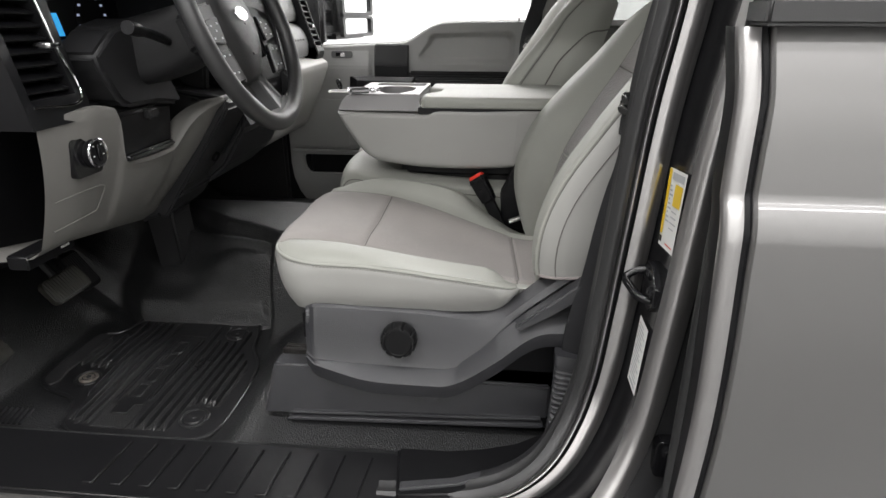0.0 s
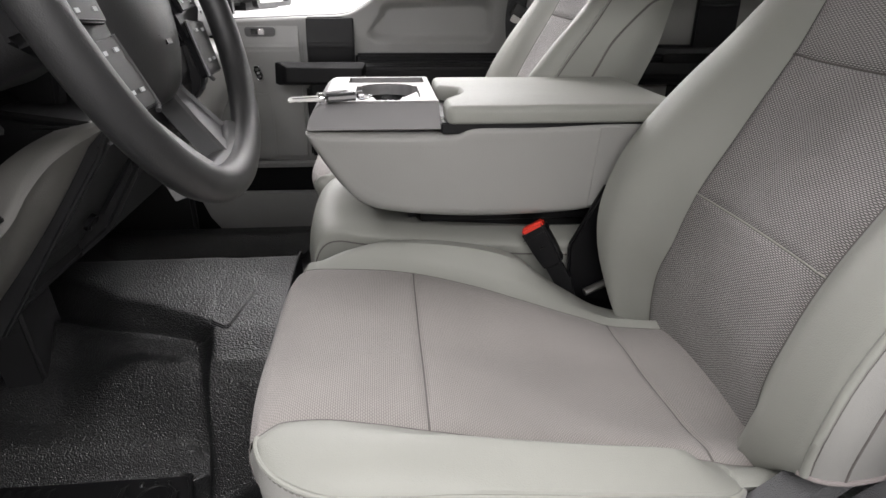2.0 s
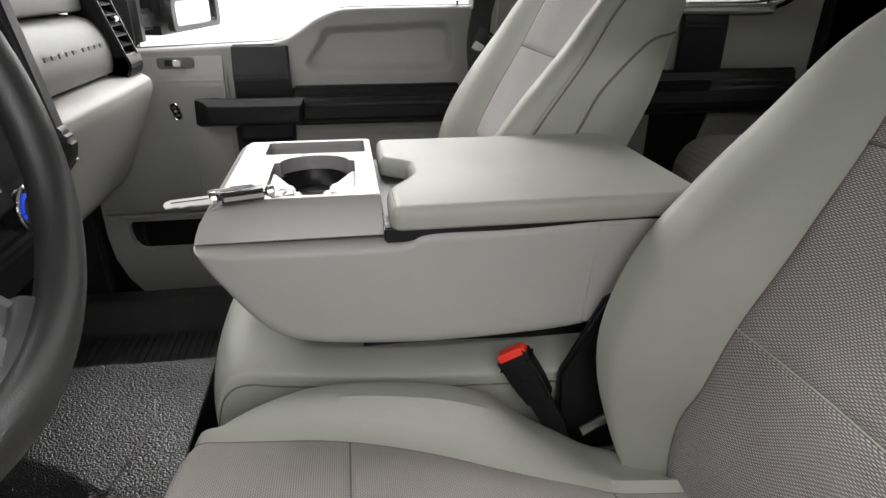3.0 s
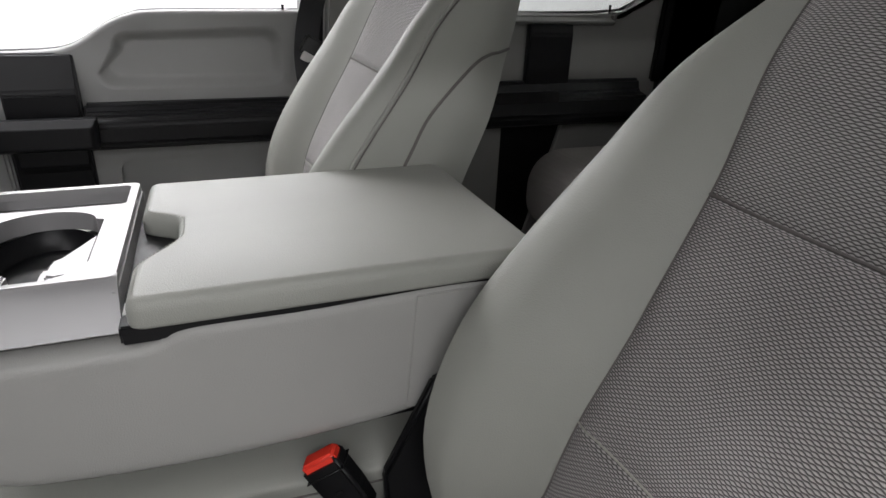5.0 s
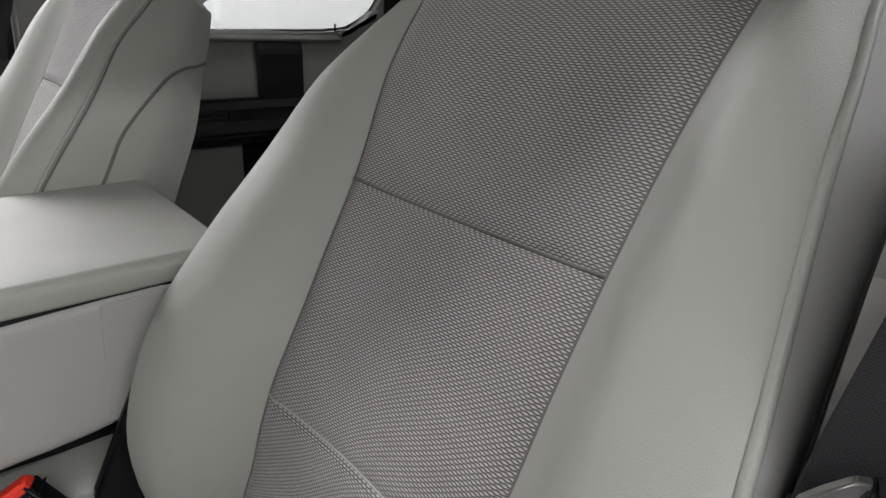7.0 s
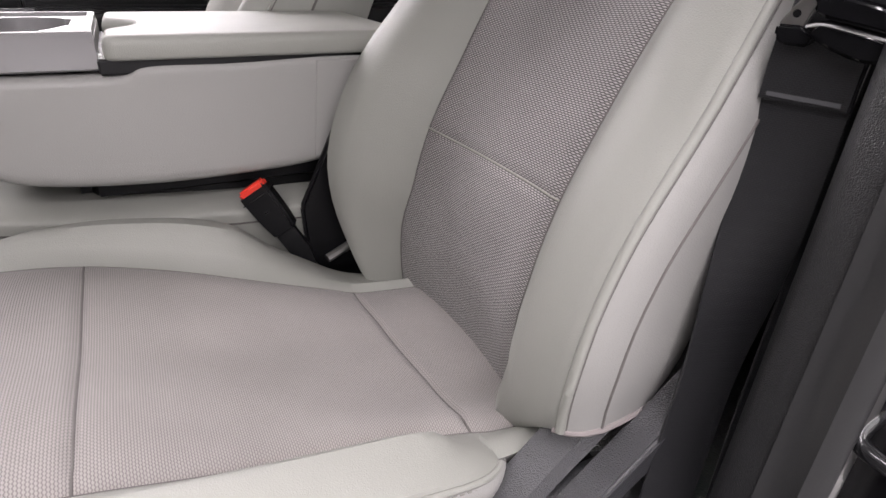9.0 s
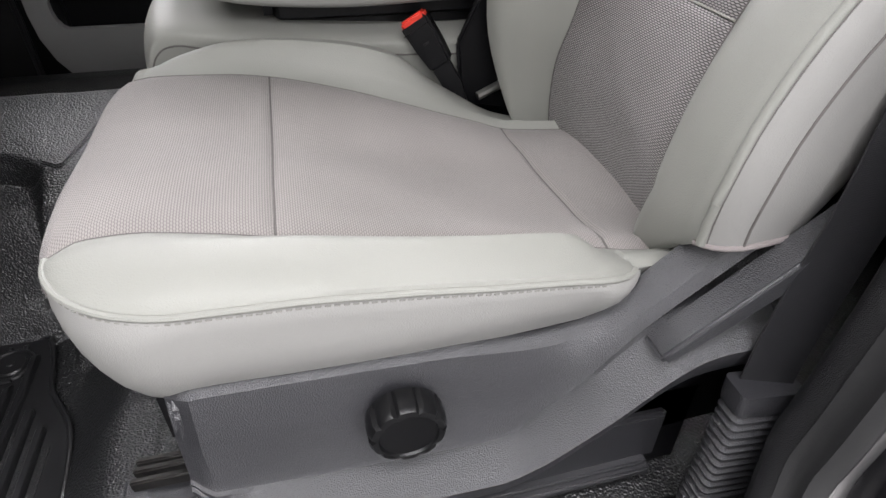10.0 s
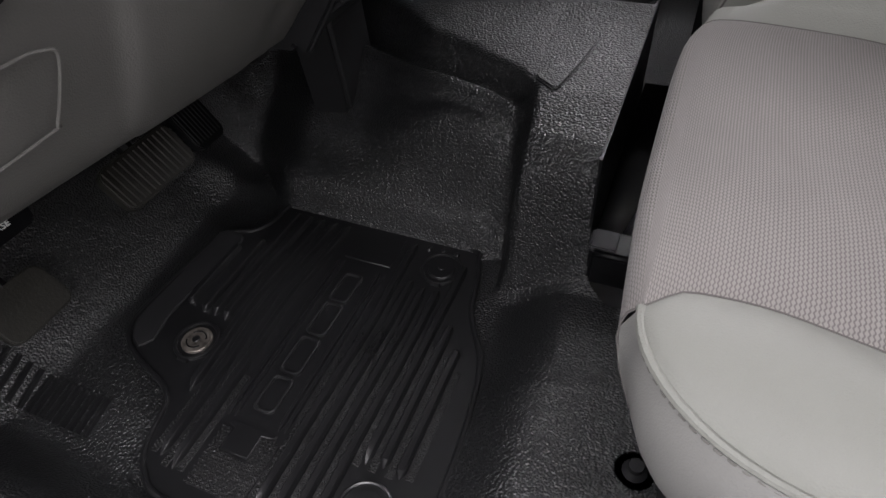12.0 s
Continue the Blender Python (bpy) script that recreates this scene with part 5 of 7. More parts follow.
# cup well: a dark cup below the opening, a light lower step round it, two sprung fingers
cup = bmesh.new()
rings = []
for r, z in ((0.0492, 0.594), (0.0475, 0.583), (0.043, 0.5752), (0.0, 0.5750)):
    rings.append([cup.verts.new((-0.006 + r * math.cos(a), -0.007 + r * 1.70 * math.sin(a), z)) for a in np.linspace(0, 2 * math.pi, 41)[:-1]] if r else [cup.verts.new((-0.006, -0.007, z))])
for a, b in zip(rings, rings[1:]):
    for k in range(40):
        if len(b) > 1:
            cup.faces.new((a[k], a[(k + 1) % 40], b[(k + 1) % 40], b[k]))
        else:
            cup.faces.new((a[k], a[(k + 1) % 40], b[0]))
part("cup_well", cup, BLACK, tray, "black cup well")
wall_pts = np.array([[(x, y, z) for x, y in hole_cup + hole_cup[:1]] for z in (0.6045, 0.600, 0.594)])
part("cup_wall", patch(wall_pts, 0, 2, 0, len(hole_cup)), SILVER, tray)
for flip in (1, -1):
    def fx(x):
        return x if flip == 1 else -0.011 - x
    # a wedge that springs out of the wall, with a square tip reaching into the well
    fb = prism([(fx(x), y) for x, y in ((0.0425, 0.016), (0.0385, 0.010), (0.0195, -0.034), (0.0135, -0.040), (0.0125, -0.068), (0.0205, -0.072), (0.0425, -0.066))][::flip], "z", 0.588, 0.6088, 0.0022)
    finger = part("cup_finger", fb, SILVER, tray)
    part("finger_tip", box(min(fx(0.0065), fx(0.0145)), max(fx(0.0065), fx(0.0145)), -0.074, -0.046, 0.577, 0.6045, 0.002), SILVER, finger)
    part("finger_slot", box(min(fx(0.026), fx(0.0415)), max(fx(0.026), fx(0.0415)), -0.079, -0.0685, 0.580, 0.6045, 0.001), GREY_PLATE, finger)
part("hinge_clip", prism([(0.0685, 0.566), (0.0755, 0.566), (0.0730, 0.588), (0.0690, 0.590)], "y", -0.112, -0.092, 0.001), WHITE_LABEL, console, "small white plastic clip")
# folding key lying on the tray
key = thing("car_key", "steel key with a black and silver remote on the tray", "key")
KM = pose(-0.073, -0.094, 0.6195, 0, -1, 13)


def on_key(b, m=None):
    bmesh.ops.transform(b, matrix=KM @ m if m else KM, verts=b.verts)
    return b


remote = part("remote", on_key(box(-0.024, 0.025, -0.0105, 0.0085, -0.006, 0.0060, 0.0042, 4)), BLACK_GLOSS, key, "glossy black remote")
part("side_strip", on_key(box(-0.018, 0.021, -0.0112, -0.0100, -0.0022, 0.0022, 0.0005)), SILVER, remote, "silver side strip")
for x0, x1, r in ((-0.031, -0.0225, 0.0068), (0.0235, 0.0325, 0.0062)):
    part("end_cap", on_key(tube([(x0, -0.001, 0), (x0 + 0.0015, -0.001, 0), (x1 - 0.0015, -0.001, 0), (x1, -0.001, 0)], [r * 0.75, r, r, r * 0.75], 14)), CHROME, remote, "bright metal end cap")
part("back_plate", on_key(prism([(-0.033, 0.004), (-0.029, 0.013), (-0.012, 0.0175), (0.006, 0.0175), (0.014, 0.013), (0.016, 0.004), (-0.012, -0.001)][::-1], "z", -0.0015, 0.0040, 0.0015), pose(0, 0, 0.004, -14, 0, 0)), SILVER, remote, "silver flat back plate")
part("button_plate", on_key(prism(rounded(-0.010, 0.012, 0.004, 0.012, 0.003), "z", 0.004, 0.0048), pose(0, 0, 0.004, -14, 0, 0)), BLACK_GLOSS, remote)
blade = part("blade", on_key(prism([(-0.028, 0.0055), (-0.066, 0.0055), (-0.0715, 0.0035), (-0.073, -0.0010), (-0.071, -0.0050), (-0.063, -0.0038), (-0.057, -0.0056), (-0.050, -0.0042), (-0.044, -0.0056), (-0.028, -0.0056)], "z", -0.0012, 0.0012, 0.0004), pose(0, -0.004, 0, 28, 0, 0)), KEY_STEEL, key, "bare bright steel blade")
part("blade_groove", on_key(tube([(-0.032, 0.001, 0.0011), (-0.050, 0.001, 0.0011), (-0.066, 0.001, 0.0011)], 0.0007, 6), pose(0, -0.004, 0, 28, 0, 0)), STEEL_DARK, blade)
part("ring", on_key(tube([(0.036 + 0.0085 * math.cos(a), -0.002 + 0.0085 * math.sin(a), -0.003 + 0.002 * math.cos(a)) for a in np.linspace(0, 2 * math.pi, 25)[:-1]], 0.0011, 8, closed=True)), CHROME, key)

# ---- seat belts ----
buckle = thing("belt_buckle", "black seat belt buckle with a red button", "buckle", "belt buckles")
up_ = Vector((-0.50, 0.27, 0.82)).normalized()
wide_ = Vector((0.032, -0.012, 0.021))
wide_ = (wide_ - up_ * wide_.dot(up_)).normalized()
BMX = Matrix.Translation((0.2055, -0.142, 0.4325)) @ Matrix((wide_, up_.cross(wide_), up_)).transposed().to_4x4()


def on_buckle(b):
    bmesh.ops.transform(b, matrix=BMX, verts=b.verts)
    return b


housing = part("housing", on_buckle(prism([(-0.0195, 0.0), (0.0195, 0.0), (0.0185, -0.040), (0.0150, -0.068), (-0.0150, -0.068), (-0.0185, -0.040)], "y", -0.012, 0.012, 0.0035, 3)), BLACK, buckle)
part("collar_line", on_buckle(box(-0.0205, 0.0205, -0.0128, 0.0128, -0.0125, -0.0112, 0.0005)), BLACK_GLOSS, housing)
part("moulded_mark", on_buckle(box(-0.004, 0.004, -0.0126, -0.0118, -0.034, -0.031, 0.0003)), BLACK_GLOSS, housing)
part("button", on_buckle(box(-0.0175, 0.0175, -0.0098, 0.0098, -0.008, 0.0045, 0.003, 3)), RED, buckle, "bright red release button")
part("stalk", strap([(0.236, -0.160, 0.380), (0.252, -0.168, 0.352), (0.268, -0.17, 0.30)], 0.026, 0.012, (0.8, -0.2, 0.5)), BLACK, buckle)
part("boot", prism([(0.262, 0.40), (0.31, 0.50), (0.34, 0.50), (0.37, 0.36), (0.34, 0.30), (0.268, 0.315)], "y", -0.150, -0.138, 0.004), BLACK, buckle, "black plastic side of the console hinge")
part("anchor_bar", tube([(0.285, -0.175, 0.335), (0.335, -0.165, 0.352)], 0.006, 8), STEEL, buckle)

belt = thing("seat_belt", "black woven seat belt hanging beside the seat", "seat belt", "seat belts")
bp = curve_points([(0.515, -0.700, 1.10), (0.455, -0.668, 0.82), (0.438, -0.652, 0.68), (0.434, -0.649, 0.60), (0.424, -0.650, 0.50), (0.411, -0.652, 0.41), (0.393, -0.659, 0.33), (0.388, -0.662, 0.275)], 70)
turn = [smooth(0.42, 0.64, q.z) for q in bp]
part("webbing", strap(bp, 0.047, 0.0022, [Vector((0.96, -0.18, 0.2)).lerp(Vector((0.30, -0.95, 0.1)), w) for w in turn]), WEB, belt)
bp2 = curve_points([(0.545, -0.693, 1.05), (0.50, -0.675, 0.78), (0.47, -0.67, 0.5), (0.45, -0.675, 0.28)], 40)
part("webbing", strap(bp2, 0.047, 0.0022, (0.9, -0.35, 0.2)), WEB, belt)
TM = pose(0.4295, -0.667, 0.672, 8, 10, -74)


def on_tongue(b):
    bmesh.ops.transform(b, matrix=TM @ Matrix.Scale(0.82, 4), verts=b.verts)
    return b


tongue = part("tongue", on_tongue(prism([(-0.026, 0.015), (0.034, 0.012), (0.036, 0.004), (0.036, -0.002), (-0.020, -0.002), (-0.027, 0.004)], "y", -0.0085, 0.0085, 0.003, 3)), BLACK_GLOSS, belt, "glossy black belt tongue")
part("lower_lip", on_tongue(prism([(-0.018, -0.003), (0.034, -0.003), (0.034, -0.018), (0.010, -0.021), (-0.010, -0.018), (-0.024, -0.012)], "y", -0.0105, 0.0060, 0.003, 3)), BLACK_GLOSS, tongue)
part("slot_edge", on_tongue(tube(curve_points([(-0.024, -0.0105, -0.008), (-0.014, -0.0112, -0.004), (0.004, -0.0112, -0.0035), (0.032, -0.0110, -0.0035)], 20), 0.0012, 8)), CHROME, tongue, "bright worn edge")
blade = part("tongue_plate", on_tongue(prism([(-0.0255, 0.016), (-0.031, 0.013), (-0.038, 0.000), (-0.0435, -0.013), (-0.042, -0.018), (-0.034, -0.017), (-0.027, -0.009), (-0.0245, 0.004)], "y", -0.0030, 0.0030, 0.001)), STEEL, tongue, "steel tongue plate with a hole")
part("hole", on_tongue(disc((-0.0345, -0.0034, -0.004), (0, 1, 0), 0.0026, 0.0068, 18)), BLACK, blade)
part("plate_foot", on_tongue(prism([(-0.044, -0.013), (-0.028, -0.010), (-0.018, -0.014), (-0.020, -0.022), (-0.036, -0.025), (-0.043, -0.021)], "y", -0.0055, 0.0055, 0.002)), BLACK_GLOSS, tongue)
part("loop", strap([(0.4350, -0.6495, 0.660), (0.4340, -0.6490, 0.645), (0.4335, -0.6488, 0.626)], 0.0475, 0.0065, (0.32, -0.94, 0.1)), WEB, belt, "sewn webbing loop")
THREAD_DARK = material("belt_thread", (0.07, 0.07, 0.075), 0.7, mottle=0.1)
part("stitching", strap([(0.4340, -0.6488, 0.6300), (0.4338, -0.6488, 0.6275)], 0.040, 0.0080, (0.32, -0.94, 0.1)), THREAD_DARK, belt)
# ribbed sleeve round the lower end
sleeve = part("sleeve", bmesh.new(), CHARCOAL, belt, "black ribbed plastic sleeve")
rings = []
NR = 20
for k in range(NR * 4 + 1):
    t = k / (NR * 4)
    zc = 0.282 - 0.185 * t
    xc = 0.386 + 0.002 * t - 0.012 * t * t
    grow = 0.0035 * (1 if k % 4 in (1, 2) else 0) if t > 0.1 else 0.004
    w, d = 0.027 + grow, 0.010 + grow
    rings.append([(xc + x, -0.664 - 0.01 * t + y, zc - 0.15 * x) for x, y in rounded(-w, w, -d, d, 0.006, 3) + rounded(-w, w, -d, d, 0.006, 3)[:1]])
G = np.array(rings)
sb = patch(G, 0, len(G) - 1, 0, G.shape[1] - 1)
sb.faces.new([sb.verts.new(p) for p in G[0][:-1]])
sleeve.data = finish(sb, "sleeve", 0.9)
sleeve.data.materials.append(CHARCOAL)
# ---- passenger side doors ----
def panel_xz(outer, holes, y0, y1):
    """A flat panel in the x-z plane with openings, between y0 (towards the cabin) and y1."""
    b = plate_with_holes(outer, holes, -y1, -y0)
    for v in b.verts:
        v.co = Vector((v.co.x, -v.co.z, v.co.y))
    return b


door = thing("door_2", "grey passenger door with black armrest and pull handle, shut", "door", kind="structure")
upper = rounded(-0.055, 0.305, 0.612, 0.735, 0.03, 6)
upper = [(x + (0.0 if z < 0.68 else (0.035 if x < 0.05 else 0.0)), z - (0.012 if x < 0.02 and z > 0.7 else 0)) for x, z in upper]
pocket = [(-0.15, 0.183), (-0.15, 0.263), (-0.506, 0.263), (-0.517, 0.259), (-0.522, 0.248), (-0.522, 0.226), (-0.517, 0.206), (-0.508, 0.192), (-0.496, 0.185)]
lower = rounded(-0.045, 0.325, 0.16, 0.470, 0.03, 6)
outer = [(-0.575, 0.60), (-0.575, 0.225), (-0.568, 0.165), (-0.548, 0.110), (-0.520, 0.070), (-0.49, 0.05), (0.345, 0.05), (0.345, 0.752), (0.335, 0.757), (0.06, 0.752), (0.02, 0.745), (-0.02, 0.728), (-0.06, 0.702), (-0.09, 0.687), (-0.13, 0.679), (-0.22, 0.675), (-0.45, 0.665), (-0.575, 0.661)]
part("panel", panel_xz(outer, [upper, pocket, lower], 0.800, 0.822), DOOR_GREY, door)
# soft dent in the upper part: rings falling from the rim to a flat bottom
rings = []
for s in np.linspace(0, 1, 9):
    k = 1 - 0.26 * s
    rings.append([(0.125 + (x - 0.125) * (1 - 0.13 * s), 0.8005 + 0.017 * smooth(0, 1, s), 0.674 + (z - 0.674) * (1 - 0.42 * s)) for x, z in upper + upper[:1]])
ib = patch(np.array(rings), 0, 8, 0, len(upper))
ib.faces.new([ib.verts.new(p) for p in rings[-1][:-1]])
part("upper_inset", ib, DOOR_GREY, door)
part("lower_inset", box(-0.06, 0.335, 0.816, 0.823, 0.15, 0.485), DOOR_GREY, door)
part("pocket_back", box(-0.54, -0.13, 0.850, 0.856, 0.17, 0.28), BLACK, door)
part("inner_frame", box(-0.80, -0.50, 0.823, 0.850, 0.0, 0.66), BLACK, door)
part("window_ledge", tube(curve_points([(-0.80, 0.812, 0.653), (-0.45, 0.812, 0.663), (-0.22, 0.812, 0.673), (-0.13, 0.812, 0.677), (-0.09, 0.812, 0.685), (-0.06, 0.812, 0.700), (-0.02, 0.812, 0.726), (0.02, 0.812, 0.743), (0.06, 0.812, 0.750), (0.2, 0.812, 0.753), (0.345, 0.812, 0.755)], 60), 0.012, 10), DOOR_GREY, door)
part("window_seal", tube(curve_points([(-0.80, 0.826, 0.662), (-0.45, 0.826, 0.672), (-0.22, 0.826, 0.682), (-0.13, 0.826, 0.686), (-0.09, 0.826, 0.694), (-0.06, 0.826, 0.709), (-0.02, 0.826, 0.735), (0.02, 0.826, 0.752), (0.06, 0.826, 0.759), (0.2, 0.826, 0.762), (0.345, 0.826, 0.764)], 60), 0.005, 8), WEATHER, door)


def on_frame_lock(b):
    bmesh.ops.transform(b, matrix=pose(-0.355, 0.786, 0.538, 0, -17, 0), verts=b.verts)
    return b


# vertical black block, sloped at its head
part("grip_block", prism([(0.806, 0.684), (0.797, 0.682), (0.789, 0.658), (0.780, 0.628), (0.776, 0.615), (0.776, 0.47), (0.800, 0.44)], "x", -0.217, -0.088, 0.004), TRIM_DARK, door, "dark grey grip block")
part("grip_recess", prism([(0.79, 0.608), (0.7735, 0.608), (0.7735, 0.47), (0.79, 0.45)], "x", -0.214, -0.092, 0.002), BLACK, door)
# the front of the panel stands proud, folds back below the window and carries a raised field
part("front_pad", prism([(0.803, 0.283), (0.792, 0.286), (0.787, 0.297), (0.786, 0.600), (0.788, 0.612), (0.801, 0.664), (0.812, 0.668), (0.815, 0.283)], "x", -0.572, -0.234, 0.006, 3), DOOR_GREY, door)
part("raised_field", prism(rounded(-0.498, -0.326, 0.297, 0.482, 0.014, 5), "y", 0.7875, 0.7838, 0.0016), DOOR_GREY, door)
part("pocket_ledge", tube([(-0.562, 0.796, 0.280), (-0.40, 0.795, 0.278), (-0.15, 0.795, 0.278)], 0.006, 10), DOOR_GREY, door)
# pull handle: broad bevels round a flat face
loops = []
for y, pts_ in ((0.700, ((-0.266, 0.561), (-0.068, 0.5585), (-0.070, 0.5235), (-0.268, 0.5235))), (0.704, ((-0.270, 0.5645), (-0.063, 0.5615), (-0.066, 0.5195), (-0.272, 0.5195))), (0.716, ((-0.288, 0.5745), (-0.058, 0.5725), (-0.061, 0.5140), (-0.290, 0.5140))),
                (0.721, ((-0.297, 0.5725), (-0.057, 0.5735), (-0.060, 0.5130), (-0.300, 0.5180))), (0.752, ((-0.301, 0.5700), (-0.060, 0.5700), (-0.062, 0.5130), (-0.304, 0.5200)))):
    loops.append([(x, y, z) for x, z in pts_ + pts_[:1]])
hb = patch(np.array(loops), 0, 4, 0, 4)
for r in (0, -1):
    hb.faces.new([hb.verts.new(p) for p in loops[r][:-1]])
bmesh.ops.remove_doubles(hb, verts=hb.verts, dist=0.00005)
bmesh.ops.recalc_face_normals(hb, faces=hb.faces)
ease(hb, 0.0012, 2)
handle = part("pull_handle", hb, BLACK, door, "black pull handle with bevelled edges")
part("handle_foot", prism([(-0.296, 0.745), (-0.262, 0.745), (-0.245, 0.803), (-0.296, 0.803)], "z", 0.522, 0.566, 0.006), BLACK, handle)
# long armrest band with a stepped head
part("armrest", prism([(0.803, 0.590), (0.782, 0.588), (0.772, 0.570), (0.748, 0.565), (0.738, 0.553), (0.738, 0.516), (0.748, 0.504), (0.803, 0.497)], "x", -0.086, 0.318, 0.006), BLACK, door, "black padded armrest")
part("lower_grip", box(-0.228, -0.088, 0.786, 0.802, 0.30, 0.50, 0.006), BLACK, door)
plate = part("window_switch", prism(rounded(-0.381, -0.301, 0.6325, 0.6575, 0.0075), "y", 0.8015, 0.7905, 0.0012), GREY_PLATE, door, "grey window switch plate")
part("recess", box(-0.364, -0.333, 0.7895, 0.791, 0.638, 0.652), BLACK_GLOSS, plate)
part("toggle", box(-0.345, -0.328, 0.784, 0.791, 0.637, 0.653, 0.0022, 3), CHROME, plate, "bright rocker")
plate = part("lock_switch", on_frame_lock(box(-0.0085, 0.0085, -0.004, 0.002, -0.020, 0.020, 0.0018)), BLACK_GLOSS, door, "black lock switch with a chrome rim")
part("rim", on_frame_lock(tube([(x, -0.004, z) for x, z in rounded(-0.0085, 0.0085, -0.020, 0.020, 0.0075, 4)], 0.0016, 8, closed=True)), CHROME, plate)
for dz in (-0.010, 0.0, 0.010):
    part("button", on_frame_lock(box(-0.0040, 0.0040, -0.0062, -0.003, dz - 0.0030, dz + 0.0030, 0.0012)), CHROME if dz == 0 else GREY_PLATE, plate)
part("lock_pin", tube([(0.313, 0.812, 0.752), (0.313, 0.812, 0.772), (0.313, 0.812, 0.776)], [0.003, 0.003, 0.0045], 10), BLACK, door)
part("pin_base", disc((0.313, 0.812, 0.757), (0, 0, 1), 0.010, 0.004, 20), BLACK, door)
part("outer_skin", box(-0.80, 0.345, 0.905, 0.93, -0.05, 0.66, 0.01), PAINT, door)
pane = part("pane", box(-0.80, 0.35, 0.846, 0.850, 0.60, 1.37), GLASS, door)
pane.visible_shadow = False
part("window_post", prism([(0.345, 0.70), (0.385, 0.70), (0.43, 1.37), (0.39, 1.37)], "y", 0.80, 0.87, 0.004), BLACK, door, "black window post")
part("window_post", prism([(-0.86, 0.62), (-0.80, 0.62), (-0.55, 1.37), (-0.60, 1.37)], "y", 0.80, 0.87, 0.004), BLACK, door, "black window post")

# middle pillar on the passenger side
part("pillar_trim", prism([(0.385, 0.10), (0.475, 0.10), (0.475, 0.60), (0.52, 1.37), (0.43, 1.37), (0.385, 0.62)], "y", 0.765, 0.80, 0.008), TRIM, cab, "grey pillar trim")
part("pillar_core", box(0.37, 0.56, 0.80, 0.92, -0.1, 1.37, 0.01), BLACK, cab)
pbelt = thing("seat_belt", "black woven seat belt drawn beside the passenger seat", "seat belt", "seat belts")
bp = curve_points([(0.50, 0.752, 1.12), (0.43, 0.745, 0.95), (0.375, 0.735, 0.82), (0.345, 0.715, 0.72), (0.340, 0.69, 0.64), (0.36, 0.67, 0.50), (0.38, 0.66, 0.30)], 50)
part("webbing", strap(bp, 0.047, 0.0022, (0.85, 0.1, 0.45)), WEB, pbelt)
tb_ = box(-0.022, 0.022, -0.006, 0.006, -0.020, 0.020, 0.004)
bmesh.ops.transform(tb_, matrix=pose(0.352, 0.705, 0.70, 0, 30, 0), verts=tb_.verts)
ptong = part("tongue", tb_, BLACK_GLOSS, pbelt)
tb_ = box(-0.012, 0.012, -0.0075, 0.0075, -0.030, -0.012, 0.001)
bmesh.ops.transform(tb_, matrix=pose(0.352, 0.705, 0.70, 0, 30, 0), verts=tb_.verts)
part("tongue_plate", tb_, STEEL, ptong)

# rear door on the passenger side
rdoor = thing("door_3", "grey and black rear passenger door, shut", "door", kind="structure")
outer = [(0.56, 0.03), (1.30, 0.03), (1.30, 0.90), (1.275, 0.855), (1.245, 0.815), (1.20, 0.783), (1.14, 0.770), (1.0, 0.764), (0.56, 0.758)]
part("panel", panel_xz(outer, [], 0.806, 0.83), TRIM, rdoor)
part("window_ledge", prism([(0.807, 0.742), (0.790, 0.745), (0.786, 0.751), (0.822, 0.768), (0.829, 0.770), (0.829, 0.742)], "x", 0.56, 1.135, 0.002), TRIM, rdoor)
part("window_ledge", prism([(1.13, 0.749), (1.16, 0.758), (1.225, 0.806), (1.25, 0.80), (1.262, 0.83), (1.235, 0.822), (1.19, 0.782), (1.13, 0.772)], "y", 0.788, 0.829, 0.006), TRIM, rdoor)
part("pocket_recess", prism([(0.82, 0.10), (0.905, 0.10), (1.020, 0.512), (0.82, 0.512)], "y", 0.8075, 0.8035), BLACK, rdoor)
part("pocket_lip", tube([(0.905, 0.803, 0.10), (0.965, 0.803, 0.315), (1.016, 0.803, 0.50), (1.028, 0.803, 0.512), (1.24, 0.803, 0.516)], 0.006, 8), TRIM, rdoor)
part("map_pocket", prism(rounded(0.60, 0.826, 0.16, 0.538, 0.018), "y", 0.801, 0.776, 0.006, 3), TRIM, rdoor, "grey map pocket")
part("pocket_slot", box(0.63, 0.800, 0.7752, 0.778, 0.506, 0.517, 0.001), BLACK, rdoor)
part("grip_block", prism([(0.806, 0.752), (0.796, 0.748), (0.790, 0.72), (0.790, 0.58), (0.806, 0.56)], "x", 0.889, 1.017, 0.005), BLACK, rdoor)
part("armrest", prism([(0.808, 0.612), (0.790, 0.608), (0.782, 0.580), (0.742, 0.572), (0.735, 0.53), (0.748, 0.505), (0.808, 0.495)], "x", 0.60, 1.24, 0.006), BLACK, rdoor, "black padded armrest")
part("pull_cup", prism(rounded(0.78, 0.96, 0.565, 0.592, 0.010), "y", 0.742, 0.732, 0.003), BLACK_GLOSS, rdoor)
part("window_seal", tube(curve_points([(0.56, 0.83, 0.764), (1.0, 0.83, 0.770), (1.14, 0.83, 0.776), (1.20, 0.83, 0.789), (1.245, 0.83, 0.821), (1.275, 0.83, 0.861), (1.30, 0.83, 0.95)], 40), 0.0035, 8), WEATHER, rdoor)
part("lock_pin", tube([(1.13, 0.815, 0.765), (1.13, 0.815, 0.786), (1.13, 0.815, 0.790)], [0.003, 0.003, 0.0045], 10), BLACK, rdoor)
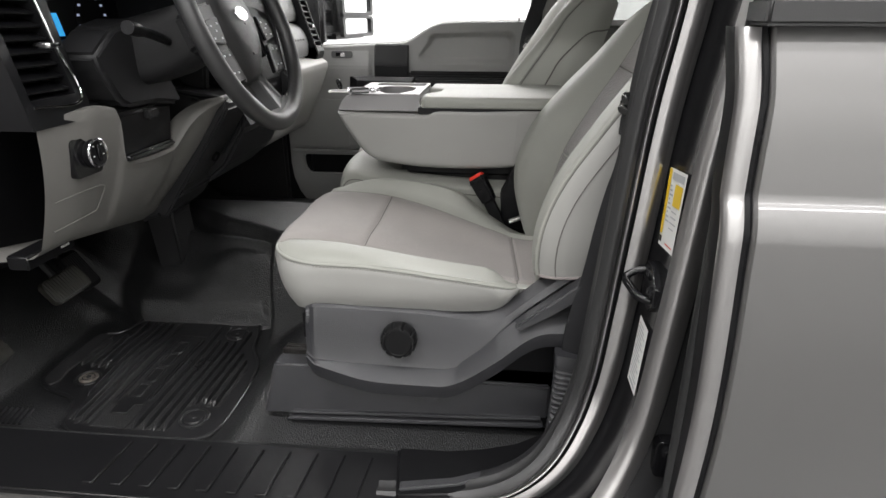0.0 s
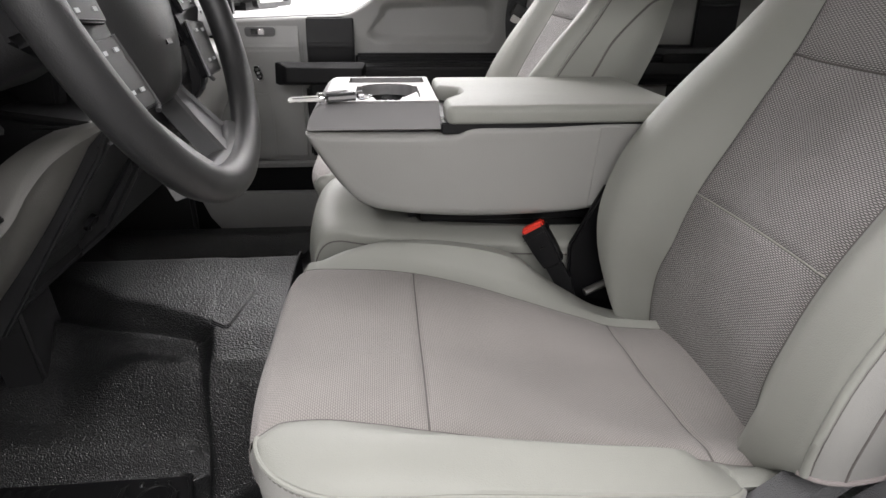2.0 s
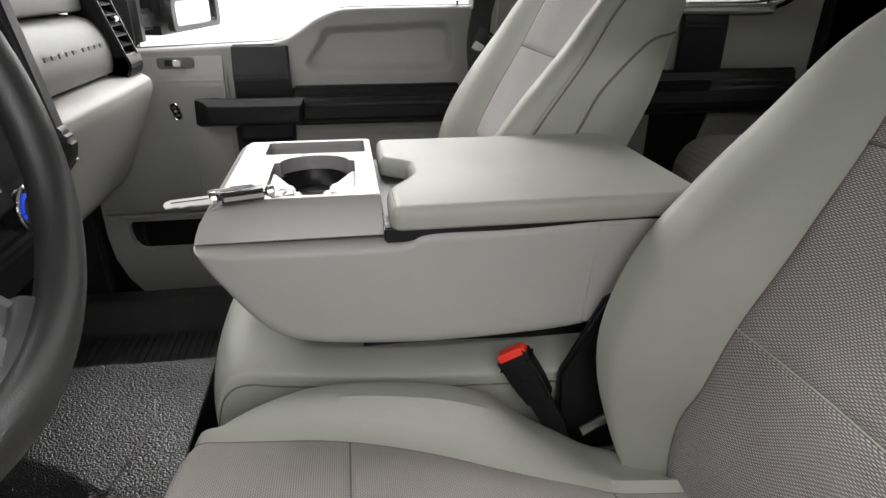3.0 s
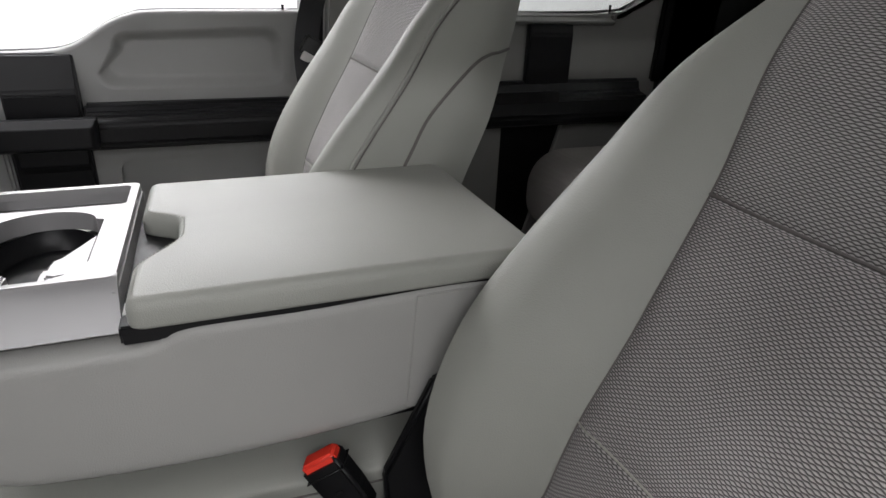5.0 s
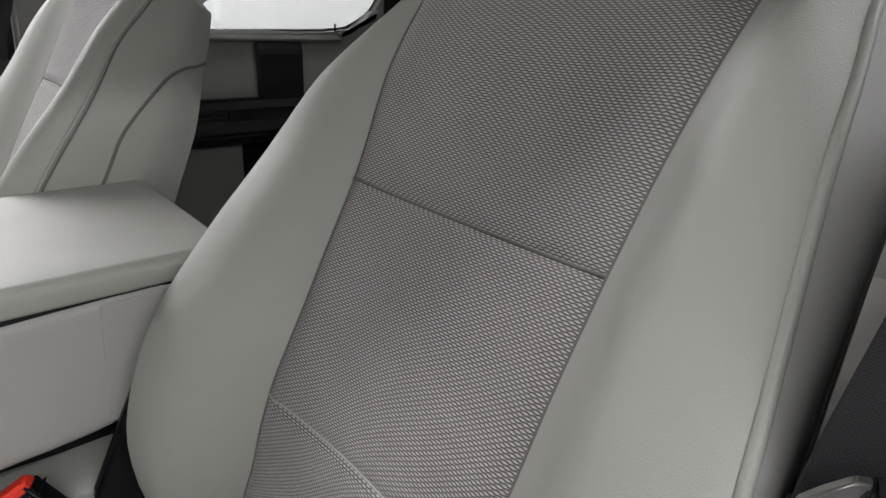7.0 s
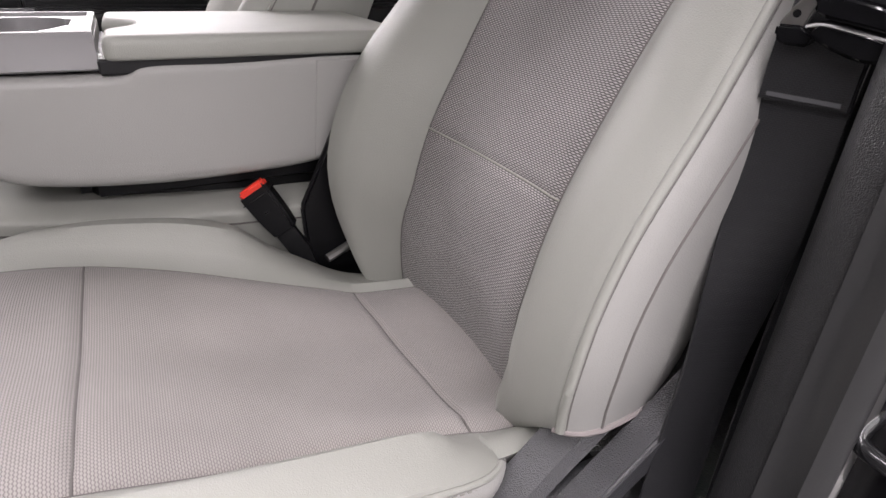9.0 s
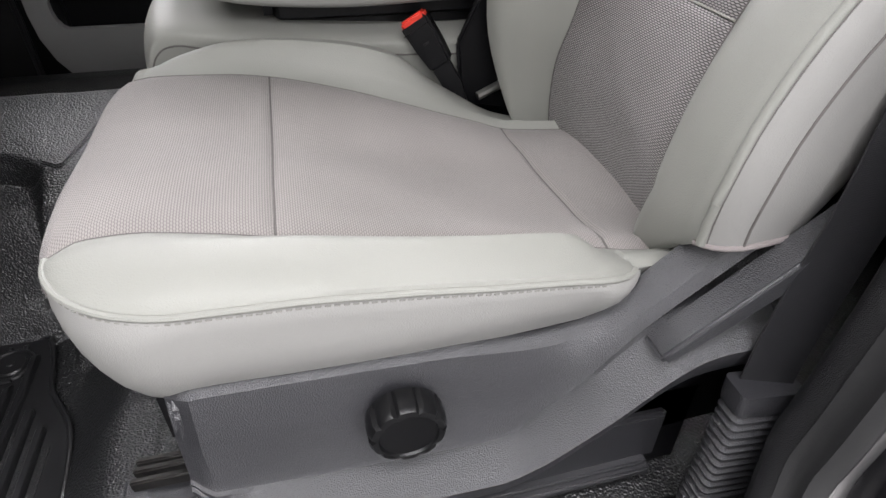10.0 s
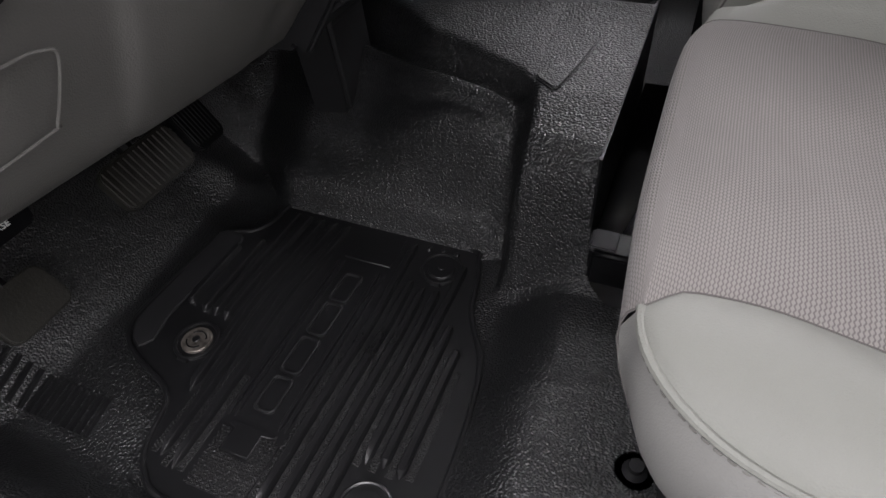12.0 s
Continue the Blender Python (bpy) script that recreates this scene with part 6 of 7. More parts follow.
part("rear_post", prism([(1.28, 0.60), (1.46, 0.60), (1.50, 1.37), (1.30, 1.37)], "y", 0.79, 0.86, 0.006), BLACK, rdoor, "black rear window post")
pane = part("pane", box(0.50, 1.32, 0.846, 0.850, 0.70, 1.37), GLASS_TINTED, rdoor)

part("outer_skin", box(0.50, 1.5, 0.905, 0.93, -0.05, 0.76, 0.01), PAINT, rdoor)
part("rear_side_trim", box(1.30, 1.62, 0.79, 0.83, 0.0, 0.95, 0.01), TRIM_DARK, cab)
part("rear_side_trim", box(0.66, 1.62, -0.83, -0.79, 0.0, 0.75, 0.01), TRIM_DARK, cab)

# rear bench, partly seen between the front seats
bench = thing("rear_bench", "taupe cloth rear bench seat behind the front seats", "car seat", at=(1.2, 0, 0.1))
part("cushion", prism(rounded(0.862, 1.40, 0.26, 0.462, 0.085, 10), "y", -0.69, 0.69, 0.030, 5), REAR_CLOTH, bench, "", 1.0)
bb = box(-0.07, 0.07, -0.66, 0.66, -0.28, 0.28, 0.045, 4)
bmesh.ops.transform(bb, matrix=pose(1.47, 0, 0.66, 0, 14, 0), verts=bb.verts)
part("backrest", bb, VINYL_SIDE, bench)
part("base", box(0.95, 1.42, -0.6, 0.6, 0.08, 0.28, 0.02), BLACK, bench)

MIRROR_BLACK = material("mirror_shell_plastic", (0.018, 0.018, 0.019), 0.4, grain=0.0002, grain_scale=600, mottle=0.08)


def plate_with_holes_x(outer, holes, x0, x1):
    """An upright plate with openings, outlines in (y, z)."""
    b = plate_with_holes(outer, holes, 0.0, x1 - x0)
    for v in b.verts:
        v.co = Vector((x0 + v.co.z, v.co.x, v.co.y))
    return b


# outside mirror on the passenger side
mirror = thing("wing_mirror", "black wing mirror with two glasses on a folding arm", "wing mirror")
MW = pose(-0.371, 0.976, 0, 0, 0, -9.7)


def on_mirror(b):
    bmesh.ops.transform(b, matrix=MW, verts=b.verts)
    return b


shell = part("shell", on_mirror(box(-0.115, -0.006, -0.035, 0.312, 0.690, 1.085, 0.030, 5)), MIRROR_BLACK, mirror)
for z0, z1 in ((0.698, 0.778), (0.780, 1.075)):
    part("rim", on_mirror(plate_with_holes_x(rounded(-0.022, 0.300, z0, z1, 0.018, 5), [rounded(0.0, 0.274, z0 + 0.013, z1 - 0.009, 0.012, 5)], -0.010, 0.006)), MIRROR_BLACK, shell)
    part("glass", on_mirror(prism(rounded(-0.002, 0.276, z0 + 0.011, z1 - 0.007, 0.012, 5), "x", -0.008, -0.0035)), MIRROR, shell)
for z0 in (0.706, 0.790):
    part("arm", prism([(-0.515, 0.84), (-0.44, 0.84), (-0.405, 0.96), (-0.48, 0.975)], "z", z0, z0 + 0.048, 0.010), MIRROR_BLACK, mirror)
part("arm_foot", box(-0.54, -0.42, 0.845, 0.90, 0.670, 0.86, 0.015, 3), MIRROR_BLACK, mirror)

# front door on the driver's side, swung wide open
fdoor = thing("door_4", "open driver's door with grey trim", "door", kind="structure")
DM = pose(-0.93, -0.97, 0, 0, 0, -80)
for name_, b_, mat_ in (("trim_panel", prism([(0.05, -0.02), (1.06, -0.02), (1.10, 0.06), (1.10, 0.70), (0.05, 0.62)], "y", 0.0, 0.06, 0.012), TRIM),
                        ("outer_skin", prism([(0.03, -0.20), (1.08, -0.20), (1.12, 0.72), (0.03, 0.66)], "y", -0.11, -0.02, 0.012), PAINT),
                        ("armrest", box(0.35, 0.98, 0.06, 0.12, 0.48, 0.58, 0.012), BLACK)):
    bmesh.ops.transform(b_, matrix=DM, verts=b_.verts)
    part(name_, b_, mat_, fdoor)
# ---- dashboard ----
dash = thing("dashboard", "charcoal and grey dashboard with instrument cluster and vents", "dashboard", kind="structure")
# beige knee panel: rows down the face, columns along y
ky = [-0.70, -0.62, -0.584, -0.535, -0.520, -0.512, -0.505, -0.49, -0.42, -0.36, -0.345, -0.33, -0.315, -0.295, -0.27, -0.262]
top = [(-0.408, 0.640), (-0.400, 0.646), (-0.394, 0.647), (-0.394, 0.640), (-0.397, 0.626), (-0.403, 0.592), (-0.410, 0.556), (-0.414, 0.540), (-0.412, 0.532), (-0.405, 0.535), (-0.398, 0.545), (-0.385, 0.570), (-0.360, 0.600), (-0.335, 0.618), (-0.322, 0.625), (-0.330, 0.620)]
yy = np.linspace(-0.70, -0.262, 90)
tt = spl(ky, top, yy)
rows = []
for k, y in enumerate(yy):
    xb, zb = -0.455 - 0.26 * max(0.0, y + 0.62) , 0.425 - 0.235 * max(0.0, y + 0.62)
    xt, zt = tt[k]
    col = [(xt - 0.05, y, zt - 0.010), (xt - 0.010, y, zt - 0.001), (xt - 0.002, y, zt - 0.003), (xt, y, zt - 0.010)]
    for s in np.linspace(0.1, 0.93, 12):
        bulge = 0.012 * math.sin(math.pi * s)
        col.append((xt + (xb - xt) * s + bulge, y, zt + (zb - zt) * s))
    col += [(xb - 0.004, y, zb + 0.006), (xb - 0.012, y, zb), (xb - 0.03, y, zb - 0.002), (xb - 0.16, y, zb - 0.02)]
    rows.append(col)
G = np.array(rows)
knee = part("knee_panel", patch(G, 0, len(G) - 1, 0, G.shape[1] - 1), TRIM_SHADED, dash, "grey plastic knee panel", 0.9)
part("panel_line", tube(curve_points([(-0.424, -0.68, 0.512), (-0.420, -0.59, 0.513), (-0.420, -0.570, 0.511), (-0.421, -0.563, 0.504), (-0.436, -0.572, 0.470), (-0.438, -0.58, 0.466), (-0.437, -0.68, 0.464)], 60), 0.0010, 8), TRIM_SHADED, knee)
# light switch
sw = part("light_switch", prism(rounded(-0.645, -0.578, 0.540, 0.602, 0.008), "x", -0.44, -0.404, 0.003), BLACK_GLOSS, dash, "black headlight switch plate")
kb = disc((-0.405, -0.600, 0.572), (0.97, 0, 0.2), 0.023, 0.012, 40, 0.003)
knob_ = part("dial", kb, BLACK, sw)
part("dial_ring", tube([(-0.393 + 0.0045 * math.cos(a) * 0.2, -0.600 + 0.022 * math.sin(a), 0.5745 + 0.022 * math.cos(a)) for a in np.linspace(0, 2 * math.pi, 41)[:-1]], 0.0022, 8, closed=True), CHROME, knob_)
part("dial_bar", box(-0.395, -0.388, -0.604, -0.596, 0.560, 0.588, 0.002), BLACK_GLOSS, knob_)
for k, (dy_, dz_) in enumerate(((0.010, 0.012), (-0.010, 0.012), (0.012, -0.004), (-0.012, -0.004))):
    part("icon", box(-0.3925, -0.3915, -0.600 + dy_ - 0.0015, -0.600 + dy_ + 0.0015, 0.5745 + dz_ - 0.0008, 0.5745 + dz_ + 0.0008), WHITE_LABEL, knob_)
# hood release handle
rel = part("release_handle", box(-0.515, -0.478, -0.70, -0.590, 0.404, 0.428, 0.003), BLACK, dash, "black release handle with white lettering")
lettering("RELEASE", 0.0055, WHITE_LABEL, Matrix.Translation((-0.4773, -0.615, 0.416)) @ Euler((radians(90), 0, radians(90))).to_matrix().to_4x4(), rel)
# left vent
vent = part("vent", panel_xz([(0, 0), (1, 0), (1, 1), (0, 1)], [], 0, 0.001), BLACK, dash, "black air vent with a silver edge")
b_ = plate_with_holes([(-0.712, 0.628), (-0.575, 0.628), (-0.590, 0.83), (-0.712, 0.83)], [[(-0.695, 0.668), (-0.600, 0.668), (-0.612, 0.815), (-0.695, 0.815)]], -0.06, 0.0)
for v in b_.verts:
    v.co = Vector((-0.402 + v.co.z - 0.35 * (v.co.y - 0.63) * 0.6, v.co.x, v.co.y))
vent.data = finish(b_, "vent", 0.6)
vent.data.materials.append(BLACK)
for k in range(8):
    z = 0.680 + 0.018 * k
    x = -0.418 - 0.21 * (z - 0.63)
    b_ = box(-0.02, 0.012, -0.70, -0.598 - 0.0015 * k, -0.0012, 0.0012)
    bmesh.ops.transform(b_, matrix=pose(x, 0, z, 0, 18, 0), verts=b_.verts)
    part("louvre", b_, BLACK, vent)
part("vent_back", box(-0.52, -0.49, -0.71, -0.58, 0.63, 0.83), BLACK, vent)
part("vent_edge", tube(curve_points([(-0.404, -0.700, 0.659), (-0.403, -0.597, 0.660), (-0.424, -0.602, 0.74), (-0.440, -0.611, 0.82)], 30), 0.0022, 8), CHROME, vent)
part("thumb_tab", box(-0.412, -0.385, -0.665, -0.640, 0.738, 0.746, 0.002), CHROME, vent)
# cluster recess, hood and shroud
part("cluster_back", box(-0.60, -0.565, -0.56, -0.20, 0.66, 0.87, 0.005), BLACK, dash)
part("cluster_hood", prism([(-0.60, 0.86), (-0.36, 0.87), (-0.345, 0.885), (-0.60, 0.90)], "y", -0.58, -0.18, 0.01), BLACK, dash)
part("cluster_lip", prism([(-0.60, 0.70), (-0.50, 0.68), (-0.44, 0.65), (-0.44, 0.60), (-0.60, 0.60)], "y", -0.575, -0.18, 0.01), BLACK, dash)
part("cluster_cheek", prism([(-0.60, 0.63), (-0.407, 0.63), (-0.456, 0.87), (-0.60, 0.87)], "y", -0.592, -0.572, 0.005), BLACK, dash)
part("cluster_cheek", prism([(-0.60, 0.60), (-0.40, 0.60), (-0.37, 0.87), (-0.60, 0.87)], "y", -0.20, -0.175, 0.005), TRIM_DARK, dash)
BLUE = glow("blue_display", (0.05, 0.45, 0.95), 0.9)
TICK = glow("gauge_marks", (0.6, 0.65, 0.9), 0.5)
part("display", prism([(-0.421, 0.785), (-0.396, 0.785), (-0.384, 0.745), (-0.409, 0.745)], "x", -0.565, -0.5635), BLUE, dash, "lit blue display")
part("display_bar", box(-0.565, -0.5635, -0.375, -0.335, 0.722, 0.742), GREY_INK, dash)
for gy, gz, gr in ((-0.295, 0.775, 0.042), (-0.46, 0.775, 0.042)):
    g = part("gauge", disc((-0.566, gy, gz), (1, 0, 0), gr + 0.008, 0.002, 40), BLACK_GLOSS, dash, "dark round gauge")
    for k in range(11):
        a = radians(225 - 27 * k)
        part("mark", box(-0.5637, -0.5625, gy - 0.0032 + gr * math.cos(a), gy + 0.0032 + gr * math.cos(a), gz - 0.0022 + gr * math.sin(a), gz + 0.0022 + gr * math.sin(a)), TICK, g)
part("column_surround", prism([(-0.562, 0.722), (-0.50, 0.762), (-0.425, 0.778), (-0.400, 0.765), (-0.362, 0.700), (-0.312, 0.628), (-0.322, 0.614), (-0.40, 0.628), (-0.49, 0.630), (-0.512, 0.640), (-0.548, 0.690)], "x", -0.47, -0.392, 0.010, 3), TRIM_DARK, dash, "dark plastic panel round the steering column")
part("ignition_lock", disc((-0.392, -0.345, 0.690), (1, 0, 0), 0.017, 0.012, 30, 0.003), BLACK_GLOSS, dash)
# lower pocket beside the column and its shroud
part("column_pocket", prism([(-0.43, 0.64), (-0.405, 0.62), (-0.418, 0.53), (-0.45, 0.525), (-0.52, 0.60)], "y", -0.508, -0.335, 0.005), BLACK, dash)
part("pocket_floor", box(-0.47, -0.402, -0.502, -0.345, 0.536, 0.548, 0.004), BLACK_GLOSS, dash)
part("cover_clip", box(-0.412, -0.394, -0.432, -0.398, 0.600, 0.620, 0.004), TRIM_DARK, dash)
shroud = bmesh.new()
rings = []
for t, w, h in ((0.0, 0.048, 0.052), (0.15, 0.062, 0.062), (0.6, 0.070, 0.066), (1.0, 0.080, 0.062)):
    cx_, cz_ = -0.275 - 0.30 * t, 0.755 - 0.085 * t
    rings.append([(cx_ + 0.25 * v_, -0.385 + u_, cz_ + v_) for u_, v_ in rounded(-w, w, -h, h, 0.03, 5) + rounded(-w, w, -h, h, 0.03, 5)[:1]])
G = np.array(rings)
part("column_shroud", patch(G, 0, 3, 0, G.shape[1] - 1, shroud), TRIM_DARK, dash, "charcoal steering column shroud")
part("stalk", tube(curve_points([(-0.33, -0.43, 0.735), (-0.325, -0.50, 0.752), (-0.32, -0.575, 0.765)], 12), [0.007] * 3 + [0.008] * 6 + [0.011] * 3, 12), BLACK, dash, "black indicator stalk")
# dark lower part between the knee panel and the middle
part("inner_panel", prism([(-0.335, 0.62), (-0.32, 0.60), (-0.42, 0.46), (-0.52, 0.345), (-0.60, 0.34), (-0.60, 0.66)], "y", -0.262, -0.13, 0.008), TRIM_DARK, dash)
part("inner_fin", prism([(-0.318, 0.615), (-0.335, 0.58), (-0.50, 0.348), (-0.52, 0.36), (-0.40, 0.62)], "y", -0.268, -0.252, 0.004), TRIM_DARK, dash)
part("adjuster", disc((-0.402, -0.19, 0.478), (0.85, 0, -0.5), 0.012, 0.008, 20, 0.002), BLACK_GLOSS, dash)
part("lower_post", prism([(-0.685, 0.34), (-0.58, 0.36), (-0.604, 0.283), (-0.592, 0.10), (-0.660, 0.10), (-0.676, 0.26)], "y", -0.070, 0.03, 0.006), TRIM_DARK, dash, "dark grey lower dash post")
part("post_cap", prism([(-0.70, 0.33), (-0.682, 0.268), (-0.608, 0.288), (-0.55, 0.33), (-0.50, 0.40), (-0.60, 0.42)], "y", -0.085, 0.02, 0.005), TRIM_DARK, dash)
part("post_cap", prism([(-0.455, 0.43), (-0.450, 0.405), (-0.475, 0.388), (-0.60, 0.385), (-0.60, 0.45)], "y", -0.262, -0.11, 0.006), TRIM_DARK, dash)
# middle stack
part("stack", prism([(-0.40, 0.86), (-0.37, 0.84), (-0.335, 0.62), (-0.345, 0.54), (-0.40, 0.46), (-0.55, 0.42), (-0.60, 0.86)], "y", -0.135, 0.135, 0.01), BLACK, dash, "black middle stack")
part("stack_foot", prism([(-0.345, 0.56), (-0.352, 0.525), (-0.405, 0.440), (-0.470, 0.388), (-0.60, 0.352), (-0.62, 0.60)], "y", -0.132, 0.165, 0.008), TRIM_DARK, dash, "dark lower part of the middle stack")
part("stack_cheek", prism([(-0.36, 0.86), (-0.325, 0.64), (-0.312, 0.63), (-0.318, 0.60), (-0.36, 0.55), (-0.40, 0.86)], "y", 0.118, 0.150, 0.006), TRIM_DARK, dash)
kn = part("heater_knob", disc((-0.338, 0.0, 0.580), (0.96, 0, 0.25), 0.024, 0.018, 36, 0.003), BLACK, dash, "black heater knob with blue and red marks")
part("cold_mark", tube([(-0.319, 0.017 * math.cos(a), 0.584 + 0.017 * math.sin(a)) for a in np.linspace(1.8, 3.6, 12)], 0.0026, 6), glow("cold_blue", (0.02, 0.08, 0.8), 0.3), kn)
part("hot_mark", tube([(-0.319, 0.017 * math.cos(a), 0.584 + 0.017 * math.sin(a)) for a in np.linspace(-0.4, 1.3, 12)], 0.0026, 6), RED, kn)
part("knob_ring", tube([(-0.320, 0.0235 * math.cos(a), 0.585 + 0.0235 * math.sin(a)) for a in np.linspace(0, 2 * math.pi, 37)[:-1]], 0.002, 8, closed=True), CHROME, kn)
# passenger side
GREYPAD = material("dash_pad", (0.125, 0.125, 0.124), 0.45, grain=0.00015, grain_scale=800, mottle=0.05, voronoi=True)


def along_y(profile, y0, y1, n=48):
    """A smooth moulding: an open outline in (x, z) drawn from y0 to y1, with its ends closed."""
    pts = curve_points([(a, 0, b) for a, b in profile], n)
    cx_, cz_ = sum(p.x for p in pts) / n, sum(p.z for p in pts) / n
    G = np.array([[(cx_ + (p.x - cx_) * k, y, cz_ + (p.z - cz_) * k) for p in pts] for y, k in ((y0, 0.96), (y0 + 0.002, 0.99), (y0 + 0.008, 1.0), (y1 - 0.008, 1.0), (y1 - 0.002, 0.99), (y1, 0.96))])
    b = patch(G, 0, 5, 0, n - 1)
    for r in (0, -1):
        b.faces.new([b.verts.new(p) for p in G[r]])
    return b


part("upper_pad", along_y([(-0.98, 0.86), (-0.75, 0.874), (-0.56, 0.880), (-0.50, 0.872), (-0.465, 0.845), (-0.448, 0.80), (-0.446, 0.772), (-0.456, 0.762), (-0.52, 0.758), (-0.75, 0.75), (-0.98, 0.74)], 0.135, 0.70), GREYPAD, dash, "grey padded dash top")
part("pad_driver", prism([(-0.98, 0.86), (-0.60, 0.90), (-0.40, 0.885), (-0.60, 0.86), (-0.98, 0.74)], "y", -0.72, 0.14, 0.01), CHARCOAL, dash)
part("mid_panel", along_y([(-0.62, 0.762), (-0.50, 0.759), (-0.450, 0.753), (-0.428, 0.738), (-0.414, 0.712), (-0.409, 0.685), (-0.412, 0.658), (-0.425, 0.648), (-0.50, 0.642), (-0.62, 0.640)], 0.14, 0.614), GREYPAD, dash, "grey dash panel with an embossed row")
for k in range(9):
    y0 = 0.33 + 0.027 * k + (0.016 if k > 4 else 0)
    part("embossed_bar", box(-0.4135, -0.4098, y0, y0 + 0.018, 0.700, 0.709, 0.0015), GREYPAD, dash)
part("ledge", along_y([(-0.62, 0.646), (-0.45, 0.6435), (-0.395, 0.640), (-0.374, 0.631), (-0.368, 0.617), (-0.374, 0.592), (-0.405, 0.52), (-0.440, 0.448), (-0.462, 0.408), (-0.485, 0.396), (-0.54, 0.402), (-0.62, 0.42)], 0.14, 0.692, 64), TRIM, dash, "grey glove box panel")
part("glove_slot", prism([(-0.3905, 0.560), (-0.387, 0.565), (-0.383, 0.560), (-0.387, 0.553)], "y", 0.22, 0.30), TRIM, dash)
part("glove_catch", prism([(-0.405, 0.520), (-0.395, 0.525), (-0.398, 0.505), (-0.41, 0.50)], "y", 0.20, 0.29, 0.002), TRIM, dash)
rv = part("vent", prism([(-0.42, 0.645), (-0.388, 0.640), (-0.378, 0.660), (-0.412, 0.765), (-0.445, 0.87), (-0.48, 0.87), (-0.47, 0.70)], "y", 0.612, 0.622, 0.003), BLACK, dash, "black end vent with louvres")
part("vent_side", prism([(-0.42, 0.645), (-0.388, 0.640), (-0.378, 0.660), (-0.412, 0.765), (-0.445, 0.87), (-0.48, 0.87), (-0.47, 0.70)], "y", 0.682, 0.694, 0.003), BLACK, rv)
part("vent_foot", prism([(-0.43, 0.642), (-0.386, 0.638), (-0.377, 0.660), (-0.384, 0.682), (-0.44, 0.682)], "y", 0.612, 0.694, 0.004), BLACK, rv)
for k in range(8):
    z = 0.698 + 0.019 * k
    b_ = box(-0.03, 0.004, 0.62, 0.684, -0.0015, 0.0015)
    bmesh.ops.transform(b_, matrix=pose(-0.392 - 0.33 * (z - 0.69), 0, z, 0, 15, 0), verts=b_.verts)
    part("louvre", b_, BLACK, rv)
part("thumb_tab", box(-0.425, -0.40, 0.645, 0.665, 0.742, 0.752, 0.002), CHROME, rv)
part("dash_core", box(-1.12, -0.60, -0.78, 0.78, 0.36, 0.86, 0.02), BLACK, dash)

# ---- steering wheel ----
wheel = thing("steering_wheel", "black leather steering wheel with silver lower spoke trim", "steering wheel", at=(-0.213, -0.398, 0.775))
WM = Matrix.Translation((-0.213, -0.398, 0.775)) @ Matrix(((0.0, -0.342, 0.940), (1.0, 0.0, 0.0), (0.0, 0.940, 0.342))).to_4x4()


def on_wheel(b):
    bmesh.ops.transform(b, matrix=WM, verts=b.verts)
    return b


LEATHER = material("wheel_leather", (0.026, 0.026, 0.0265), 0.42, spec=0.5, grain=0.00009, grain_scale=900, mottle=0.1, voronoi=True)
SPOKE = material("spoke_trim", (0.09, 0.09, 0.092), 0.38, metal=0.3, grain=0.00008, grain_scale=800, mottle=0.05)
rim_pts = [(0.186 * math.cos(a), 0.186 * math.sin(a), 0.004 * math.cos(2 * a)) for a in np.linspace(0, 2 * math.pi, 97)[:-1]]
part("rim", on_wheel(tube(rim_pts, 0.0, 18, closed=True, flat=(0.0165, 0.0145))), LEATHER, wheel, "black leather rim")
hub = bmesh.new()
rings = []
shape = [(0.082 * math.copysign(abs(math.cos(a)) ** 0.75, math.cos(a)), (0.082 if math.sin(a) > 0 else 0.098) * math.copysign(abs(math.sin(a)) ** 0.85, math.sin(a))) for a in np.linspace(0, 2 * math.pi, 49)]
shape = [(x * (1 - 0.28 * max(0.0, -y / 0.098)), y) for x, y in shape]
for k, z in ((1.0, -0.055), (1.0, -0.028), (0.98, -0.018), (0.92, -0.010), (0.78, -0.003), (0.5, 0.002), (0.2, 0.004), (0.02, 0.004)):
    rings.append([(x * k, y * k - 0.008, z + 0.10 * min(0.0, y * k + 0.02)) for x, y in shape])
part("airbag_cover", on_wheel(patch(np.array(rings), 0, 7, 0, 48, hub)), LEATHER, wheel, "dark leather-grained centre cover")
em = disc((0, 0.002, 0.003), (0, 0, 1), 0.020, 0.003, 40, 0.001)
bmesh.ops.scale(em, vec=(1.25, 0.62, 1), verts=em.verts)
bmesh.ops.translate(em, vec=(0, 0.008, 0), verts=em.verts)
part("badge", on_wheel(em), CHROME, wheel, "plain oval silver badge")
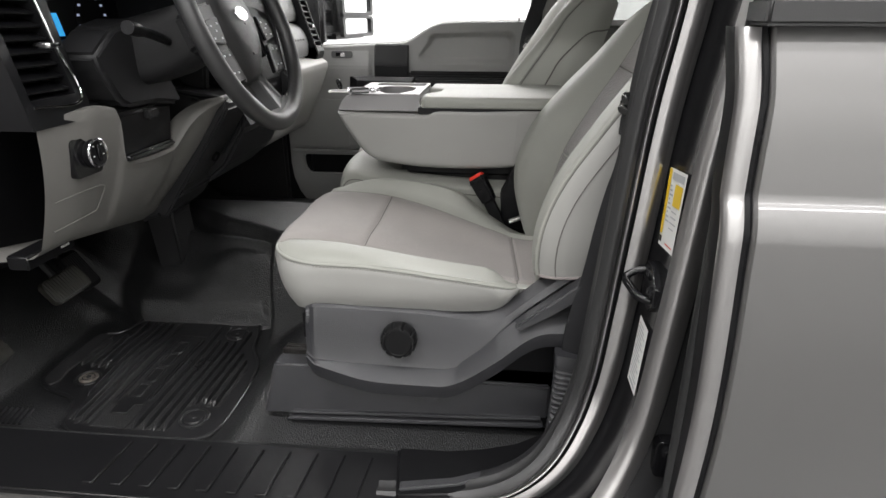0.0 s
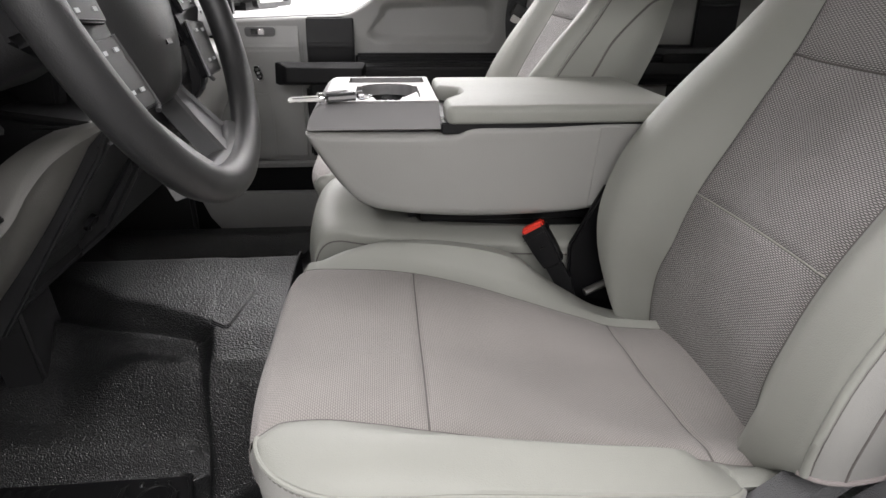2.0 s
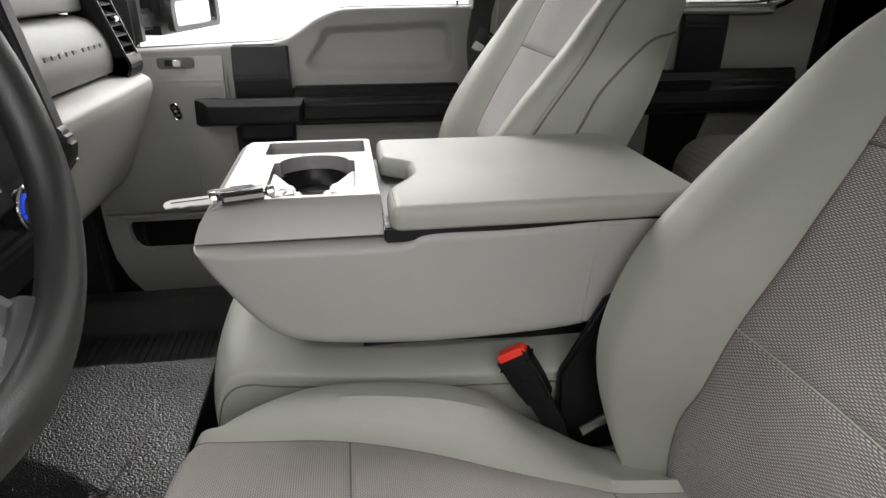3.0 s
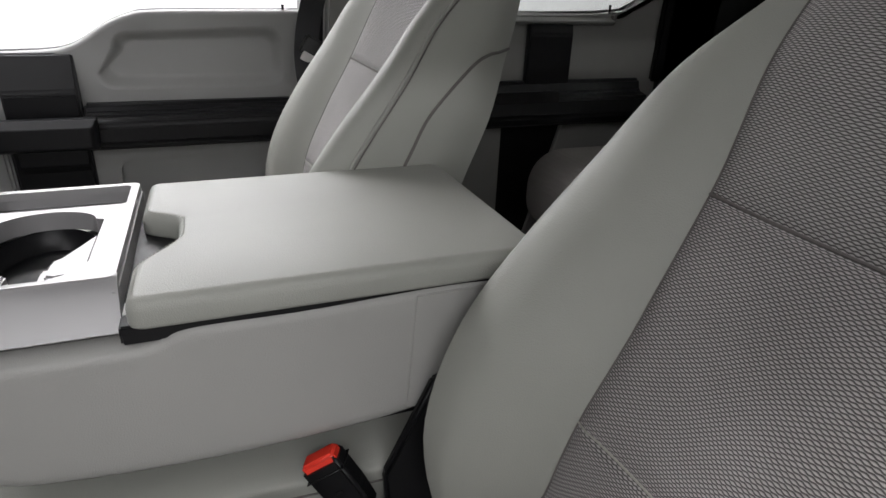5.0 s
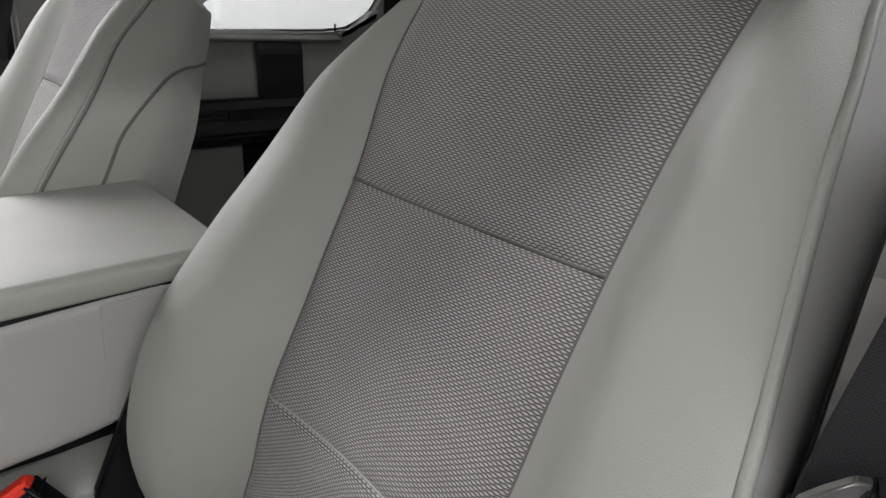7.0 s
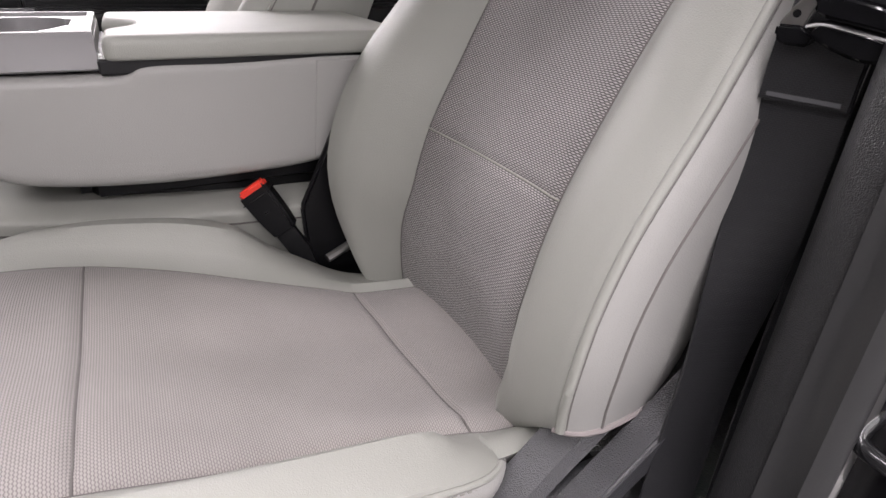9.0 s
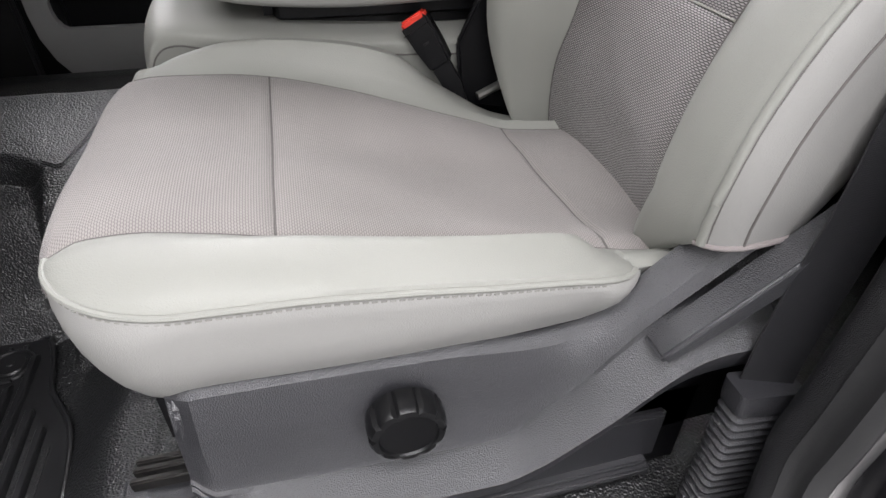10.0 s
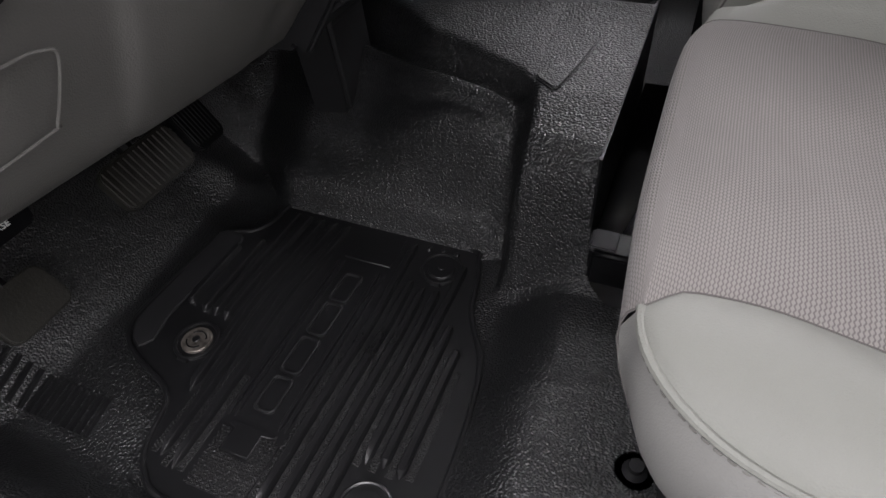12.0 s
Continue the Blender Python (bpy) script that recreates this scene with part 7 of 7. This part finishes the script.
for s in (-1, 1):
    dy, dz = -0.040, -0.020
    pod = part("button_pod", on_wheel(prism([(s * x, y + dy * 0.5) for x, y in ((0.070, 0.055), (0.135, 0.046), (0.168, 0.036), (0.168, -0.018), (0.128, -0.040), (0.076, -0.046))], "z", -0.034, -0.010, 0.005)), BLACK, wheel, "black spoke with switches")
    part("switch_plate", on_wheel(prism([(s * x, y + dy) for x, y in ((0.084, 0.048), (0.132, 0.042), (0.140, 0.006), (0.088, 0.002))], "z", dz + 0.010, dz + 0.016, 0.0015)), BLACK, pod)
    part("switch_plate", on_wheel(prism([(s * x, y + dy) for x, y in ((0.090, -0.006), (0.140, -0.008), (0.122, -0.060), (0.076, -0.060))], "z", dz + 0.004, dz + 0.015, 0.0015)), BLACK, pod)
    part("switch_edge", on_wheel(tube([(s * 0.089, dy - 0.006, dz + 0.014), (s * 0.076, dy - 0.060, dz + 0.014), (s * 0.082, dy - 0.064, dz + 0.014)], 0.0022, 8)), SPOKE, pod)
    for bx, by in ((0.096, 0.036), (0.120, 0.032), (0.108, 0.024), (0.098, 0.012), (0.124, 0.012), (0.100, -0.016), (0.120, -0.017), (0.094, -0.046), (0.112, -0.046)):
        part("icon", on_wheel(box(s * bx - 0.003, s * bx + 0.003, by + dy - 0.0015, by + dy + 0.0015, dz + 0.0155, dz + 0.0167)), GREY_INK, pod)
    # satin leg of the lower bracket
    leg = []
    for yi, xi, yo_, xo, z in ((-0.088, 0.040, -0.078, 0.068, -0.036), (-0.108, 0.037, -0.100, 0.068, -0.031), (-0.130, 0.031, -0.122, 0.071, -0.023), (-0.150, 0.026, -0.145, 0.076, -0.015), (-0.161, 0.022, -0.158, 0.081, -0.010), (-0.170, 0.018, -0.172, 0.088, -0.006)):
        leg.append([(s * xi, yi, z - 0.022), (s * xi, yi, z - 0.003), (s * (xi + 0.003), yi, z), (s * (xi * 0.62 + xo * 0.38), (yi + yo_) / 2, z - 0.001), (s * (xi * 0.55 + xo * 0.45), (yi + yo_) / 2, z - 0.004), (s * (xi * 0.12 + xo * 0.88), yo_, z - 0.004), (s * (xo - 0.003), yo_, z), (s * xo, yo_, z - 0.003), (s * xo, yo_, z - 0.022)])
    part("lower_spoke", on_wheel(patch(np.array(leg), 0, 5, 0, 8)), SPOKE, wheel, "grey satin lower spoke trim", 0.5)
foot = []
for a in np.linspace(-118, -62, 22):
    c_, s_ = math.cos(radians(a)), math.sin(radians(a))
    foot.append([(r * c_, r * s_, z) for r, z in ((0.164, -0.026), (0.164, -0.012), (0.166, -0.009), (0.178, 0.001), (0.186, 0.0035))])
part("spoke_foot", on_wheel(patch(np.array(foot), 0, 21, 0, 4)), SPOKE, wheel, "grey satin trim along the rim")
for by, w_ in ((-0.044, 0.016), (-0.052, 0.006)):
    part("embossed_bar", on_wheel(box(-w_, w_, by - 0.010, by - 0.006, -0.006, -0.0005)), BLACK, wheel)

# ---- pedals ----
def pedal(name, label, cx_, cy_, cz_, w, h, rot, ribs, mat_):
    t = thing(name, label, "pedal", "pedals")
    M = pose(cx_, cy_, cz_, 0, rot, 0)
    b = prism(rounded(-h / 2, h / 2, -w / 2, w / 2, min(w, h) * 0.22), "z", -0.008, 0.008, 0.004)
    bmesh.ops.transform(b, matrix=M, verts=b.verts)
    pad_ = part("pad", b, mat_, t)
    for k in range(ribs):
        y = -w / 2 + w * (k + 1) / (ribs + 1)
        b = tube([M @ Vector((-h / 2 * 0.82, y, 0.008)), M @ Vector((h / 2 * 0.82, y, 0.008))], 0.0022, 6)
        part("rib", b, mat_, pad_)
    part("arm", tube([M @ Vector((0, 0, -0.006)), (cx_ - 0.08, cy_, cz_ + 0.10), (cx_ - 0.16, cy_, cz_ + 0.36)], 0.010, 8), BLACK, t)
    return t


WORN = material("worn_pedal_rubber", (0.018, 0.017, 0.013), 0.5, grain=0.0004, grain_scale=300, mottle=0.3, mottle_scale=30)
pedal("brake_pedal", "worn ribbed rubber brake pedal", -0.735, -0.333, 0.198, 0.120, 0.062, 52, 13, WORN)
pedal("accelerator_pedal", "black ribbed rubber accelerator pedal", -0.825, -0.170, 0.160, 0.062, 0.11, 55, 8, BLACK)
pedal("parking_brake_pedal", "grey rubber parking brake pedal", -0.785, -0.525, 0.125, 0.085, 0.062, 50, 0, WORN)
# ---- moulded rubber floor mats ----
mat_thing = thing("floor_mat", "black moulded rubber floor mat with raised ribs", "floor mat", "floor mats", at=(-0.5, -0.4, 0.02))
MZ = 0.0275
mat_out = [(-0.665, -0.176), (-0.50, -0.178), (-0.362, -0.180), (-0.344, -0.196), (-0.332, -0.235), (-0.322, -0.285), (-0.302, -0.322), (-0.286, -0.352), (-0.275, -0.400), (-0.268, -0.49), (-0.272, -0.585), (-0.302, -0.622), (-0.36, -0.629), (-0.53, -0.629), (-0.575, -0.614), (-0.598, -0.585), (-0.620, -0.527), (-0.690, -0.498), (-0.724, -0.479), (-0.742, -0.450), (-0.742, -0.40), (-0.732, -0.285), (-0.716, -0.260), (-0.690, -0.250), (-0.674, -0.225), (-0.670, -0.190)]
pts = [(p.x, p.y) for p in curve_points([(a, b, 0) for a, b in mat_out + mat_out[:1]], 180)][:-1]
part("base", prism(pts, "z", 0.018, MZ), MAT, mat_thing)
part("rim", tube([(x, y, MZ + 0.0005) for x, y in pts], 0.0036, 8, closed=True), MAT, mat_thing)
CLIPS = [(-0.636, -0.450), (-0.386, -0.230), (-0.334, -0.563)]


def rounded_bar(x, y0, y1, w, h, bend=0.0):
    """A raised bar along y with a flat head, soft shoulders and round ends; bend: how far its middle drifts along x."""
    n = 26
    yy_ = np.linspace(y0, y1, n)
    cols = ((-1.0, 0.0), (-0.93, 0.62), (-0.82, 0.88), (-0.62, 1.0), (0.0, 0.97), (0.62, 1.0), (0.82, 0.88), (0.93, 0.62), (1.0, 0.0))
    rows = []
    for y in yy_:
        d = min(y - y0, y1 - y)
        end = math.sqrt(max(0.0, 1 - max(0.0, 1 - d / (w * 0.9)) ** 2)) if d < w * 0.9 else 1.0
        c = x + bend * math.exp(-(((y + 0.36) / 0.10) ** 2))
        rows.append([(c + u * w / 2 * max(end, 0.15), y, MZ - 0.0008 + h * v * max(end, 0.1)) for u, v in cols])
    return patch(np.array(rows), 0, n - 1, 0, len(cols) - 1)


RIBS = [(-0.688, -0.402, -0.284, 0.0), (-0.660, -0.408, -0.262, 0.0), (-0.639, -0.408, -0.192, -0.004), (-0.618, -0.410, -0.192, -0.007), (-0.596, -0.513, -0.192, -0.009), (-0.5735, -0.591, -0.192, -0.010), (-0.551, -0.599, -0.192, -0.007),
        (-0.439, -0.607, -0.195, 0.004), (-0.4175, -0.607, -0.262, 0.004), (-0.396, -0.607, -0.268, 0.003), (-0.3755, -0.607, -0.266, 0.002), (-0.3555, -0.520, -0.214, 0.0), (-0.3360, -0.518, -0.317, 0.0), (-0.3150, -0.522, -0.349, 0.0)]
for x, y0, y1, bend in RIBS:
    part("rib", rounded_bar(x, y0, y1, 0.0104, 0.0105, bend), MAT, mat_thing)
# short heads above the clip
for x in (-0.4175, -0.396, -0.3755):
    part("rib", rounded_bar(x, -0.204, -0.192, 0.008, 0.0055), MAT, mat_thing)
# thin twin lines beside the raised word
for x, y0, y1 in ((-0.5325, -0.523, -0.258), (-0.5245, -0.523, -0.258), (-0.4655, -0.522, -0.262), (-0.4575, -0.522, -0.262)):
    part("thin_rib", rounded_bar(x, y0, y1, 0.0050, 0.0050), MAT, mat_thing)
# stippled strips between the ribs towards the sill
for x, y0, y1 in ((-0.5848, -0.590, -0.500), (-0.5622, -0.600, -0.430), (-0.5420, -0.598, -0.470), (-0.4482, -0.605, -0.400), (-0.4283, -0.605, -0.380), (-0.4068, -0.605, -0.370), (-0.3858, -0.605, -0.360), (-0.3655, -0.525, -0.350), (-0.3458, -0.525, -0.345), (-0.3255, -0.525, -0.365), (-0.3040, -0.520, -0.380)):
    part("stippled_strip", box(x - 0.0046, x + 0.0046, y0, y1, MZ - 0.001, MZ + 0.0012, 0.0006), STIPPLE, mat_thing)
    n = int((y1 - y0) / 0.0042)
    dots = bmesh.new()
    for k in range(n):
        for u in (-0.0030, -0.0010, 0.0010, 0.0030):
            cx_, cy_ = x + u, y0 + 0.003 + 0.0042 * k + (0.0021 if abs(u) < 0.002 else 0)
            v = [dots.verts.new((cx_ + dx, cy_ + dy, MZ + dz)) for dx, dy, dz in ((-0.0009, 0, 0.0010), (0, -0.0014, 0.0010), (0.0009, 0, 0.0010), (0, 0.0014, 0.0010), (0, 0, 0.0021))]
            for i, j in ((0, 1), (1, 2), (2, 3), (3, 0)):
                dots.faces.new((v[i], v[j], v[4]))
    part("stipple", dots, STIPPLE, mat_thing)["kind"] = "stuff"
# the stippled field round the plain plate at the foot of the word
field = [(-0.531, -0.534), (-0.516, -0.536), (-0.5165, -0.562), (-0.478, -0.565), (-0.4785, -0.534), (-0.453, -0.533), (-0.456, -0.606), (-0.527, -0.606)]
part("stippled_field", prism(field, "z", MZ - 0.001, MZ + 0.0012), STIPPLE, mat_thing)
dots = bmesh.new()
for i in range(19):
    for j in range(17):
        cx_, cy_ = -0.529 + 0.0040 * i + (0.002 if j % 2 else 0), -0.604 + 0.0042 * j
        if cx_ > -0.456 or (-0.517 < cx_ < -0.4775 and cy_ > -0.564):
            continue
        v = [dots.verts.new((cx_ + dx, cy_ + dy, MZ + dz)) for dx, dy, dz in ((-0.0011, 0, 0.0010), (0, -0.0015, 0.0010), (0.0011, 0, 0.0010), (0, 0.0015, 0.0010), (0, 0, 0.0023))]
        for a_, b_ in ((0, 1), (1, 2), (2, 3), (3, 0)):
            dots.faces.new((v[a_], v[b_], v[4]))
part("stipple", dots, STIPPLE, mat_thing)["kind"] = "stuff"
part("plain_plate", box(-0.515, -0.4795, -0.588, -0.565, MZ - 0.001, MZ + 0.0008, 0.0006), MAT, mat_thing)
part("badge_plate", box(-0.529, -0.456, -0.252, -0.194, MZ - 0.001, MZ + 0.0016, 0.0010), MAT, mat_thing)
part("badge_plate", prism([(-0.5265, -0.526), (-0.462, -0.526), (-0.4635, -0.531), (-0.4790, -0.533), (-0.4790, -0.561), (-0.5155, -0.561), (-0.5155, -0.534), (-0.525, -0.531)], "z", MZ - 0.001, MZ + 0.0016, 0.0008), MAT, mat_thing)
# the maker's word in the middle stands as four plain raised frames
for y0, y1 in ((-0.505, -0.458), (-0.450, -0.396), (-0.388, -0.336), (-0.330, -0.281)):
    part("raised_frame", tube([(x, y, MZ + 0.0012) for x, y in rounded(-0.510, -0.484, y0, y1, 0.007, 4)], 0.0027, 8, closed=True), MAT, mat_thing)
SCRATCHED = material("scratched_clip", (0.30, 0.27, 0.24), 0.32, metal=0.7, mottle=0.6, mottle_scale=110)
for k, (cx_, cy_) in enumerate(CLIPS):
    part("clip_seat", disc((cx_, cy_, MZ - 0.001), (0, 0, 1), 0.030, 0.0022, 44, 0.001), MAT, mat_thing)
    part("clip_ring", tube([(cx_ + 0.0275 * math.cos(a), cy_ + 0.0275 * math.sin(a), MZ + 0.0018) for a in np.linspace(0, 2 * math.pi, 49)[:-1]], 0.0026, 8, closed=True), MAT, mat_thing)
    cl = part("clip", disc((cx_, cy_, MZ), (0, 0, 1), 0.0200, 0.0045, 40, 0.0015), SCRATCHED if k == 0 else MAT, mat_thing, "worn metal fixing clip" if k == 0 else "black fixing clip")
    part("clip_centre", disc((cx_, cy_, MZ + 0.0042), (0, 0, 1), 0.0052, 0.002, 20, 0.0008), MAT, cl)
    if k == 0:
        for a0 in (20, 200):
            part("clip_slot", tube([(cx_ + 0.0125 * math.cos(radians(a0 + 9 * i)), cy_ + 0.0125 * math.sin(radians(a0 + 9 * i)), MZ + 0.0044) for i in range(15)], 0.0011, 6), BLACK, cl)
    part("finger_tab", tube([(cx_ - 0.004 + 0.0045 * i, cy_ - 0.0315, MZ + 0.003) for i in range(4)], 0.0024, 8), MAT, cl)
# smooth heel rest at the mat's outer edge
part("rest_patch", prism([(-0.7365, -0.270), (-0.722, -0.261), (-0.695, -0.266), (-0.690, -0.276), (-0.6985, -0.428), (-0.690, -0.470), (-0.702, -0.486), (-0.722, -0.474), (-0.7375, -0.448)][::-1], "z", MZ - 0.001, MZ + 0.0040, 0.0022), GREY_MAT, mat_thing, "smooth dark grey heel rest")
# ribbed heel field on the floor towards the sill
for k in range(15):
    x_ = -0.845 + 0.0118 * k
    part("heel_rib", tube([(x_ - 0.010, -0.555, floor_height(x_ - 0.010, -0.555) + 0.0005), (x_, -0.604, floor_height(x_, -0.604) + 0.0005)], 0.0, 6, flat=(0.0036, 0.0046)), MAT, floor)
# passenger mat
pm = thing("floor_mat", "black ribbed rubber mat in the passenger footwell", "floor mat", "floor mats", at=(-0.5, 0.5, 0))
part("base", prism(rounded(-0.70, -0.29, 0.265, 0.640, 0.03), "z", 0.0185, 0.0295), MAT, pm)
for k in range(22):
    x = -0.68 + 0.0175 * k
    part("rib", tube([(x, 0.28, 0.030), (x, 0.45, 0.030), (x, 0.625, 0.030)], 0.0, 8, flat=(0.004, 0.0045)), MAT, pm)
